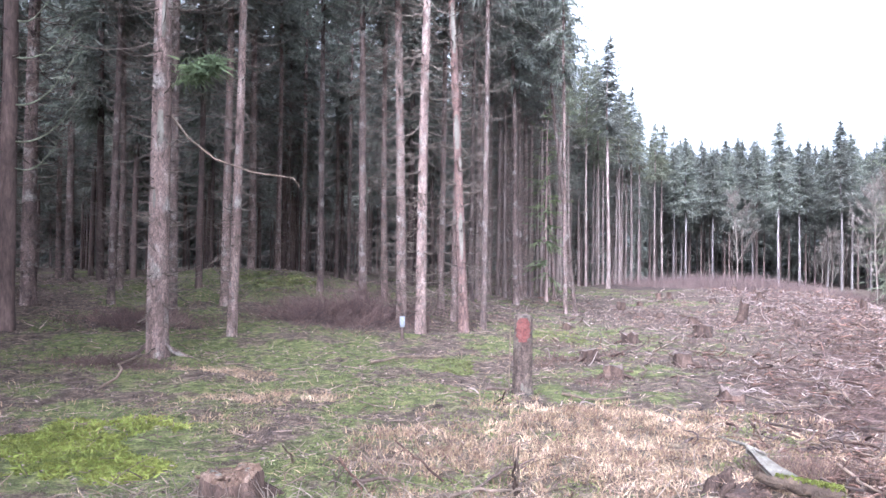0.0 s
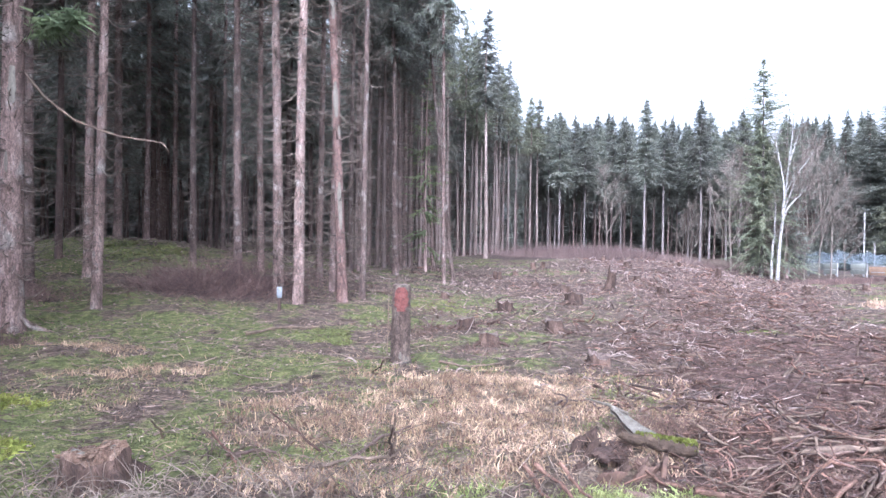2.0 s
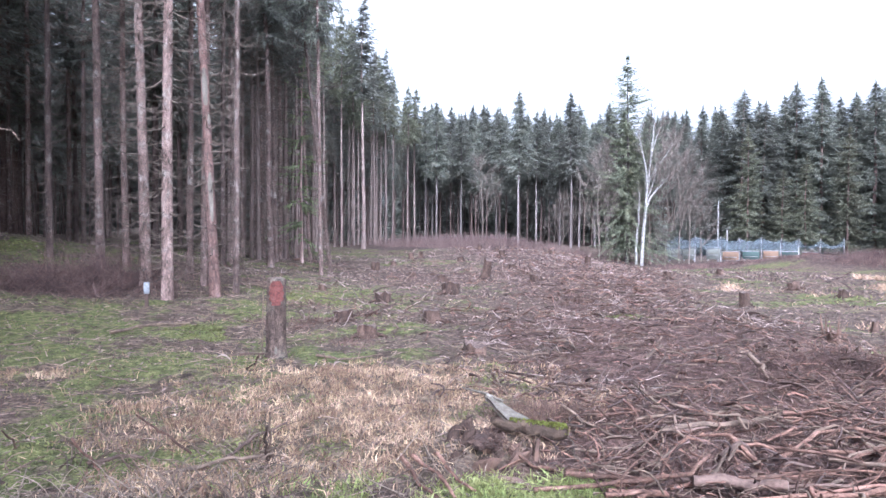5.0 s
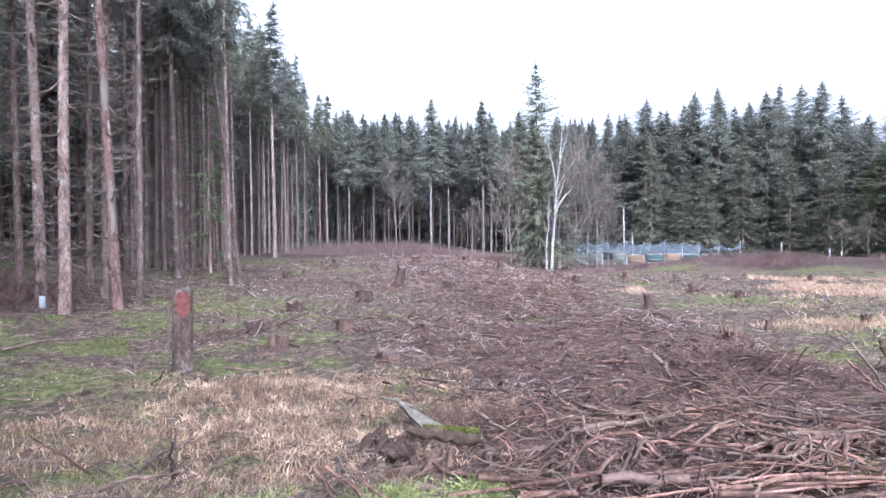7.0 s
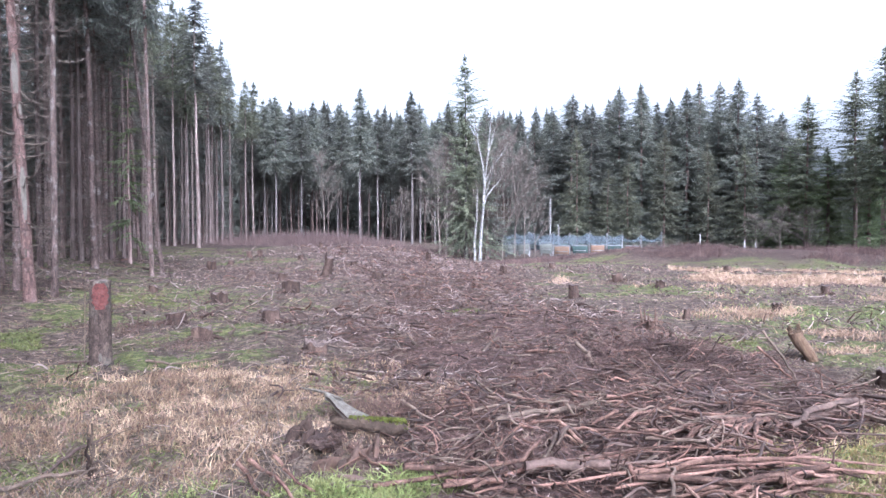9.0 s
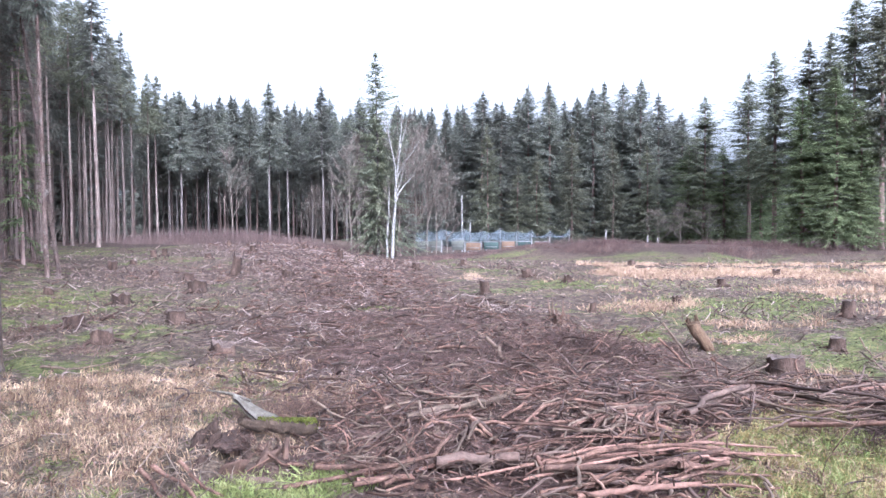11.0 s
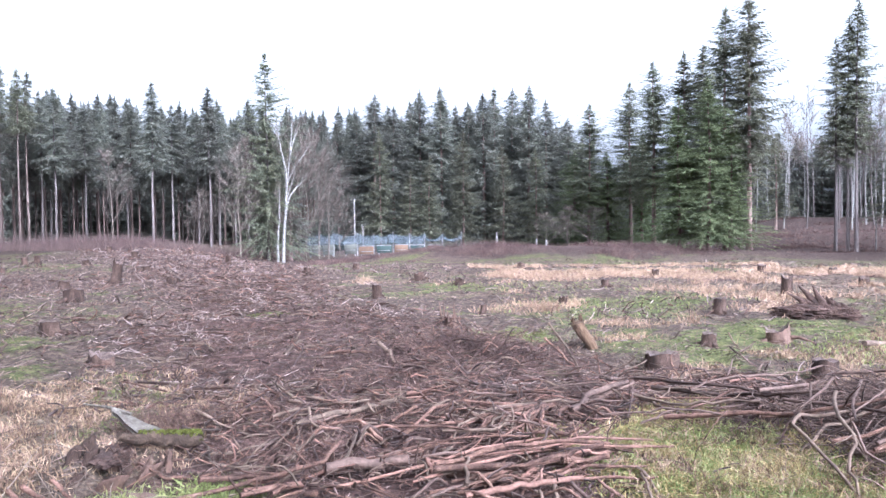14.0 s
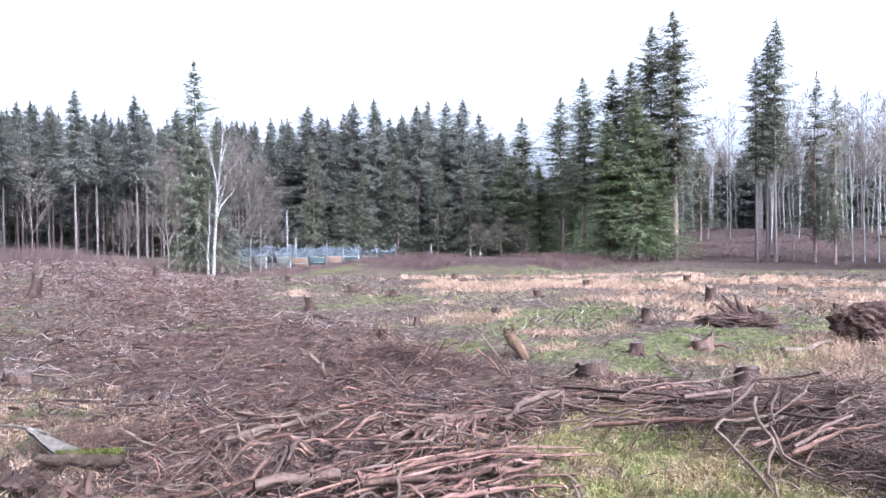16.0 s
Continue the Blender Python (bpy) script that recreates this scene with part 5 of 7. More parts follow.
def old_stump():
    rnd = np.random.default_rng(300)
    x, y = -0.98, 5.5
    ob = thing("tree_stump", "broad old stump with a cracked, flaking orange-brown face", "stump", "cut tree stumps", pose(x, y, gz(x, y), 4, -3, 0))
    sides = 40
    ang = np.arange(sides) * 2 * np.pi / sides
    lobes = 1 + 0.05 * np.sin(3 * ang + 1) + 0.04 * np.sin(7 * ang) + rnd.normal(0, 0.015, sides)
    rings = []
    for z, r in ((-0.1, 0.25), (0.02, 0.228), (0.07, 0.212), (0.12, 0.207), (0.165, 0.203)):
        rr = r * lobes * (1 + rnd.normal(0, 0.02, sides))
        rings.append(np.stack([rr * np.cos(ang), rr * np.sin(ang), z + rnd.normal(0, 0.006, sides)], 1))
    rim = rings[-1].copy()
    rim[:, :2] *= 0.95
    rim[:, 2] = 0.185 + 0.03 * np.sin(ang * 2 + 0.6) + rnd.normal(0, 0.012, sides)
    rings.append(rim)
    b = Buf()
    k = np.arange(len(rings) - 1)
    i, j = np.meshgrid(k, np.arange(sides), indexing="ij")
    j2 = (j + 1) % sides
    b.add(np.vstack(rings), np.stack([i * sides + j, i * sides + j2, (i + 1) * sides + j2, (i + 1) * sides + j], -1).reshape(-1, 4))
    part("bark", b, M_STUMPBARK, ob)
    b = Buf()
    face = [rim]
    for f in (0.86, 0.68, 0.5, 0.3, 0.12):
        q = rim * f
        q[:, 2] = rim[:, 2] * f + 0.18 * (1 - f) + rnd.normal(0, 0.007, sides) - 0.03 * (np.sin(ang * 5 + 8 * f) > 0.75)
        face.append(q)
    k = np.arange(len(face) - 1)
    i, j = np.meshgrid(k, np.arange(sides), indexing="ij")
    j2 = (j + 1) % sides
    b.add(np.vstack(face), np.stack([i * sides + j, i * sides + j2, (i + 1) * sides + j2, (i + 1) * sides + j], -1).reshape(-1, 4))
    n = (len(face) - 1) * sides
    b.f.append((n + np.arange(sides))[None])
    b.m.append(np.array([0]))
    part("cut_face", b, M_OLDCUT, ob, "cracked orange-brown wood")
    for q in range(15):
        a, r = rnd.uniform(0, 6.28), 0.17 * rnd.random() ** 0.6
        b = Buf()
        chunk(b, (rnd.uniform(0.05, 0.12), rnd.uniform(0.025, 0.05), rnd.uniform(0.012, 0.03)), rnd)
        fl = part("loose_flake", b, (M_OLDCUT, M_BLOCK, M_PALE)[q % 3 if q % 5 else 0], ob)
        fl.matrix_basis = pose(r * math.cos(a), r * math.sin(a), 0.185 + rnd.uniform(-0.005, 0.01), rnd.uniform(-8, 8), rnd.uniform(-8, 8), rnd.uniform(0, 360))
    for a in (0.3, 1.7, 2.9, 3.9, 4.6, 5.5):
        b = Buf()
        o = np.array((math.cos(a), math.sin(a), 0))
        tube(b, [o * 0.17 + (0, 0, 0.08), o * 0.28 + (0, 0, 0.02), o * 0.42 + (0, 0, -0.07)], [0.05, 0.036, 0.018], 8)
        part("root", b, M_STUMPBARK, ob, soft=True)


M_OLDCUT = mat("cracked_orange_wood", [(0.0234, 0.0133, 0.00936), (0.0936, 0.0546, 0.0359), (0.172, 0.113, 0.0819), (0.234, 0.183, 0.148)], 9.0, 60, 0.9, 0.8, (1.6, 0.6, 1.0))
old_stump()
x, y = polar(24.6, 25.2)
stump(x, y, 0.13, 0.62, 301, "tall splintered snag stump with spread roots", (2, -4), 0.3, flare=0.45)
x, y = polar(47.8, 12.8)
split = stump(x, y, 0.095, 0.13, 302, "shattered reddish stump with upright splinters", (0, 3), 0.2, bark=M_BLOCK)
for i in range(12):
    b = Buf()
    a, rr, h = i * 0.55 + loose0.uniform(-0.4, 0.4), loose0.uniform(0.05, 0.2), loose0.uniform(0.12, 0.42)
    o = np.array((math.cos(a) * rr, math.sin(a) * rr, 0))
    tube(b, [o + (0, 0, 0.08), o * 1.15 + (0, 0, h * 0.6), o * 1.3 + (0, 0, h)], [0.022, 0.015, 0.003], 5)
    part("splinter", b, M_BLOCK, split)
x, y = polar(62.7, 9.5)
stump(x, y, 0.2, 0.17, 303, "wide low grey stump ringed by dry twigs", (0, 0), 0.0, flare=0.12)
x, y = polar(72.9, 9.3)
stump(x, y, 0.125, 0.22, 304, "low stump at the edge of the brash heap", (0, 0), 0.0)


def marked_post():
    x, y = polar(9.75, 10.1)
    rnd = np.random.default_rng(9)
    ob = thing("marked_stump", "waist-high sawn trunk post with a red painted mark", "stump", "", pose(x, y, gz(x, y), 0.4, 0.3, 0))
    b = Buf()
    z = np.array((-0.15, 0.02, 0.1, 0.2, 0.35, 0.55, 0.75, 0.9, 0.985, 1.0))
    r = 0.87 * np.array((0.18, 0.168, 0.152, 0.145, 0.14, 0.137, 0.134, 0.132, 0.131, 0.122))
    wob = 1 + rnd.normal(0, 0.018, (10, 20))
    tube(b, np.stack([np.zeros(10), np.zeros(10), z], 1), r, 20, cap=False, wobble=wob)
    part("bark", b, M_BARKPOST, ob, soft=True)
    ang = np.arange(20) * 2 * np.pi / 20
    b = Buf()
    disc(b, np.stack([0.108 * np.cos(ang), 0.108 * np.sin(ang), np.full(20, 1.0)], 1), rnd, 0.004)
    part("cut_face", b, M_CUT, ob, "weathered sawn top")
    axis = lambda q: (0.0, 0.0, float(np.interp(q, z, r)))
    b = Buf()
    bark_patch(b, axis, 0.82, -1.75, 1.6, 0.3, rnd)
    part("paint_mark", b, M_REDPAINT, ob, "faded red paint on the bark", soft=True)
    b = Buf()
    bark_patch(b, axis, 0.12, -1.75, 0.28, 0.09, rnd)
    part("bare_patch", b, M_PALE, ob, "white chip in the bark", soft=True)
    b = Buf()
    tube(b, [(-0.17, 0, -0.02), (-0.165, 0, 0.5), (-0.16, 0, 1.02), (-0.17, 0, 1.12)], [0.008, 0.007, 0.006, 0.004], 5)
    part("dead_shoot", b, M_STICKGREY, ob, "thin dead shoot")


M_BARKPOST = flaky_bark("post_bark", [(0.03, 0.02, 0.016), (0.075, 0.05, 0.039), (0.115, 0.082, 0.064)], 34.0, 0.5, 0.0, (0.14, 0.125, 0.1))
marked_post()


def marker_stake():
    x, y = polar(1.0, 15.3)
    ob = thing("marker_stake", "short dark stake with a white plate at its head", "stake", "", pose(x, y, gz(x, y)))
    b = Buf()
    tube(b, [(0, 0, -0.1), (0, 0, 0.3), (0.005, 0, 0.52)], [0.035, 0.032, 0.03], 8)
    part("stake", b, M_STICKDARK, ob, soft=True)
    b = Buf()
    box(b, (0, -0.036, 0.36), (0.1, 0.012, 0.21), bevel=0.004)
    part("plate", b, M_WHITE, ob, "white plate")


def box(b, c, s, m=0, bevel=0.0):
    c, s = np.array(c, float), np.array(s, float) / 2
    k = min(bevel, s.min() * 0.9)
    bm = bmesh.new()
    bmesh.ops.create_cube(bm, size=1)
    for v in bm.verts:
        v.co = Vector([c[i] + 2 * s[i] * v.co[i] for i in range(3)])
    if k:
        bmesh.ops.bevel(bm, geom=bm.edges[:], offset=k, segments=1, affect="EDGES")
    bm.verts.ensure_lookup_table()
    V = np.array([v.co for v in bm.verts])
    bm.verts.index_update()
    base = b.n
    b.v.append(V)
    for f in bm.faces:
        b.f.append(np.array([[v.index for v in f.verts]]) + base)
        b.m.append(np.array([m]))
    b.n += len(V)
    bm.free()


marker_stake()


# ---- branches, logs and roots lying about ----
def limb(name, label, pts, r0, r1, material, seed, twigs=0, sides=8, group="branches on the brash", crook=0.026):
    """A lying branch: x, y and height over the ground of its bends."""
    rnd = np.random.default_rng(seed)
    r0, r1 = r0 * 0.8, r1 * 0.8
    q = np.array([(x, y, gz(x, y) + h + r0 * 0.6) for x, y, h in pts])
    c0 = q[0].copy()
    k = np.linspace(0, 1, len(q))
    s = np.linspace(0, 1, 12)
    p = np.stack([np.interp(s, k, q[:, i]) for i in range(3)], 1) - c0
    ln = np.linalg.norm(p[-1])
    p += np.cumsum(rnd.normal(0, crook * ln, (12, 3)), 0) * (1 - np.abs(2 * s - 1))[:, None] * np.array((1, 1, 0.6))
    ob = thing(name, label, "branch", group, pose(*c0))
    b = Buf()
    tube(b, p, np.linspace(r0, r1, 12) * rnd.uniform(0.9, 1.1, 12), sides, wobble=1 + rnd.normal(0, 0.06, (12, sides)))
    part("stem", b, material, ob, soft=True)
    for _ in range(twigs):
        i = rnd.integers(3, 11)
        b = Buf()
        w = (p[-1] / ln) * 0.6 + rnd.normal(0, 0.6, 3)
        w[2] = abs(w[2]) * 0.5
        w *= ln * rnd.uniform(0.15, 0.3) / np.linalg.norm(w)
        tube(b, [p[i], p[i] + w * 0.5 + rnd.normal(0, 0.01, 3), p[i] + w], [r0 * 0.4, r0 * 0.3, r0 * 0.15], 5)
        part("twig", b, material, ob)
    return ob


RB, GB, DB, FB = "peeled reddish-brown branch lying on the brash", "weathered grey branch lying on the brash", "dark wet branch lying on the brash", "freshly broken orange-red branch on the brash"
LAID = [("d", 0.016, 0.012, 1, [(4.02, 6.60, 0), (4.2, 6.63, 0.14), (4.36, 6.68, 0.30)]), ("g", 0.018, 0.012, 1, [(3.32, 5.74, 0.14), (3.49, 5.27, 0.02)]), ("g", 0.016, 0.01, 1, [(3.0, 5.05, 0.05), (3.44, 5.0, 0.05)]),
         ("g", 0.032, 0.024, 1, [(3.79, 5.08, 0.08), (4.2, 4.93, 0.1), (4.57, 4.81, 0.13)]), ("g", 0.012, 0.009, 0, [(3.83, 5.11, 0.10), (3.48, 4.74, 0)]), ("g", 0.014, 0.009, 0, [(3.87, 5.03, 0.2), (3.72, 4.77, 0.1), (3.8, 4.71, 0)]),
         ("g", 0.013, 0.009, 0, [(4.36, 4.89, 0.15), (4.24, 4.6, 0)]), ("r", 0.02, 0.018, 2, [(2.37, 4.45, 0.02), (3.04, 4.25, 0.08), (3.66, 4.39, 0.15)]), ("d", 0.034, 0.034, 0, [(3.32, 4.31, 0.05), (3.81, 4.11, 0.05)])]
LAID2 = [("f", 0.03, 0.024, 0, [(2.77, 4.25, 0.03), (3.16, 4.17, 0.03)]), ("r", 0.024, 0.018, 1, [(2.63, 4.52, 0.05), (3.1, 4.33, 0.06)]), ("d", 0.03, 0.02, 0, [(2.25, 4.7, 0.0), (2.39, 4.49, 0.0)]), ("f", 0.03, 0.03, 0, [(3.82, 4.11, 0.05), (4.1, 4.03, 0.06)]),
          ("r", 0.022, 0.017, 1, [(3.78, 3.59, 0.10), (4.3, 3.3, 0.12), (4.91, 2.97, 0.12)]), ("r", 0.024, 0.018, 0, [(3.86, 3.30, 0.08), (4.86, 2.94, 0.08)]), ("f", 0.02, 0.016, 0, [(3.79, 3.29, 0.04), (4.6, 2.94, 0.05)]), ("d", 0.018, 0.012, 1, [(5.42, 4.79, 0.05), (5.69, 4.44, 0.05)]),
          ("d", 0.018, 0.012, 1, [(6.01, 5.36, 0.05), (6.09, 4.59, 0.05)])]
LAID3 = [("g", 0.016, 0.012, 0, [(7.11, 5.02, 0.5), (7.23, 4.69, 0)]), ("d", 0.034, 0.026, 1, [(5.87, 3.9, 0.05), (6.47, 3.64, 0.15)]), ("r", 0.022, 0.016, 2, [(4.22, 4.38, 0.05), (4.9, 4.3, 0.1), (5.51, 4.01, 0.1)]), ("r", 0.02, 0.014, 1, [(4.57, 4.27, 0.05), (5.06, 3.83, 0.05)]),
          ("r", 0.018, 0.014, 0, [(1.65, 4.86, 0.14), (1.78, 4.53, 0.02)]), ("r", 0.02, 0.013, 0, [(1.73, 4.87, 0.15), (1.84, 4.43, 0.05)]), ("r", 0.017, 0.012, 0, [(1.86, 4.79, 0.18), (2.01, 4.5, 0)]), ("g", 0.03, 0.022, 0, [(5.97, 8.25, 0), (6.31, 8.39, 0.1)]),
          ("g", 0.035, 0.022, 1, [(6.46, 7.04, 0.14), (6.24, 6.53, 0)]), ("r", 0.024, 0.02, 0, [(6.17, 7.64, 0.03), (6.4, 7.08, 0.03)])]
LAID4 = [("g", 0.02, 0.012, 1, [(6.27, 3.58, 0.1), (6.05, 2.88, 0.05)]), ("d", 0.022, 0.016, 2, [(6.62, 3.54, 0.1), (6.5, 2.8, 0.16), (6.4, 2.04, 0.25)]), ("d", 0.02, 0.014, 2, [(6.88, 3.86, 0.1), (6.41, 2.26, 0.15)]), ("r", 0.026, 0.014, 2, [(5.82, 3.02, 0.1), (6.11, 1.99, 0.2), (6.06, 1.41, 0.4)]),
          ("g", 0.017, 0.012, 0, [(6.3, 1.75, 0.2), (5.85, 1.84, 0.2), (5.55, 1.73, 0.1), (5.15, 1.43, 0)]), ("r", 0.018, 0.012, 1, [(5.72, 1.43, 0.2), (5.86, 1.18, 0.3)]), ("r", 0.02, 0.014, 1, [(5.52, 1.45, 0.15), (5.96, 0.97, 0.3)])]
LAID5 = [("r", 0.022, 0.016, 0, [(5.46, 1.11, 0.05), (5.49, 0.81, 0.05)]), ("g", 0.018, 0.012, 1, [(6.24, 1.67, 0.2), (5.7, 1.95, 0.05)]), ("g", 0.016, 0.012, 0, [(4.75, 2.69, 0.05), (4.64, 2.5, 0.06), (4.44, 2.34, 0.02)]), ("r", 0.02, 0.013, 1, [(6.14, 2.93, 0.05), (6.2, 2.2, 0.08)]),
          ("g", 0.035, 0.025, 0, [(-0.27, 12.78, 0.05), (0.3, 13.05, 0.05), (0.89, 13.26, 0.08)]), ("g", 0.024, 0.018, 0, [(-3.48, 9.93, 0), (-3.4, 10.6, 0.12), (-3.6, 12.6, 0.15)]), ("g", 0.02, 0.014, 1, [(0.2, 5.35, 0.03), (0.95, 5.5, 0.06)])]
LAID6 = [("g", 0.05, 0.04, 0, [(11.04, 2.90, 0.05), (12.41, 2.59, 0.06)]),
         ("g", 0.014, 0.01, 0, [(10.29, 4.35, 0.20), (10.24, 4.17, 0.00)]),
         ("g", 0.012, 0.008, 1, [(0.96, 5.64, 0.00), (0.93, 5.48, 0.35)]),
         ("r", 0.014, 0.009, 1, [(-0.13, 5.71, 0.02), (-0.28, 5.61, 0.25)]),
         ("r", 0.013, 0.008, 1, [(0.46, 5.96, 0.02), (0.10, 5.96, 0.30)]),
         ("g", 0.012, 0.008, 0, [(-0.12, 5.80, 0.02), (-0.30, 5.65, 0.22)]),
         ("d", 0.016, 0.01, 1, [(0.68, 5.75, 0.02), (1.15, 6.09, 0.10)]),
         ("g", 0.012, 0.008, 1, [(-0.67, 6.25, 0.00), (-0.72, 6.01, 0.20)]),
         ("d", 0.02, 0.014, 0, [(-0.20, 5.82, 0.02), (0.14, 5.84, 0.03)])]
LAID7 = [("r", 0.02, 0.014, 1, [(5.62, 1.73, 0.12), (5.87, 1.25, 0.30)]),
         ("d", 0.018, 0.012, 2, [(6.33, 2.28, 0.15), (6.02, 1.21, 0.30)]),
         ("d", 0.02, 0.014, 0, [(6.00, 4.01, 0.03), (6.60, 3.80, 0.10)]),
         ("r", 0.018, 0.012, 0, [(7.04, 5.03, 0.35), (7.27, 4.72, 0.00)]),
         ("r", 0.016, 0.012, 0, [(7.69, 4.81, 0.20), (8.07, 4.79, 0.00)]),
         ("g", 0.014, 0.01, 0, [(0.76, 5.91, 0.02), (1.03, 5.98, 0.10)]),
         ("d", 0.014, 0.01, 1, [(0.93, 5.56, 0.00), (0.88, 5.25, 0.30)])]
LAID8 = [("d", 0.02, 0.014, 1, [(6.62, 2.88, 0.10), (6.72, 2.52, 0.10), (6.80, 2.16, 0.12)]),
         ("r", 0.024, 0.014, 2, [(6.03, 2.34, 0.12), (6.29, 1.92, 0.16), (6.32, 1.65, 0.20), (6.38, 1.49, 0.26)]),
         ("r", 0.018, 0.012, 1, [(5.59, 1.52, 0.10), (5.81, 1.24, 0.16), (5.99, 1.00, 0.20)]),
         ("r", 0.016, 0.011, 0, [(5.69, 1.39, 0.10), (5.91, 1.19, 0.14), (6.12, 1.00, 0.20)]),
         ("d", 0.016, 0.01, 1, [(5.65, 1.61, 0.12), (5.57, 1.46, 0.05), (5.53, 1.35, 0.00)]),
         ("g", 0.014, 0.009, 1, [(5.80, 1.74, 0.12), (5.62, 1.56, 0.05), (5.57, 1.54, 0.00)]),
         ("d", 0.02, 0.014, 0, [(5.52, 1.12, 0.04), (5.48, 0.93, 0.04)])]
DRAWN1 = [("d", 0.045, 0.04, 1, [(3.33, 4.15, 0.08), (3.67, 3.96, 0.08)]),
          ("d", 0.04, 0.04, 1, [(3.67, 3.93, 0.1), (3.75, 3.8, 0.1)]),
          ("r", 0.028, 0.02, 1, [(3.7, 3.53, 0.1), (4.21, 3.21, 0.13), (4.75, 2.93, 0.16)]),
          ("r", 0.03, 0.024, 1, [(4.32, 2.97, 0.12), (4.64, 2.82, 0.12)]),
          ("f", 0.026, 0.02, 1, [(3.55, 3.13, 0.08), (3.91, 2.94, 0.1), (4.27, 2.79, 0.1)]),
          ("g", 0.02, 0.015, 1, [(4.42, 4.11, 0.08), (4.55, 3.72, 0.1), (4.8, 3.76, 0.12)]),
          ("d", 0.036, 0.03, 1, [(5.51, 3.68, 0.1), (6.42, 3.68, 0.15)]),
          ("g", 0.02, 0.016, 1, [(3.97, 2.79, 0.12), (3.86, 2.71, 0.1), (3.83, 2.64, 0.05)])]
DRAWN2 = [("g", 0.014, 0.011, 1, [(3.9, 2.85, 0.1), (3.78, 2.71, 0.05)]),
          ("d", 0.016, 0.012, 1, [(4.12, 2.77, 0.12), (3.98, 2.46, 0.05)]),
          ("g", 0.012, 0.009, 1, [(4.6, 2.56, 0.08), (4.37, 2.35, 0.1), (4.26, 2.22, 0.03)]),
          ("d", 0.023, 0.012, 1, [(6.3, 2.46, 0.14), (6.84, 2.09, 0.12), (6.97, 1.76, 0.1), (6.91, 1.57, 0.2)]),
          ("g", 0.016, 0.011, 1, [(6.07, 1.83, 0.3), (5.38, 1.7, 0.3), (5.14, 1.59, 0.2), (5.12, 1.42, 0)]),
          ("d", 0.014, 0.010, 1, [(6.2, 1.7, 0.35), (5.68, 1.66, 0.28), (5.69, 1.83, 0.1)]),
          ("d", 0.014, 0.009, 1, [(6.32, 1.92, 0.3), (5.87, 1.94, 0.25), (5.81, 2.14, 0.02)]),
          ("d", 0.012, 0.009, 1, [(6.22, 1.5, 0.35), (5.75, 1.66, 0.25)])]
DRAWN3 = [("d", 0.011, 0.008, 1, [(6.26, 2.06, 0.25), (5.98, 1.97, 0.05)]),
          ("d", 0.012, 0.009, 1, [(5.49, 1.57, 0.3), (5.29, 1.42, 0.2), (5.48, 1.3, 0.05)]),
          ("g", 0.011, 0.008, 1, [(5.45, 1.54, 0.22), (5.55, 1.5, 0.05)]),
          ("d", 0.016, 0.012, 1, [(5.46, 1.42, 0.2), (5.75, 1.28, 0.25), (5.94, 1.17, 0.3)]),
          ("d", 0.016, 0.012, 1, [(7.17, 3.06, 0.12), (7.98, 2.49, 0.2)]),
          ("g", 0.017, 0.011, 1, [(6.1, 3.46, 0.15), (6.03, 3.04, 0.12), (6.18, 2.68, 0.12), (6.2, 2.41, 0.1)]),
          ("d", 0.014, 0.011, 1, [(6.25, 3, 0.15), (6.71, 2.77, 0.18)]),
          ("d", 0.012, 0.009, 1, [(5.66, 3.14, 0.05), (5.91, 2.92, 0.15)])]
LOOK = {"r": (M_STICK, RB), "g": (M_STICKGREY, GB), "d": (M_STICKDARK, DB), "f": (M_STICKRED, FB)}
for li, rows in enumerate((LAID, LAID2, LAID3, LAID4, LAID5, LAID6, LAID7, LAID8, DRAWN1, DRAWN2, DRAWN3)):
    for i, (k, r0, r1, tw, pts) in enumerate(rows):
        if li >= 8:                                                   # carried by the heap's twigs
            pts = [(px, py, pz + float(hump(px, py, 6.9, 1.4, 1.0, 0.13) + hump(px, py, 6.9, 2.6, 0.8, 0.08))) for px, py, pz in pts]
        limb("branch", LOOK[k][1], pts, r0, r1, LOOK[k][0], 400 + li * 20 + i, tw)

# the bundle of peeled branches
pile = np.random.default_rng(45)
for i in range(26):
    s = pile.uniform(-0.75, 0.75)
    cx, cy = 4.35 + s * 0.85 + pile.normal(0, 0.1), 3.55 - s * 0.5 + pile.normal(0, 0.28)
    a, ln, h = radians(-27) + pile.normal(0, 0.24), pile.uniform(0.35, 0.75), pile.uniform(0.0, 0.1)
    k = "rrrrffgd"[pile.integers(0, 8)]
    dx, dy, off = math.cos(a) * ln, math.sin(a) * ln, pile.normal(0, 0.05)
    limb("branch", LOOK[k][1], [(cx - dx, cy - dy, h), (cx - math.sin(a) * off, cy + math.cos(a) * off, h + 0.03), (cx + dx, cy + dy, h * 0.8)], pile.uniform(0.009, 0.021), pile.uniform(0.006, 0.011), LOOK[k][0], 700 + i, int(pile.integers(0, 2)), 7, crook=0.008)

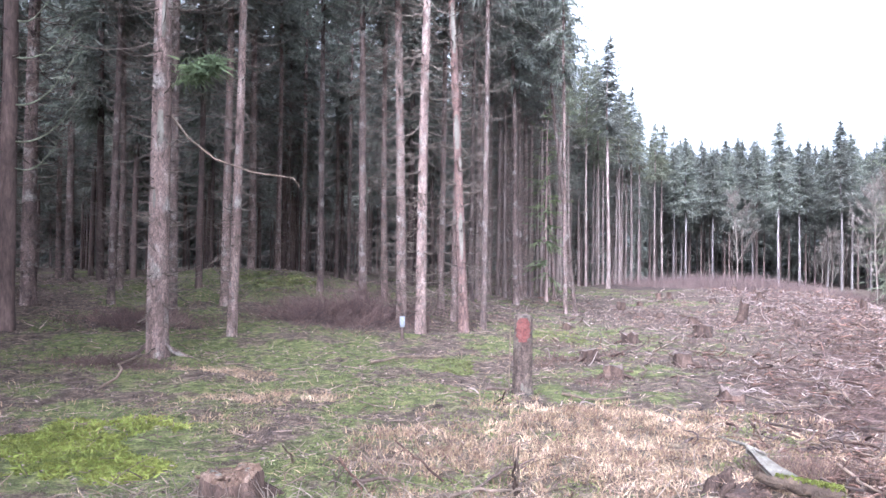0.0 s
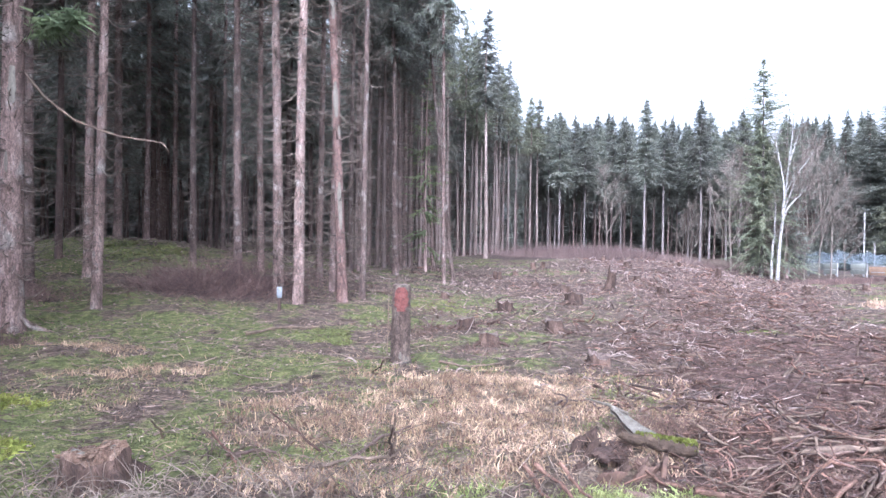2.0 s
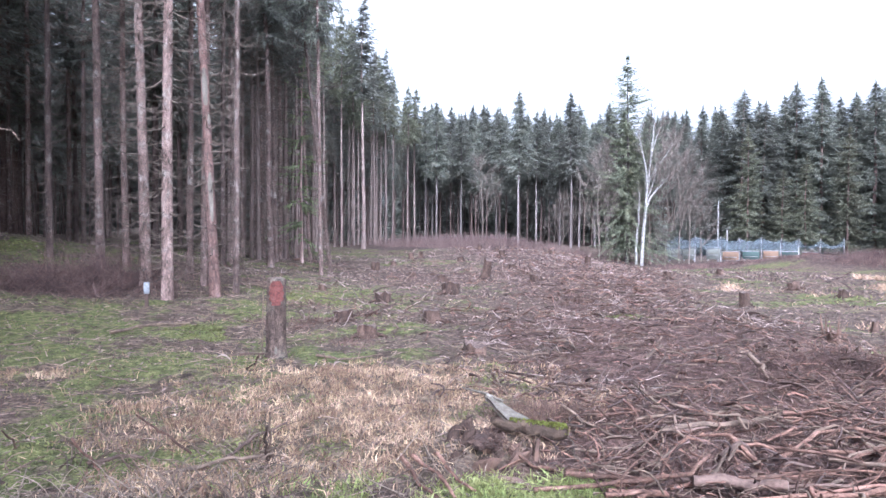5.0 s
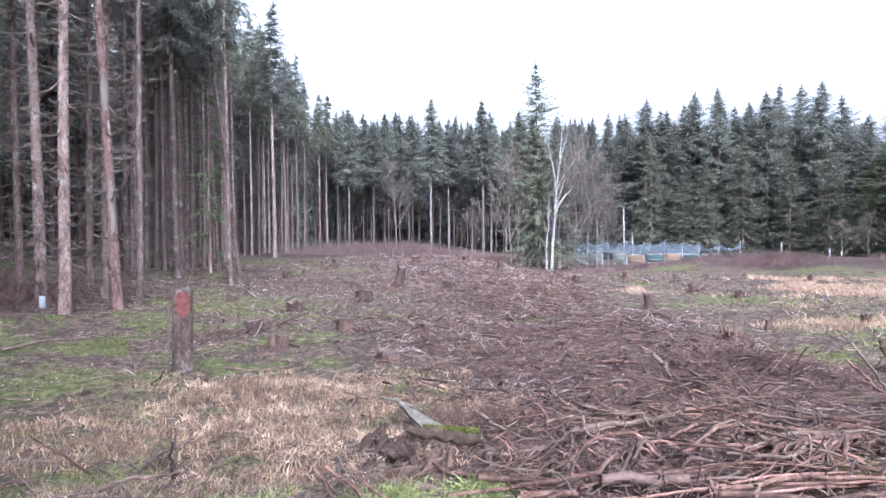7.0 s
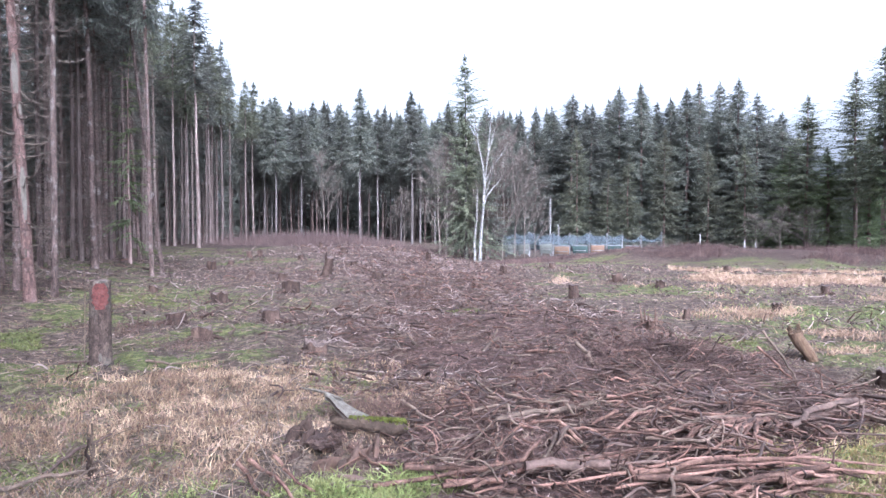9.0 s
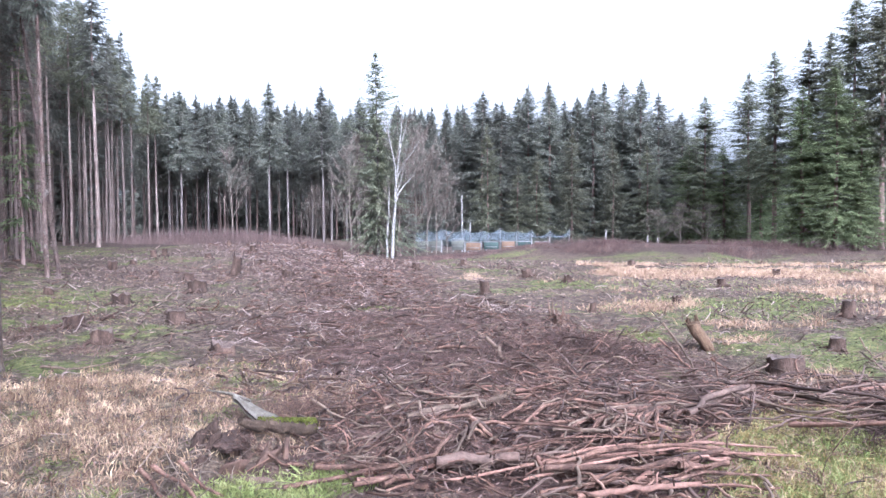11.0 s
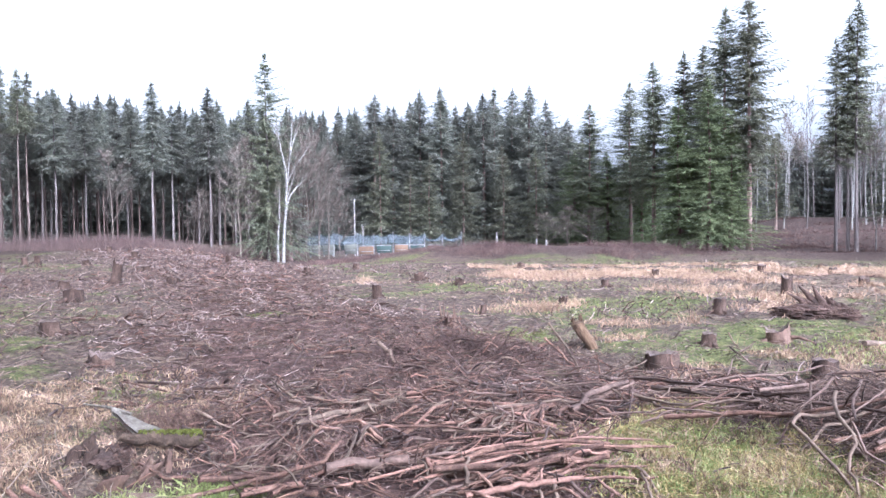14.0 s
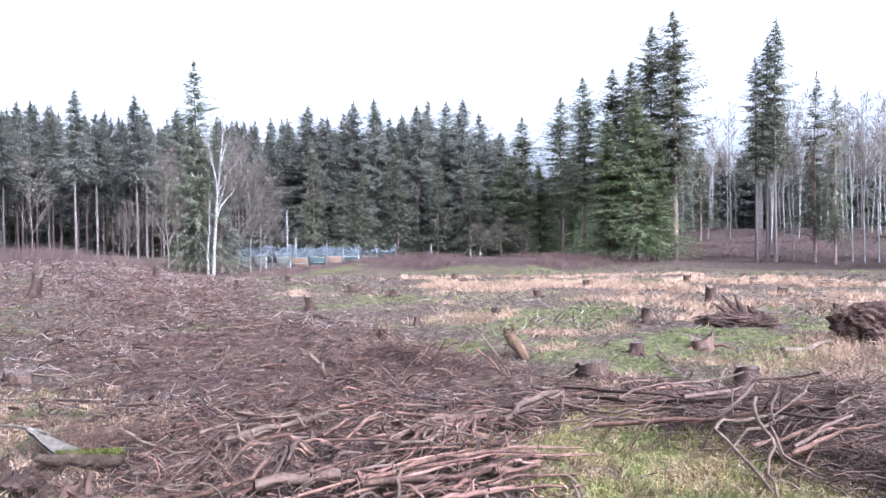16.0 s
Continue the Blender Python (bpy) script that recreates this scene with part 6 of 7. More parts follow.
# more loose branches of the brash, each its own
loose = np.random.default_rng(44)
count = 0
while count < 64:
    az, d = loose.uniform(24, 84), 4.7 + 4 * loose.random() ** 1.2
    x, y = polar(az, d)
    mo, st, sl, gr = covers(np.array([x]), np.array([y]))
    if sl[0] < 0.55 or (gr[0] > 0.4 and loose.random() < 0.8):
        continue
    count += 1
    a, ln = (radians(-35) if loose.random() < 0.12 else loose.uniform(0, 6.28)) + loose.normal(0, 0.45), loose.uniform(0.22, 0.75) ** 1.3
    k = "rrrggdf"[loose.integers(0, 7)]
    e, h = (x + math.cos(a) * ln, y + math.sin(a) * ln), loose.uniform(0, 0.06)
    off = loose.normal(0, 0.14) * ln
    mid = ((x + e[0]) / 2 - math.sin(a) * off, (y + e[1]) / 2 + math.cos(a) * off, h + loose.uniform(0, 0.05))
    limb("branch", LOOK[k][1], [(x, y, h), mid, (*e, loose.uniform(0, 0.1))], loose.uniform(0.010, 0.026), 0.009, LOOK[k][0], 500 + count, int(loose.integers(0, 2)), 6)


# crooked branches heaped up in front of the bundle, and those arching over the heap
for i in range(58):
    az, d = pile.uniform(40, 61), 4.75 + 2.9 * pile.random() ** 1.2
    x, y = polar(az, d)
    if cover(GREEN, np.array([x]), np.array([y]))[0] > 0.55:
        continue
    a = (radians(62) if i % 2 else radians(-25)) + pile.normal(0, 0.55)
    ln, off = pile.uniform(0.22, 0.62), pile.normal(0, 0.13)
    k = "rrrggdrf"[pile.integers(0, 8)]
    h = pile.uniform(0.02, 0.12)
    dx, dy = math.cos(a) * ln / 2, math.sin(a) * ln / 2
    limb("branch", LOOK[k][1], [(x - dx, y - dy, h * pile.uniform(0.2, 1)), (x - math.sin(a) * off * ln, y + math.cos(a) * off * ln, h + 0.04), (x + dx, y + dy, h * pile.uniform(0.2, 1))], pile.uniform(0.012, 0.024), pile.uniform(0.008, 0.014), LOOK[k][0], 1000 + i, int(pile.integers(0, 2)), 6, crook=0.03)
# a fan of pale roots spreading from one torn end
for i in range(18):
    f = i / 17 + pile.normal(0, 0.02)
    ex, ey = 4.0 + 0.65 * f + pile.normal(0, 0.05), 3.9 - 0.6 * f + pile.normal(0, 0.05)
    sx, sy = 5.4 + pile.normal(0, 0.04), 3.9 + pile.normal(0, 0.04)
    w = pile.uniform(0.55, 1.0)
    ex, ey = sx + (ex - sx) * w, sy + (ey - sy) * w
    off = pile.normal(0.05, 0.05)
    limb("torn_root", "pale reddish root torn out and lying in a fan", [(sx, sy, 0.14), (sx + (ex - sx) * 0.4, sy + (ey - sy) * 0.4 + off, 0.13), (sx + (ex - sx) * 0.75, sy + (ey - sy) * 0.75 + off, 0.09), (ex, ey, 0.04)], pile.uniform(0.016, 0.026), pile.uniform(0.008, 0.012), LOOK["rrgr"[i % 4]][0], 1400 + i, 0, 7, "torn roots in a fan", crook=0.012)
AB = "bent dead branch arching over the heap"
for i in range(14):
    f = pile.random()
    x, y = 6.35 + pile.normal(0, 0.35), 2.3 - 1.7 * f + pile.normal(0, 0.12)
    a = radians(pile.uniform(150, 250))
    ln = pile.uniform(0.45, 1.15)
    h = pile.uniform(0.12, 0.32)
    k = "dgddrd"[pile.integers(0, 6)]
    dx, dy, off = math.cos(a) * ln, math.sin(a) * ln, pile.normal(0, 0.15) * ln
    limb("branch", AB, [(x - dx * 0.4, y - dy * 0.4, h * 0.5), (x, y, h), (x + dx * 0.35 - math.sin(a) * off, y + dy * 0.35 + math.cos(a) * off, h * 0.9), (x + dx * 0.75 - math.sin(a) * off, y + dy * 0.75 + math.cos(a) * off, h * 0.35), (x + dx, y + dy, 0.0)],
         pile.uniform(0.009, 0.018), pile.uniform(0.006, 0.010), LOOK[k][0], 1200 + i, int(pile.integers(0, 3)), 6, "branches over the heap", crook=0.012)
WB = "brown branch lying along the row of brash"
for i in range(32):
    az = pile.uniform(57, 84)
    x, y = polar(az, 7.4 - 0.02 * (az - 57) + pile.normal(0, 0.5))
    a = radians(-az) + pile.normal(0, 0.35)
    ln, off = pile.uniform(0.4, 1.3), pile.normal(0, 0.08)
    k = "dgddrg"[pile.integers(0, 6)]
    h = pile.uniform(0.02, 0.2)
    dx, dy = math.cos(a) * ln / 2, math.sin(a) * ln / 2
    limb("branch", WB, [(x - dx, y - dy, h * pile.uniform(0.2, 1)), (x - math.sin(a) * off * ln, y + math.cos(a) * off * ln, h + 0.03), (x + dx, y + dy, h * pile.uniform(0.2, 1))], pile.uniform(0.009, 0.018), pile.uniform(0.006, 0.010), LOOK[k][0], 1300 + i, int(pile.integers(0, 3)), 6, "branches in the row of brash", crook=0.02)


# branches left lying on the cut ground by the forest edge
left = np.random.default_rng(46)
for i in range(32):
    az, d = left.uniform(4, 34), 9.5 + 24 * left.random() ** 1.3
    x, y = polar(az, d)
    a, ln = left.uniform(0, 6.28), left.uniform(0.3, 0.95)
    k = "ggdr"[left.integers(0, 4)]
    off = left.normal(0, 0.12) * ln
    ex, ey = x + math.cos(a) * ln, y + math.sin(a) * ln
    limb("fallen_branch", {"g": "weathered grey branch lying on the mossy ground", "d": "dark branch lying on the mossy ground", "r": "brown branch lying on the mossy ground"}[k],
         [(x, y, left.uniform(0, 0.05)), ((x + ex) / 2 - math.sin(a) * off, (y + ey) / 2 + math.cos(a) * off, left.uniform(0.02, 0.1)), (ex, ey, left.uniform(0, 0.16))],
         left.uniform(0.016, 0.034) * (0.7 + d / 40), 0.012, LOOK[k][0], 900 + i, int(left.integers(0, 3)), 6, "branches on the cut ground")


def mossy_log():
    a, b = np.array((2.36, 5.03, gz(2.36, 5.03) + 0.17)), np.array((2.98, 5.12, gz(2.98, 5.12) + 0.15))
    ob = thing("mossy_log", "short broken log with bright moss along its top", "log", "", pose(*a))
    rnd = np.random.default_rng(77)
    s = np.linspace(0, 1, 9)[:, None]
    p = (b - a) * s + rnd.normal(0, 0.006, (9, 3))
    c = Buf()
    tube(c, p, np.array((0.026, 0.034, 0.04, 0.044, 0.048, 0.052, 0.055, 0.054, 0.045)), 12, wobble=1 + rnd.normal(0, 0.09, (9, 12)))
    part("bark", c, M_LOG, ob, soft=True)
    n = 700
    t = 1 - 0.75 * rnd.random(n) ** 1.4
    q = rnd.normal(0, 0.55, n)
    side = np.cross(b - a, (0, 0, 1))
    side /= np.linalg.norm(side)
    c = Buf()
    blades(c, (b - a) * t[:, None] + side * (np.sin(q) * (0.03 + 0.022 * t))[:, None] + np.array((0, 0, 1)) * (np.cos(q) * (0.03 + 0.022 * t))[:, None], np.stack([rnd.normal(0, .6, n), rnd.normal(0, .6, n), np.ones(n)], 1), rnd.uniform(0.012, 0.03, n), np.full(n, 0.014), rnd.normal(0, 0.3, (n, 3)))
    part("moss", c, M_BRIGHTMOSS, ob, "bright green moss", kind="stuff")


def shard():
    """A splintered slab of pale wood."""
    a = np.array((2.74, 5.95, gz(2.74, 5.95) + 0.26))
    ob = thing("split_wood_shard", "pale grey splintered slab of wood", "wood", "", pose(*a))
    rnd = np.random.default_rng(78)
    ux, uy = np.array((0.05, -0.55, -0.1)), np.array((0.11, 0.04, 0.03))
    v = []
    for f, w in ((0, 0.06), (0.15, 0.25), (0.4, 0.55), (0.7, 0.8), (1.0, 1.0)):
        for s in np.linspace(-1, 1, 5):
            c = ux * f + uy * s * w * 0.6 + np.array((0, 0, 0.02 * (1 - s * s))) + rnd.normal(0, 0.006, 3)
            v.append(c)
    v = np.array(v)
    b = Buf()
    i, j = np.meshgrid(np.arange(4), np.arange(4), indexing="ij")
    q = np.stack([i * 5 + j, i * 5 + j + 1, (i + 1) * 5 + j + 1, (i + 1) * 5 + j], -1).reshape(-1, 4)
    rim = [0, 1, 2, 3, 4, 9, 14, 19, 24, 23, 22, 21, 20, 15, 10, 5]
    b.add(np.vstack([v, v - (0, 0, 0.03)]), np.concatenate([q, q[:, ::-1] + 25, np.array([(rim[k], rim[(k + 1) % 16], rim[(k + 1) % 16] + 25, rim[k] + 25) for k in range(16)])]))
    part("slab", b, M_PALE, ob)
    b = Buf()
    tube(b, [(-0.1, 0.28, 0.03), (0, 0.05, 0.02), (0.05, -0.2, 0.0)], [0.006, 0.014, 0.012], 5)
    part("splinter", b, M_PALE, ob)


def root_plate(x, y, turn, w, h, seed, label, spikes=26):
    """Earth and roots of an overthrown tree: an uneven slab of soil with roots sticking out."""
    rnd = np.random.default_rng(seed)
    ob = thing("root_plate", label, "roots", "torn-up root plates", pose(x, y, gz(x, y), 0, 0, turn))
    bm = bmesh.new()
    bmesh.ops.create_icosphere(bm, subdivisions=5, radius=1)
    off = Vector((seed, 2 * seed, 0))
    for v in bm.verts:
        k = 1 + 0.26 * noise.noise(v.co * 1.9 + off) + 0.16 * noise.noise(v.co * 5 + off) + 0.1 * noise.noise(v.co * 12) + 0.06 * noise.noise(v.co * 30)
        v.co = Vector((v.co.x * w * 0.5 * k, v.co.y * w * 0.26 * k, max(-0.1, (v.co.z * 0.62 + 0.3) * h * (0.5 + 0.5 * k))))
    me = bpy.data.meshes.new("soil")
    bm.to_mesh(me)
    bm.free()
    me.materials.append(M_SOIL)
    soil = new("soil", me)
    soil.parent = ob
    for i in range(spikes):
        a = rnd.uniform(0, 6.28)
        p = np.array((math.cos(a) * w * 0.4 * rnd.uniform(0.2, 1), rnd.uniform(-0.16, 0.02) * w, h * rnd.uniform(0.15, 0.7)))
        o = np.array((rnd.normal(0, 0.7), rnd.normal(-0.4, 0.4), rnd.uniform(-0.3, 0.8)))
        o *= w * rnd.uniform(0.08, 0.22) / np.linalg.norm(o)
        b = Buf()
        tube(b, [p, p + o * 0.4 + rnd.normal(0, 0.03, 3), p + o * 0.75 + rnd.normal(0, 0.05, 3), p + o * 1.15], [w * 0.016, w * 0.012, w * 0.008, w * 0.004], 5)
        part("root", b, M_STICKDARK, ob, soft=True)
    n = int(420 * w)
    a = rnd.uniform(0, 6.283, n)
    b = Buf()
    sticks(b, np.stack([np.cos(a) * w * 0.46 * rnd.random(n) ** 0.5, rnd.normal(-0.12 * w, 0.08 * w, n), h * rnd.uniform(0.0, 0.85, n)], 1), np.stack([np.cos(a), rnd.normal(-0.5, 0.8, n), rnd.normal(0.0, 0.8, n)], 1) + rnd.normal(0, 0.5, (n, 3)), w * (0.04 + 0.16 * rnd.random(n) ** 2), rnd.uniform(0.003, 0.006, n), rnd.normal(0, 0.3, (n, 3)), 3, 3)
    part("root_fringe", b, M_RUST, ob, "fine broken roots", kind="stuff")
    return ob


def spiked_roots():
    """A long low bank of torn roots whose stubs stand up like a comb."""
    x, y = polar(72.6, 14.5)
    ob = root_plate(x, y, -72, 1.3, 0.24, 3, "low torn-up roots, dark and spiky, among dry grass", 8)
    rnd = np.random.default_rng(33)
    for i in range(13):
        u = -0.1 + 0.62 * i / 12 + rnd.normal(0, 0.03)
        h = (0.52 if i in (1, 3) else 0.42 - 0.012 * i) * rnd.uniform(0.8, 1.1)
        lean = -0.2 * rnd.uniform(0.4, 1.3) * (1.4 if i < 4 else 0.6)
        b = Buf()
        tube(b, [(u + 0.05, 0.0, -0.05), (u + 0.03, -0.02, h * 0.4), (u + lean * 0.5, rnd.normal(0, 0.04), h * 0.75), (u + lean, rnd.normal(0, 0.05), h)], [0.12, 0.085, 0.04, 0.01], 7)
        part("root_stub", b, M_SOIL, ob, soft=True)


def split_block():
    x, y = polar(57.8, 10.8)
    ob = thing("split_stump_block", "tilted block of split orange-brown stump wood", "wood", "", pose(x, y, gz(x, y) + 0.02, 0, 0, -57) @ pose(0, 0, 0, 6, -28, 0))
    rnd = np.random.default_rng(79)
    b = Buf()
    k, sides = 11, 16
    f = np.linspace(0, 1, k)
    ang = np.arange(sides) * 2 * np.pi / sides
    flat = 1 / np.maximum(np.abs(np.cos(ang)) ** 5 + np.abs(np.sin(ang) * 1.55) ** 5, 0.05) ** 0.2
    wob = flat[None] * (1 + rnd.normal(0, 0.05, (k, sides))) * (1 - 0.35 * np.clip(f[:, None] * 3 - 2.2, 0, 1) * (np.cos(ang)[None] > 0.2))
    tube(b, np.stack([0.015 * np.sin(6 * f), np.zeros(k), -0.1 + 0.47 * f], 1), np.linspace(0.1, 0.12, k), sides, wobble=wob)
    part("block", b, M_SPLIT, ob)
    for a, h in ((0.4, 0.42), (2.6, 0.43), (3.6, 0.4)):
        b = Buf()
        chunk(b, (0.05, 0.025, 0.12), rnd, (0.06 * math.cos(a), 0.05 * math.sin(a), h - 0.06))
        part("splinter", b, M_SPLIT, ob)


M_SPLIT = mat("split_tan_wood", [(0.03, 0.0175, 0.0112), (0.1, 0.06, 0.036), (0.175, 0.112, 0.07)], 5.0, 45, 0.9, 0.9, (4, 4, 0.5))
mossy_log()
shard()
split_block()
spiked_roots()
x, y = polar(80.9, 13.2)
root_plate(x, y, -80, 1.15, 0.66, 4, "upturned root plate of reddish-brown earth and roots", 12)
root_plate(2.35, 5.12, 60, 0.5, 0.05, 6, "broken stump base of dark rotten wood and roots", 9)
x, y = polar(70.3, 12.0)
stump(x, y, 0.17, 0.13, 305, "low broken stump, reddish and half rotten, in the grass", (6, 4), 0.12, bark=M_BLOCK)
for i, (x, y, w, h) in enumerate(((2.2, 5.12, 0.09, 0.12), (2.3, 5.0, 0.11, 0.1), (2.14, 5.22, 0.08, 0.13), (2.38, 4.93, 0.08, 0.1), (2.5, 4.95, 0.09, 0.09), (2.27, 5.25, 0.1, 0.12), (2.07, 5.0, 0.08, 0.08))):
    ob = thing("bark_plate", "jagged dark plate of stump bark standing on edge", "wood", "plates of stump bark", pose(x, y, gz(x, y) - 0.02, 0, 0, loose.uniform(-50, 30)) @ pose(0, 0, 0, loose.uniform(-35, 10), loose.uniform(-25, 25), 0))
    b = Buf()
    chunk(b, (w, 0.03, h), loose, (0, 0, h * 0.4))
    part("plate", b, (M_STUMPBARK, M_BLOCK, M_STUMPBARK)[i % 3], ob)
for x, y, a in ((2.45, 4.86, 20), (2.2, 4.85, -30), (2.62, 4.9, 70)):
    ob = thing("bark_chunk", "broken orange-brown chunk of stump wood", "wood", "chunks of stump wood", pose(x, y, gz(x, y) - 0.02, 15, 20, a))
    b = Buf()
    chunk(b, (0.12, 0.035, 0.17), loose, (0, 0, 0.03))
    part("chunk", b, M_BLOCK, ob)


# ---- the netting fence and what stands behind it ----
def fence():
    spots = [(36.5, 63.5), (37.4, 62), (38.3, 62.5), (39.4, 63), (41.1, 64), (42.3, 64.5), (43.7, 65), (44.9, 65.5), (46.0, 66), (47.3, 66.5), (48.7, 67)]
    ob = thing("net_fence", "sagging pale blue netting fence on wooden posts", "fence")
    P = []
    for az, d in spots:
        x, y = polar(az, d)
        P.append((x, y, gz(x, y)))
    rnd = np.random.default_rng(66)
    top = [1.55, 1.95, 1.95, 1.95, 1.9, 1.85, 1.85, 1.8, 1.8, 1.8, 1.85]
    for (x, y, z), h in zip(P, top):
        b = Buf()
        tube(b, [(x, y, z - 0.2), (x, y, z + h * 0.5), (x + rnd.normal(0, 0.02), y, z + h + 0.08)], [0.045, 0.042, 0.04], 7)
        part("post", b, M_POST, ob, soft=True)
    for i in range(len(P) - 1):
        a, c = np.array(P[i]), np.array(P[i + 1])
        out = np.cross(c - a, (0, 0, 1))
        out /= np.linalg.norm(out)
        b = Buf()
        cols, rows = 13, 7
        low = 0.15 if i < 8 else 0.75
        v = []
        for r in range(rows):
            for k in range(cols):
                s = k / (cols - 1)
                h = (1 - s) * top[i] + s * top[i + 1] - (0.22 if i < 8 else 0.5) * 4 * s * (1 - s) * (r / (rows - 1)) + rnd.normal(0, 0.025)
                f = r / (rows - 1)
                v.append(a + (c - a) * s + np.array((0, 0, low + (h - low) * f)) + out * (0.05 + 0.07 * math.sin(s * 9 + i + 3 * f) + rnd.normal(0, 0.02)))
        r, k = np.meshgrid(np.arange(rows - 1), np.arange(cols - 1), indexing="ij")
        b.add(v, np.stack([r * cols + k, r * cols + k + 1, (r + 1) * cols + k + 1, (r + 1) * cols + k], -1).reshape(-1, 4))
        b.m = [np.where(np.repeat(np.arange(rows - 1), cols - 1) >= 3, 0, 1)]
        part("net_panel", b, [M_NET, M_NETOPEN], ob, "pale blue net", soft=True)


def crate(az, d, w, h, material, word, lift=0.1):
    x, y = polar(az, d)
    ob = thing("crate", f"{word} painted box behind the netting", "box", "boxes behind the netting", pose(x, y, gz(x, y) + lift, 0, 0, -az - 3))
    b = Buf()
    box(b, (0, 0, h / 2), (w, 0.5, h), bevel=0.015)
    part("body", b, material, ob)
    b = Buf()
    box(b, (0, 0, h + 0.03), (w + 0.06, 0.56, 0.06), bevel=0.012)
    part("lid", b, M_POST, ob, "flat pale lid")
    b = Buf()
    box(b, (0, -0.26, h * 0.35), (w * 0.8, 0.03, 0.05))
    part("ledge", b, M_POST, ob)
    for sx in (-0.38, 0.38):
        b = Buf()
        box(b, (sx * w, 0, -0.09), (0.1, 0.42, 0.26))
        part("foot", b, M_POST, ob)


fence()
for az, w, h, k, word in ((38.0, 0.9, 0.85, M_CREAM, "cream"), (39.0, 0.95, 0.95, M_CREAM, "cream"), (40.6, 1.0, 0.9, M_CREAM, "cream"), (41.75, 1.2, 0.65, M_ORANGE, "orange"), (43.05, 1.25, 0.6, M_GREENBOX, "dark green"), (44.3, 1.1, 0.65, M_ORANGE, "orange"), (45.5, 1.2, 0.6, M_GREENBOX, "dark green"), (46.7, 1.1, 0.6, M_STICKRED, "reddish-brown")):
    crate(az, 66.2 if az < 43 else 67.6, w, h, k, word, 0.2)
for az, d, h in ((51.3, 68, 1.7), (54.2, 66, 1.1), (54.9, 66, 0.95), (40.9, 69, 5.0), (41.5, 70, 2.6), (49.6, 67, 0.9), (52.6, 66, 0.7)):
    x, y = polar(az, d)
    ob = thing("wooden_post", "pale weathered post standing in the brush", "post", "posts in the brush", pose(x, y, gz(x, y)))
    b = Buf()
    tube(b, [(0, 0, -0.2), (0.01, 0, h * 0.5), (0, 0, h)], [0.07, 0.065, 0.055], 8)
    part("post", b, M_POST, ob, soft=True)


# ---- low growth and litter, uncountable ----
def jitter(n, s):
    return rng.normal(0, s, (n, 3))


def grow_blades(name, label, category, material, x, y, h0, h1, w, spread, curl, sink=0.01):
    n = len(x)
    b = Buf()
    p = np.stack([x, y, height(x, y) - sink], 1)
    way = np.stack([rng.normal(0, spread, n), rng.normal(0, spread, n), np.ones(n)], 1)
    blades(b, p, way, rng.uniform(h0, h1, n), np.full(n, 1.0) * w * rng.uniform(0.7, 1.4, n), np.stack([rng.normal(0, curl, n), rng.normal(0, curl, n), rng.uniform(0, 6.28, n)], 1))
    ob = part(name, b, material, kind="stuff", label=label)
    return tagged(ob, category=category)


def chosen(which, n, az0, az1, d0, d1, power=2.0, floor=0.45, soft=0.35):
    x, y, d = scatter(n, az0, az1, d0, d1, power)
    c = covers(x, y)[which]
    ok = c > floor + soft * rng.uniform(-1, 1, n)
    return x[ok], y[ok], d[ok]


def clumped(x, y, per, s):
    k = np.repeat(np.arange(len(x)), per)
    return x[k] + rng.normal(0, s, len(k)), y[k] + rng.normal(0, s, len(k))


# straw
x, y, d = chosen(1, 24000, -30, 92, 4.2, 13, 1.4)
ok = rough_field(x, y, 0.7, 45) + 0.7 * rough_field(x, y, 0.25, 46) > -0.55
x, y = clumped(x[ok], y[ok], 10, 0.03)
grow_blades("dry_grass", "pale straw-coloured dry grass in patches", "grass", M_STRAW, x, y, 0.03, 0.13, 0.0075, 0.42, 0.45)
x, y, d = chosen(1, 32000, 35, 92, 9, 40, 1.3, 0.4)
ok = rough_field(x, y, 2.2, 41) + 0.8 * rough_field(x, y, 0.9, 42) > 0.33
x, y = x[ok], y[ok]
x, y = clumped(x, y, 6, 0.13)
grow_blades("dry_grass", "pale dry grass on the far side of the clearing", "grass", M_STRAWFAR, x, y, 0.07, 0.24, 0.0008 * np.hypot(x, y), 0.6, 0.45)
# tussocks of the same grass, and low heather between them
x, y, d = chosen(1, 1300, 40, 92, 11, 45, 1.5, 0.35)
ok = rough_field(x, y, 2.2, 41) + 0.9 * rough_field(x, y, 0.8, 43) > 0.15
x, y = x[ok], y[ok]
x, y = clumped(x, y, 70, 0.11)
grow_blades("grass_tussocks", "pale tussocks of dry grass on the clearing", "grass", M_STRAWFAR, x, y, 0.12, 0.34, 0.0007 * np.hypot(x, y), 0.5, 0.5)
# green sprouts in the gaps of the straw
x, y, d = chosen(1, 30000, -30, 60, 4.2, 10, 1.4)
ok = rough_field(x, y, 0.7, 45) + 0.7 * rough_field(x, y, 0.25, 46) < -0.35
x, y = clumped(x[ok], y[ok], 3, 0.03)
grow_blades("straw_sprouts", "dull green moss and sprouts between the dry grass", "moss", M_MOSS, x, y, 0.02, 0.07, 0.01, 0.9, 0.4)
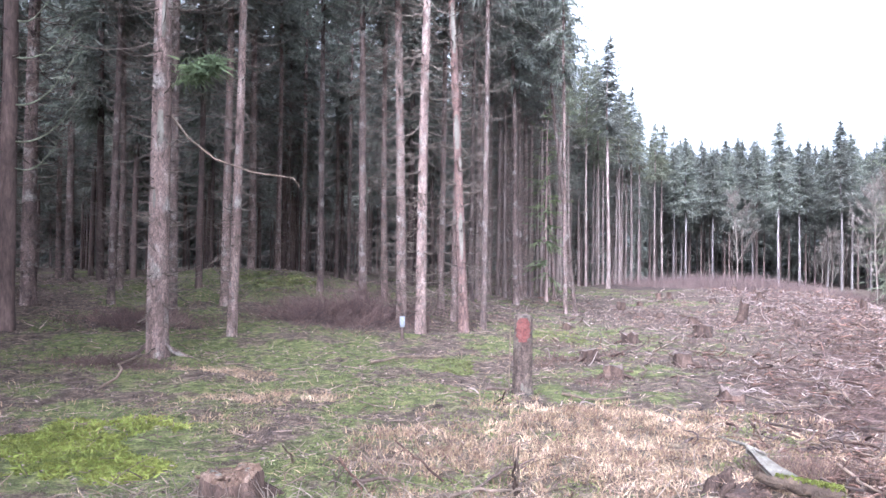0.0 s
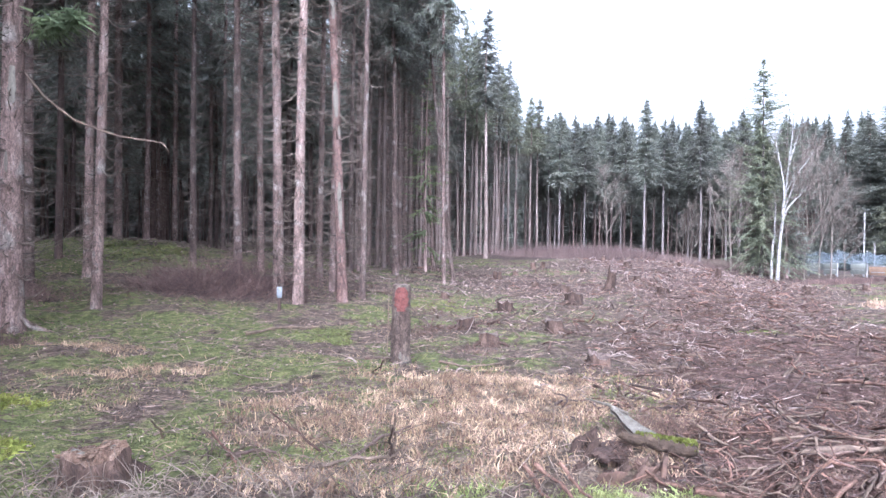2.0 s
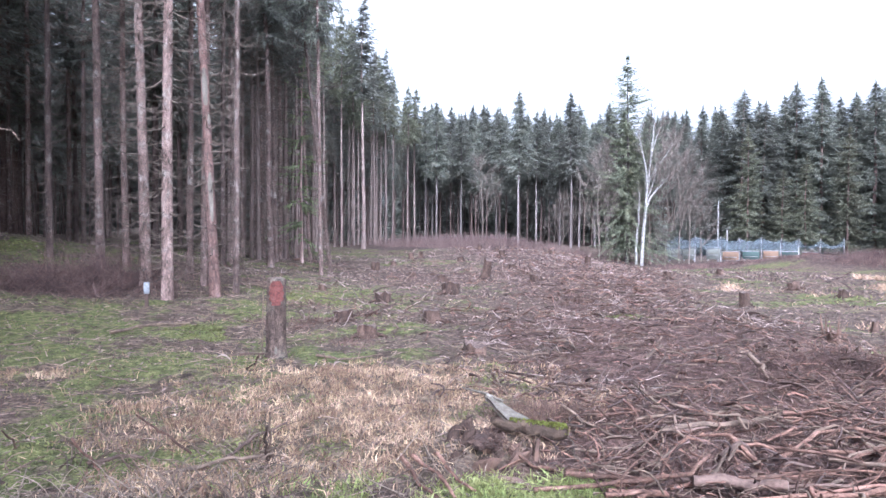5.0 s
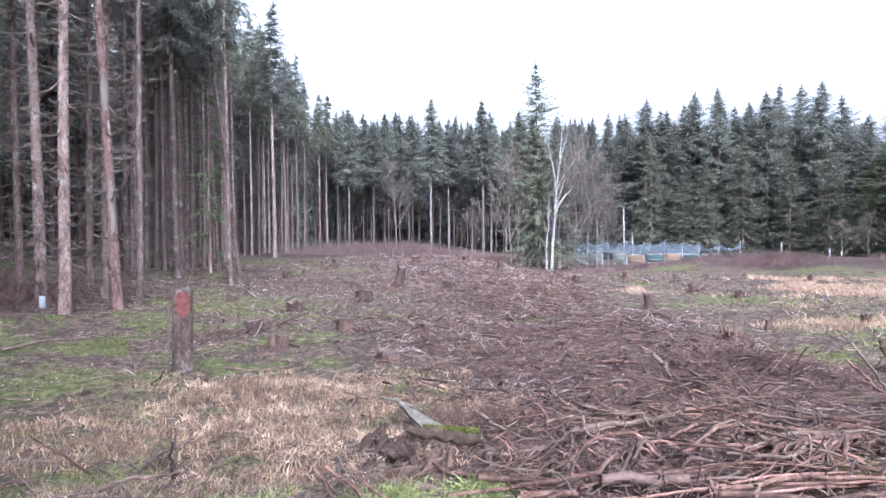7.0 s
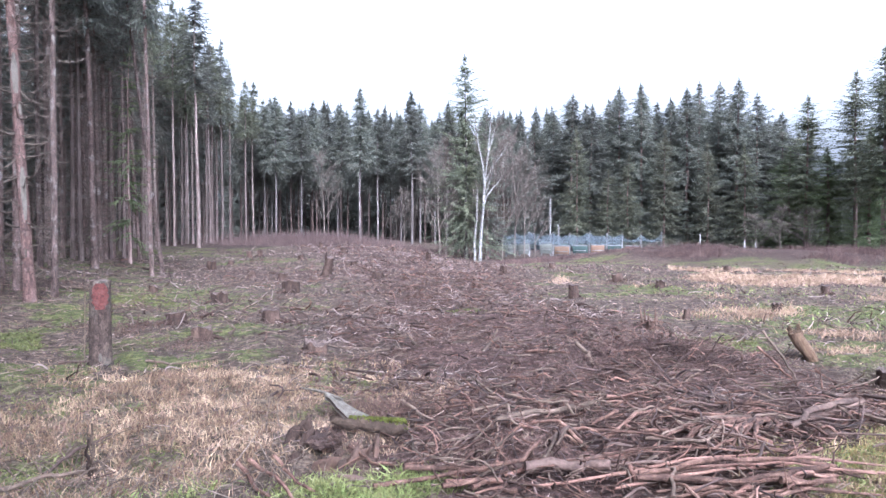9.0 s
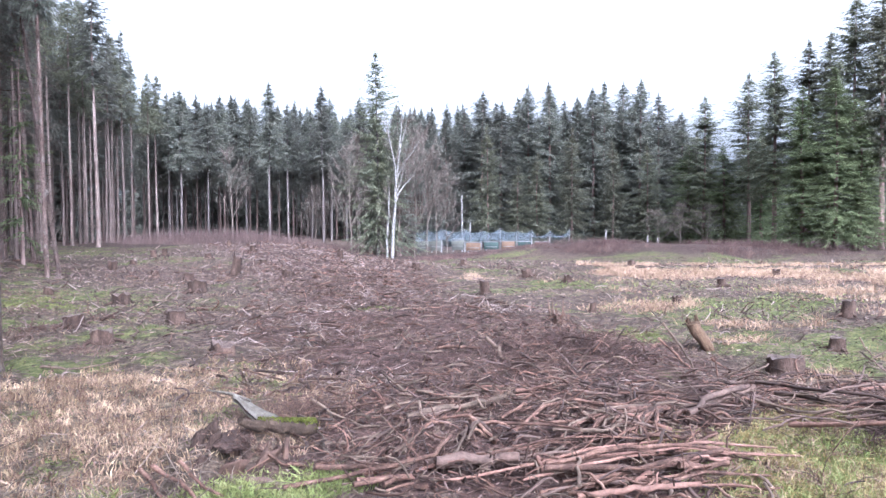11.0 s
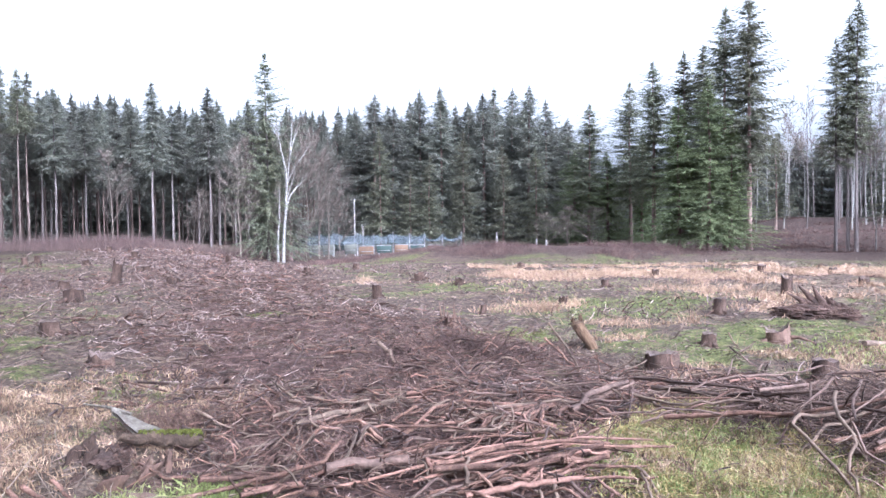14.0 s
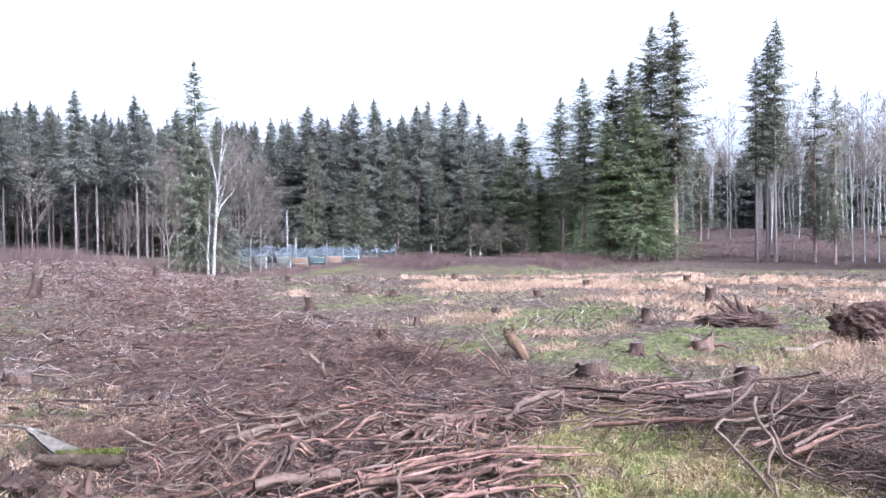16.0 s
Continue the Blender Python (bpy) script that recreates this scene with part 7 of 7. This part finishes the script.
# bright green grass
x, y, d = chosen(3, 70000, 0, 90, 4.2, 14, 1.2, 0.5)
grow_blades("green_grass", "fresh green grass tufts beside the brash", "grass", M_GRASS, x, y, 0.04, 0.12, 0.009, 0.5, 0.3)
x, y, d = chosen(3, 30000, 0, 90, 14, 50, 1.4, 0.5)
grow_blades("green_grass", "short green grass on the clearing", "grass", M_GRASS, x, y, 0.05, 0.13, 0.02, 0.7, 0.4)
x, y, d = chosen(3, 60000, 52, 89, 4.2, 7.6, 2.0, 0.5, 0.4)
ok = rough_field(x, y, 0.5, 51) + 0.7 * rough_field(x, y, 0.2, 52) > -0.25
x, y = x[ok], y[ok]
half = rng.random(len(x)) < 0.5 + 0.45 * rough_field(x, y, 0.4, 53)
grow_blades("green_grass", "tall fresh green grass beside the heap", "grass", M_GRASS, x[half], y[half], 0.03, 0.13, 0.0065, 0.6, 0.4)
grow_blades("yellow_grass", "yellowing grass blades among the green", "grass", M_YELLOWGRASS, x[~half], y[~half], 0.03, 0.15, 0.0055, 0.65, 0.5)
x, y, d = chosen(3, 15000, 14, 36, 4.2, 5.7, 2.0, 0.5, 0.4)
grow_blades("green_grass", "fresh green grass by the broken stump base", "grass", M_GRASS, x, y, 0.03, 0.09, 0.0055, 0.6, 0.4)
x, y, d = chosen(3, 1500, 52, 89, 4.2, 8, 2.0, 0.5, 0.4)
x, y = clumped(x, y, 14, 0.025)
grow_blades("grass_tufts", "small straw-coloured tufts standing in the green grass", "grass", M_STRAW, x, y, 0.05, 0.16, 0.006, 0.5, 0.5)
# moss cushions
x, y, d = chosen(0, 130000, -32, 90, 4.6, 14, 1.3, 0.7, 0.5)
ok = rough_field(x, y, 0.75, 81) + 0.7 * rough_field(x, y, 0.28, 82) + 0.3 * rng.normal(0, 1, len(x)) > -0.05
x, y = x[ok], y[ok]
grow_blades("moss", "bright green moss cushions on the forest floor", "moss", M_MOSS, x, y, 0.015, 0.05, 0.014, 0.9, 0.3)
x, y, d = chosen(0, 60000, -32, 90, 14, 40, 1.3, 0.7, 0.5)
ok = rough_field(x, y, 1.6, 83) + 0.7 * rough_field(x, y, 0.6, 84) + 0.3 * rng.normal(0, 1, len(x)) > 0.0
x, y = x[ok], y[ok]
grow_blades("moss", "green moss on the clearing and between the trunks", "moss", M_MOSSDARK, x, y, 0.02, 0.07, 0.03, 0.9, 0.3)
# single blades and stalks between the patches
x, y, d = scatter(26000, -32, 92, 4.3, 26, 1.1)
ok = (covers(x, y)[2] < 0.5) & (rough_field(x, y, 1.3, 21) + 0.6 * rough_field(x, y, 0.4, 22) > 0.25)
grow_blades("stray_straw", "single pale dry blades over the ground", "grass", M_STRAW, x[ok], y[ok], 0.03, 0.13, 0.006, 0.8, 0.4)
x, y, d = scatter(50000, -32, 92, 4.3, 26, 1.1)
ok = (covers(x, y)[2] < 0.7) & (rough_field(x, y, 1.0, 23) + 0.6 * rough_field(x, y, 0.35, 24) > 0.3)
grow_blades("stray_moss", "scattered green moss and sprouts over the ground", "moss", M_MOSSDARK, x[ok], y[ok], 0.02, 0.06, 0.012, 1.0, 0.4)
# dead leaves, bark flakes and chips
x, y, d = scatter(42000, -34, 92, 4.2, 45, 0.9)
n = len(x)
b = Buf()
a = rng.uniform(0, 6.28, n)
blades(b, np.stack([x, y, height(x, y) + 0.012], 1), np.stack([np.cos(a), np.sin(a), rng.normal(0.12, 0.3, n)], 1), rng.uniform(0.015, 0.05, n) * (0.6 + d / 14), rng.uniform(0.005, 0.016, n) * (0.6 + d / 14), np.stack([rng.normal(0, 0.2, n), rng.normal(0, 0.2, n), rng.uniform(0, 6.28, n)], 1))
tagged(part("bark_flakes", b, M_CHIP, kind="stuff", label="bark flakes, wood chips and dead leaves on the ground"), category="litter")
def moss_patch(cx, cy, rx, ry, n, h0, h1, w, label):
    a, r = rng.uniform(0, 6.28, n), np.sqrt(rng.uniform(0, 1, n)) * (0.8 + 0.3 * rng.random(n))
    x, y = cx + rx * r * np.cos(a), cy + ry * r * np.sin(a)
    ok = rough_field(x, y, 0.5, 31) + 0.7 * rough_field(x, y, 0.15, 32) > -0.1 + 0.5 * (r > 0.75)
    x, y = clumped(x[ok], y[ok], 5, w * 1.2)
    grow_blades("bright_moss", label, "moss", M_BRIGHTMOSS if cx < -2 and cy < 10 else M_MOSS, x, y, h0, h1, w, 0.8, 0.5)


moss_patch(-2.65, 7.2, 1.25, 1.15, 4200, 0.03, 0.09, 0.018, "bright yellow-green moss cushions with feathery tips")
moss_patch(-2.1, 6.3, 0.6, 0.4, 800, 0.03, 0.08, 0.016, "bright yellow-green moss cushions with feathery tips")
moss_patch(0.95, 12.4, 0.55, 0.7, 700, 0.03, 0.08, 0.025, "bright moss patch by the forest edge")
moss_patch(8.5, 12.45, 0.5, 0.42, 600, 0.02, 0.06, 0.025, "bright moss patch in the brash")
moss_patch(-3.6, 23.4, 1.6, 1.6, 900, 0.04, 0.1, 0.05, "bright moss on the forest mound")
moss_patch(3.6, 17.4, 1.0, 1.6, 700, 0.03, 0.08, 0.035, "bright moss under the edge trees")
moss_patch(9.1, 7.2, 0.9, 0.5, 700, 0.02, 0.06, 0.02, "bright moss on the clearing")
# fallen twigs and bits everywhere
x, y, d = scatter(15000, -34, 92, 4.2, 34, 1.0)
n = len(x)
b = Buf()
a = rng.uniform(0, 6.28, n)
sticks(b, np.stack([x, y, height(x, y) + 0.012], 1), np.stack([np.cos(a), np.sin(a), rng.normal(0.05, 0.25, n)], 1), rng.uniform(0.04, 0.26, n) * (0.7 + d / 25), rng.uniform(0.002, 0.005, n) * (0.8 + d / 12), jitter(n, 0.06), 1, 3)
tagged(part("twig_litter", b, M_LITTER, kind="stuff", label="fallen twigs and bark bits on the ground"), category="litter")
# brash: thousands of short crooked sticks in the strip
x, y, d = chosen(2, 76000, 16, 92, 4.3, 60, 0.9, 0.6, 0.3)
gr = covers(x, y)[3]
ok = ((gr < 0.45) | (rng.random(len(x)) < 0.15)) & (rng.random(len(x)) < np.where(rough_field(x, y, 1.6, 27) + 0.6 * rough_field(x, y, 0.6, 28) > -0.15, 0.95, 0.3))
x, y, d = x[ok], y[ok], d[ok]
n = len(x)
b = Buf()
a = rng.uniform(0, 6.28, n)
lift = rng.uniform(0, 0.08, n) * (1 - smooth(10, 30, d) * 0.5)
way = np.stack([np.cos(a), np.sin(a), rng.normal(0.12, 0.42, n)], 1)
long = (0.05 + 0.34 * rng.random(n) ** 2.4) * (0.85 + d / 70)
thick = (0.0028 + 0.0095 * rng.random(n) ** 1.6) * (0.72 + d / 19)
bend = np.stack([rng.normal(0, 0.26, n), rng.normal(0, 0.26, n), rng.normal(0.05, 0.14, n)], 1)
pick = rng.choice(4, n, p=(0.47, 0.22, 0.27, 0.04))
for m in range(4):
    for near in (True, False):
        c = (pick == m) & ((d < 9) == near)
        sticks(b, np.stack([x, y, height(x, y) + lift], 1)[c], way[c], long[c], thick[c], bend[c], 4 if near else 3, 4 if near else 3, m, taper=0.55)
tagged(part("brash", b, [M_STICK, M_STICKGREY, M_BRASHDARK, M_STICKRED], kind="stuff", label="thick layer of reddish-brown branches and sticks"), category="brash")
# larger branches all through the brash
x, y, d = chosen(2, 2000, 22, 88, 6.2, 26, 1.2, 0.55, 0.3)
ok = covers(x, y)[3] < 0.4
x, y, d = x[ok], y[ok], d[ok]
n = len(x)
b = Buf()
a = rng.uniform(0, 6.28, n)
pick = rng.choice(3, n, p=(0.5, 0.3, 0.2))
for m in range(3):
    c = pick == m
    k = int(c.sum())
    sticks(b, np.stack([x, y, height(x, y) + rng.uniform(0.02, 0.1, n)], 1)[c], np.stack([np.cos(a), np.sin(a), rng.normal(0, 0.12, n)], 1)[c], 0.14 + 0.42 * rng.random(k) ** 1.7, rng.uniform(0.007, 0.016, k) * (0.85 + d[c] / 30), np.stack([rng.normal(0, 0.17, k), rng.normal(0, 0.17, k), rng.uniform(0, 0.12, k)], 1), 5, 5, m, taper=0.5)
tagged(part("brash_branches", b, [M_STICK, M_STICKGREY, M_STICKDARK], kind="stuff", label="crooked reddish and grey branches lying across the brash"), category="brash")
# short sticks, chips and splinters all over the cut ground
x, y, d = scatter(17000, 6, 90, 8, 48, 1.3)
mo, st, sl, gr = covers(x, y)
ok = (sl < 0.6) & (st < 0.5) & (rough_field(x, y, 1.7, 71) + 0.7 * rough_field(x, y, 0.6, 72) > 0.1)
x, y, d = x[ok], y[ok], d[ok]
n = len(x)
b = Buf()
a = rng.uniform(0, 6.28, n)
pick = rng.choice(3, n, p=(0.3, 0.2, 0.5))
for m in range(3):
    c = pick == m
    k = int(c.sum())
    sticks(b, np.stack([x, y, height(x, y) + 0.015], 1)[c], np.stack([np.cos(a), np.sin(a), rng.normal(0.2, 0.45, n)], 1)[c], 0.05 + 0.32 * rng.random(k) ** 2.2, rng.uniform(0.004, 0.012, k) * (0.7 + d[c] / 22), rng.normal(0, 0.15, (k, 3)), 3, 3, m, taper=0.6)
tagged(part("ground_sticks", b, [M_STICK, M_BLEACHED, M_BRASHDARK], kind="stuff", label="short broken sticks and splinters over the cut ground"), category="litter")
# bleached bits on the far brash
x, y, d = chosen(2, 30000, 12, 70, 8, 56, 1.2, 0.5, 0.3)
ok = rough_field(x, y, 1.5, 61) + 0.6 * rough_field(x, y, 0.6, 62) > 0.08
x, y, d = x[ok], y[ok], d[ok]
n = len(x)
b = Buf()
a = rng.uniform(0, 6.28, n)
sticks(b, np.stack([x, y, height(x, y) + 0.02], 1), np.stack([np.cos(a), np.sin(a), rng.normal(0.12, 0.3, n)], 1), 0.07 + 0.3 * rng.random(n) ** 2, rng.uniform(0.005, 0.011, n) * (0.6 + d / 24), jitter(n, 0.18), 2, 3)
tagged(part("bleached_sticks", b, M_BLEACHED, kind="stuff", label="pale bleached sticks and splinters over the brash"), category="brash")
# the tangled heap
n = 6500
a, r = rng.uniform(0, 6.28, n), np.abs(rng.normal(0, 0.75, n))
x, y = 6.75 + r * np.cos(a) * 0.95, 1.5 + r * np.sin(a) * 1.25
x = np.where(x < 5.75, 5.75 + rng.uniform(0, 0.7, n), x)
hh = rng.uniform(0, 1, n) * 0.26 * np.exp(-r * r / 0.9)
b = Buf()
a = rng.uniform(0, 6.28, n)
sticks(b, np.stack([x, y, height(x, y) + hh], 1), np.stack([np.cos(a), np.sin(a), rng.normal(-0.05, 0.4, n)], 1), 0.05 + 0.38 * rng.random(n) ** 1.8, 0.0018 + 0.006 * rng.random(n) ** 2.5, np.stack([rng.normal(0, .2, n), rng.normal(0, .2, n), rng.uniform(-0.08, 0.15, n)], 1), 3, 4)
n = 3200
u, v, a = rng.normal(0, 0.5, n), rng.normal(0, 0.4, n), rng.uniform(0, 6.28, n)
x, y = 5.75 + 0.75 * u - 0.15 * v, 1.05 + 0.7 * u + 0.55 * v
x = np.maximum(x, 5.0)
sticks(b, np.stack([x, y, height(x, y) + 0.16 * rng.random(n) * np.exp(-u * u - v * v)], 1), np.stack([np.cos(a), np.sin(a), rng.normal(-0.05, 0.4, n)], 1), 0.05 + 0.34 * rng.random(n) ** 1.8, 0.0018 + 0.006 * rng.random(n) ** 2.5, np.stack([rng.normal(0, .2, n), rng.normal(0, .2, n), rng.uniform(-0.08, 0.15, n)], 1), 3, 4)
tagged(part("brash_heap", b, M_HEAP, kind="stuff", label="tangled heap of dark dead branches"), category="brash")


def brush(name, label, material, cx, cy, rx, ry, turn, n, h0, h1, thick, spread=0.45, group=""):
    u, v = rng.normal(0, 0.5, n), rng.normal(0, 0.5, n)
    c, s = math.cos(radians(turn)), math.sin(radians(turn))
    x, y = cx + c * u * rx - s * v * ry, cy + s * u * rx + c * v * ry
    fall = np.exp(-0.7 * (u * u + v * v))
    b = Buf()
    sticks(b, np.stack([x, y, height(x, y) - 0.02], 1), np.stack([rng.normal(0, spread, n), rng.normal(0, spread, n), np.ones(n)], 1), rng.uniform(h0, h1, n) * (0.5 + 0.5 * fall), np.full(n, thick), jitter(n, 0.08), 2, 3, taper=0.2)
    ob = part(name, b, material, kind="stuff", label=label)
    return tagged(ob, category="brush", group=group)


x, y = polar(23.5, 58)
brush("red_brush", "reddish leafless brush along the crest", M_CRESTTWIG, x, y, 7, 3.0, -24, 4600, 0.4, 1.5, 0.013, 0.5)
x, y = polar(29.5, 60)
brush("red_brush", "reddish leafless brush along the crest", M_CRESTTWIG, x, y, 6, 3, -28, 1500, 0.3, 0.8, 0.012, 0.4)
bank = np.random.default_rng(12)
for i in range(26):
    az = 38.5 + 28 * bank.random()
    x, y = polar(az, bank.uniform(54, 63) if az > 49 else bank.uniform(53, 60))
    h = bank.uniform(0.35, 0.85) * (1.0 if az > 49 else 0.6)
    brush("heath_brush", "low reddish-brown heath brush bank", M_HEATH, x, y, bank.uniform(1.5, 4), bank.uniform(1, 2), -az, 480, h * 0.4, h, 0.014, 0.6, "heath brush banks")
heaps = np.random.default_rng(14)
for i in range(34):
    x, y = polar(heaps.uniform(9, 44), 10 + 34 * heaps.random() ** 1.2)
    brush("twig_heap", "low dark heap of rotting twigs on the cut ground", M_RUST, x, y, heaps.uniform(0.5, 1.5), heaps.uniform(0.3, 0.7), heaps.uniform(-50, 30), 300, 0.05, 0.2, 0.006, 1.6, "twig heaps on the cut ground")
heather = np.random.default_rng(13)
for i in range(22):
    x, y = polar(heather.uniform(46, 82), heather.uniform(11, 42))
    brush("heather", "low mauve-brown heather between the grass", M_CRESTTWIG, x, y, heather.uniform(0.7, 2.2), heather.uniform(0.4, 0.9), heather.uniform(-80, -40), 420, 0.05, 0.2, 0.0045, 0.8, "heather patches")
for i in range(30):
    x, y = polar(heather.uniform(58, 90), heather.uniform(66, 96))
    brush("heath_brush", "low reddish-brown heath brush bank", M_HEATH, x, y, heather.uniform(1.5, 4), heather.uniform(0.6, 1.4), -72 + heather.uniform(-25, 25), 260, 0.15, 0.6, 0.022, 0.9, "heath brush banks")
x, y = polar(72, 78)
brush("slope_brush", "low reddish-brown growth on the far slope", M_HEATH, x, y, 18, 12, -72, 3000, 0.1, 0.5, 0.03, 1.8)
brush("dead_brush", "heap of fallen brown conifer twigs at the forest edge", M_HEATH, -0.9, 18.0, 1.9, 1.4, 0, 2600, 0.3, 1.25, 0.007, 1.7)
brush("dead_brush", "low brown dead twigs under the trees", M_HEATH, -5.2, 17.0, 1.6, 1.0, 0, 1500, 0.2, 0.55, 0.006, 0.9)
brush("dead_brush", "low brown dead twigs round a trunk foot", M_HEATH, -3.9, 11.9, 1.1, 0.7, 0, 1300, 0.1, 0.3, 0.004, 1.0)
brush("dead_brush", "brown fine twigs heaped over a stump", M_HEATH, 7.1, 6.3, 1.5, 0.9, -35, 3600, 0.1, 0.26, 0.0035, 1.6)
brush("dead_brush", "brown needle twigs fallen on the brash", M_RUST, 4.3, 5.2, 1.6, 0.7, -30, 3000, 0.05, 0.16, 0.003, 1.6)
brush("dead_brush", "brown fine twigs behind the broken stump base", M_RUST, 3.15, 5.85, 0.6, 0.35, 0, 800, 0.1, 0.34, 0.004, 1.0)
def tangle(label, cx, cy, rx, ry, n, l0, l1, r0, r1, material):
    """Dead stalks that rise, arch over and bend back to the ground."""
    x, y = cx + rx * rng.normal(0, 0.5, n), cy + ry * rng.normal(0, 0.5, n)
    a = rng.uniform(0, 6.28, n)
    b = Buf()
    sticks(b, np.stack([x, y, height(x, y) - 0.01], 1), np.stack([np.cos(a), np.sin(a), rng.uniform(-0.05, 1.1, n)], 1), l0 + (l1 - l0) * rng.random(n) ** 1.7, rng.uniform(r0, r1, n), np.stack([rng.normal(0, 0.12, n), rng.normal(0, 0.12, n), rng.uniform(0.0, 0.25, n)], 1), 5, 4, taper=0.45)
    tagged(part("dry_stalks", b, material, kind="stuff", label=label), category="brush")


tangle("pale dry stalks and thin arching twigs", 0.2, 4.85, 2.4, 0.5, 620, 0.06, 0.4, 0.002, 0.005, M_STALK)
tangle("pale dry stalks heaped against the old stump", -0.95, 5.1, 1.0, 0.3, 320, 0.08, 0.36, 0.002, 0.0055, M_STALK)
tangle("thin arching twigs in the dry grass", 0.3, 5.7, 1.8, 0.6, 90, 0.15, 0.5, 0.003, 0.007, M_STICKGREY)
tangle("thin twigs round the stump and split block", 6.9, 6.1, 1.6, 1.0, 700, 0.1, 0.45, 0.003, 0.006, M_RUST)
tangle("grey twigs standing round the low stump", 8.5, 4.5, 0.8, 0.5, 160, 0.1, 0.35, 0.003, 0.006, M_STALK)
# mats of rust-brown needle twigs lying on the brash
for x, y, rx, ry in ((3.3, 5.0, 0.5, 0.3), (3.9, 4.8, 0.6, 0.35), (4.6, 4.5, 0.5, 0.3), (4.4, 5.6, 0.8, 0.4), (5.4, 5.2, 0.9, 0.4), (5.7, 6.4, 1.0, 0.5), (6.2, 4.6, 0.6, 0.4), (4.0, 6.8, 0.8, 0.5), (6.6, 8.6, 1.2, 0.6), (8.6, 10.2, 1.4, 0.7), (5.2, 3.6, 0.4, 0.25), (5.0, 8.2, 1.0, 0.6)):
    brush("needle_twigs", "flat mat of rust-brown needle twigs on the brash", M_RUST, x, y, rx, ry, -30, 620, 0.04, 0.13, 0.0032 + 0.0002 * y, 2.4, "mats of needle twigs")
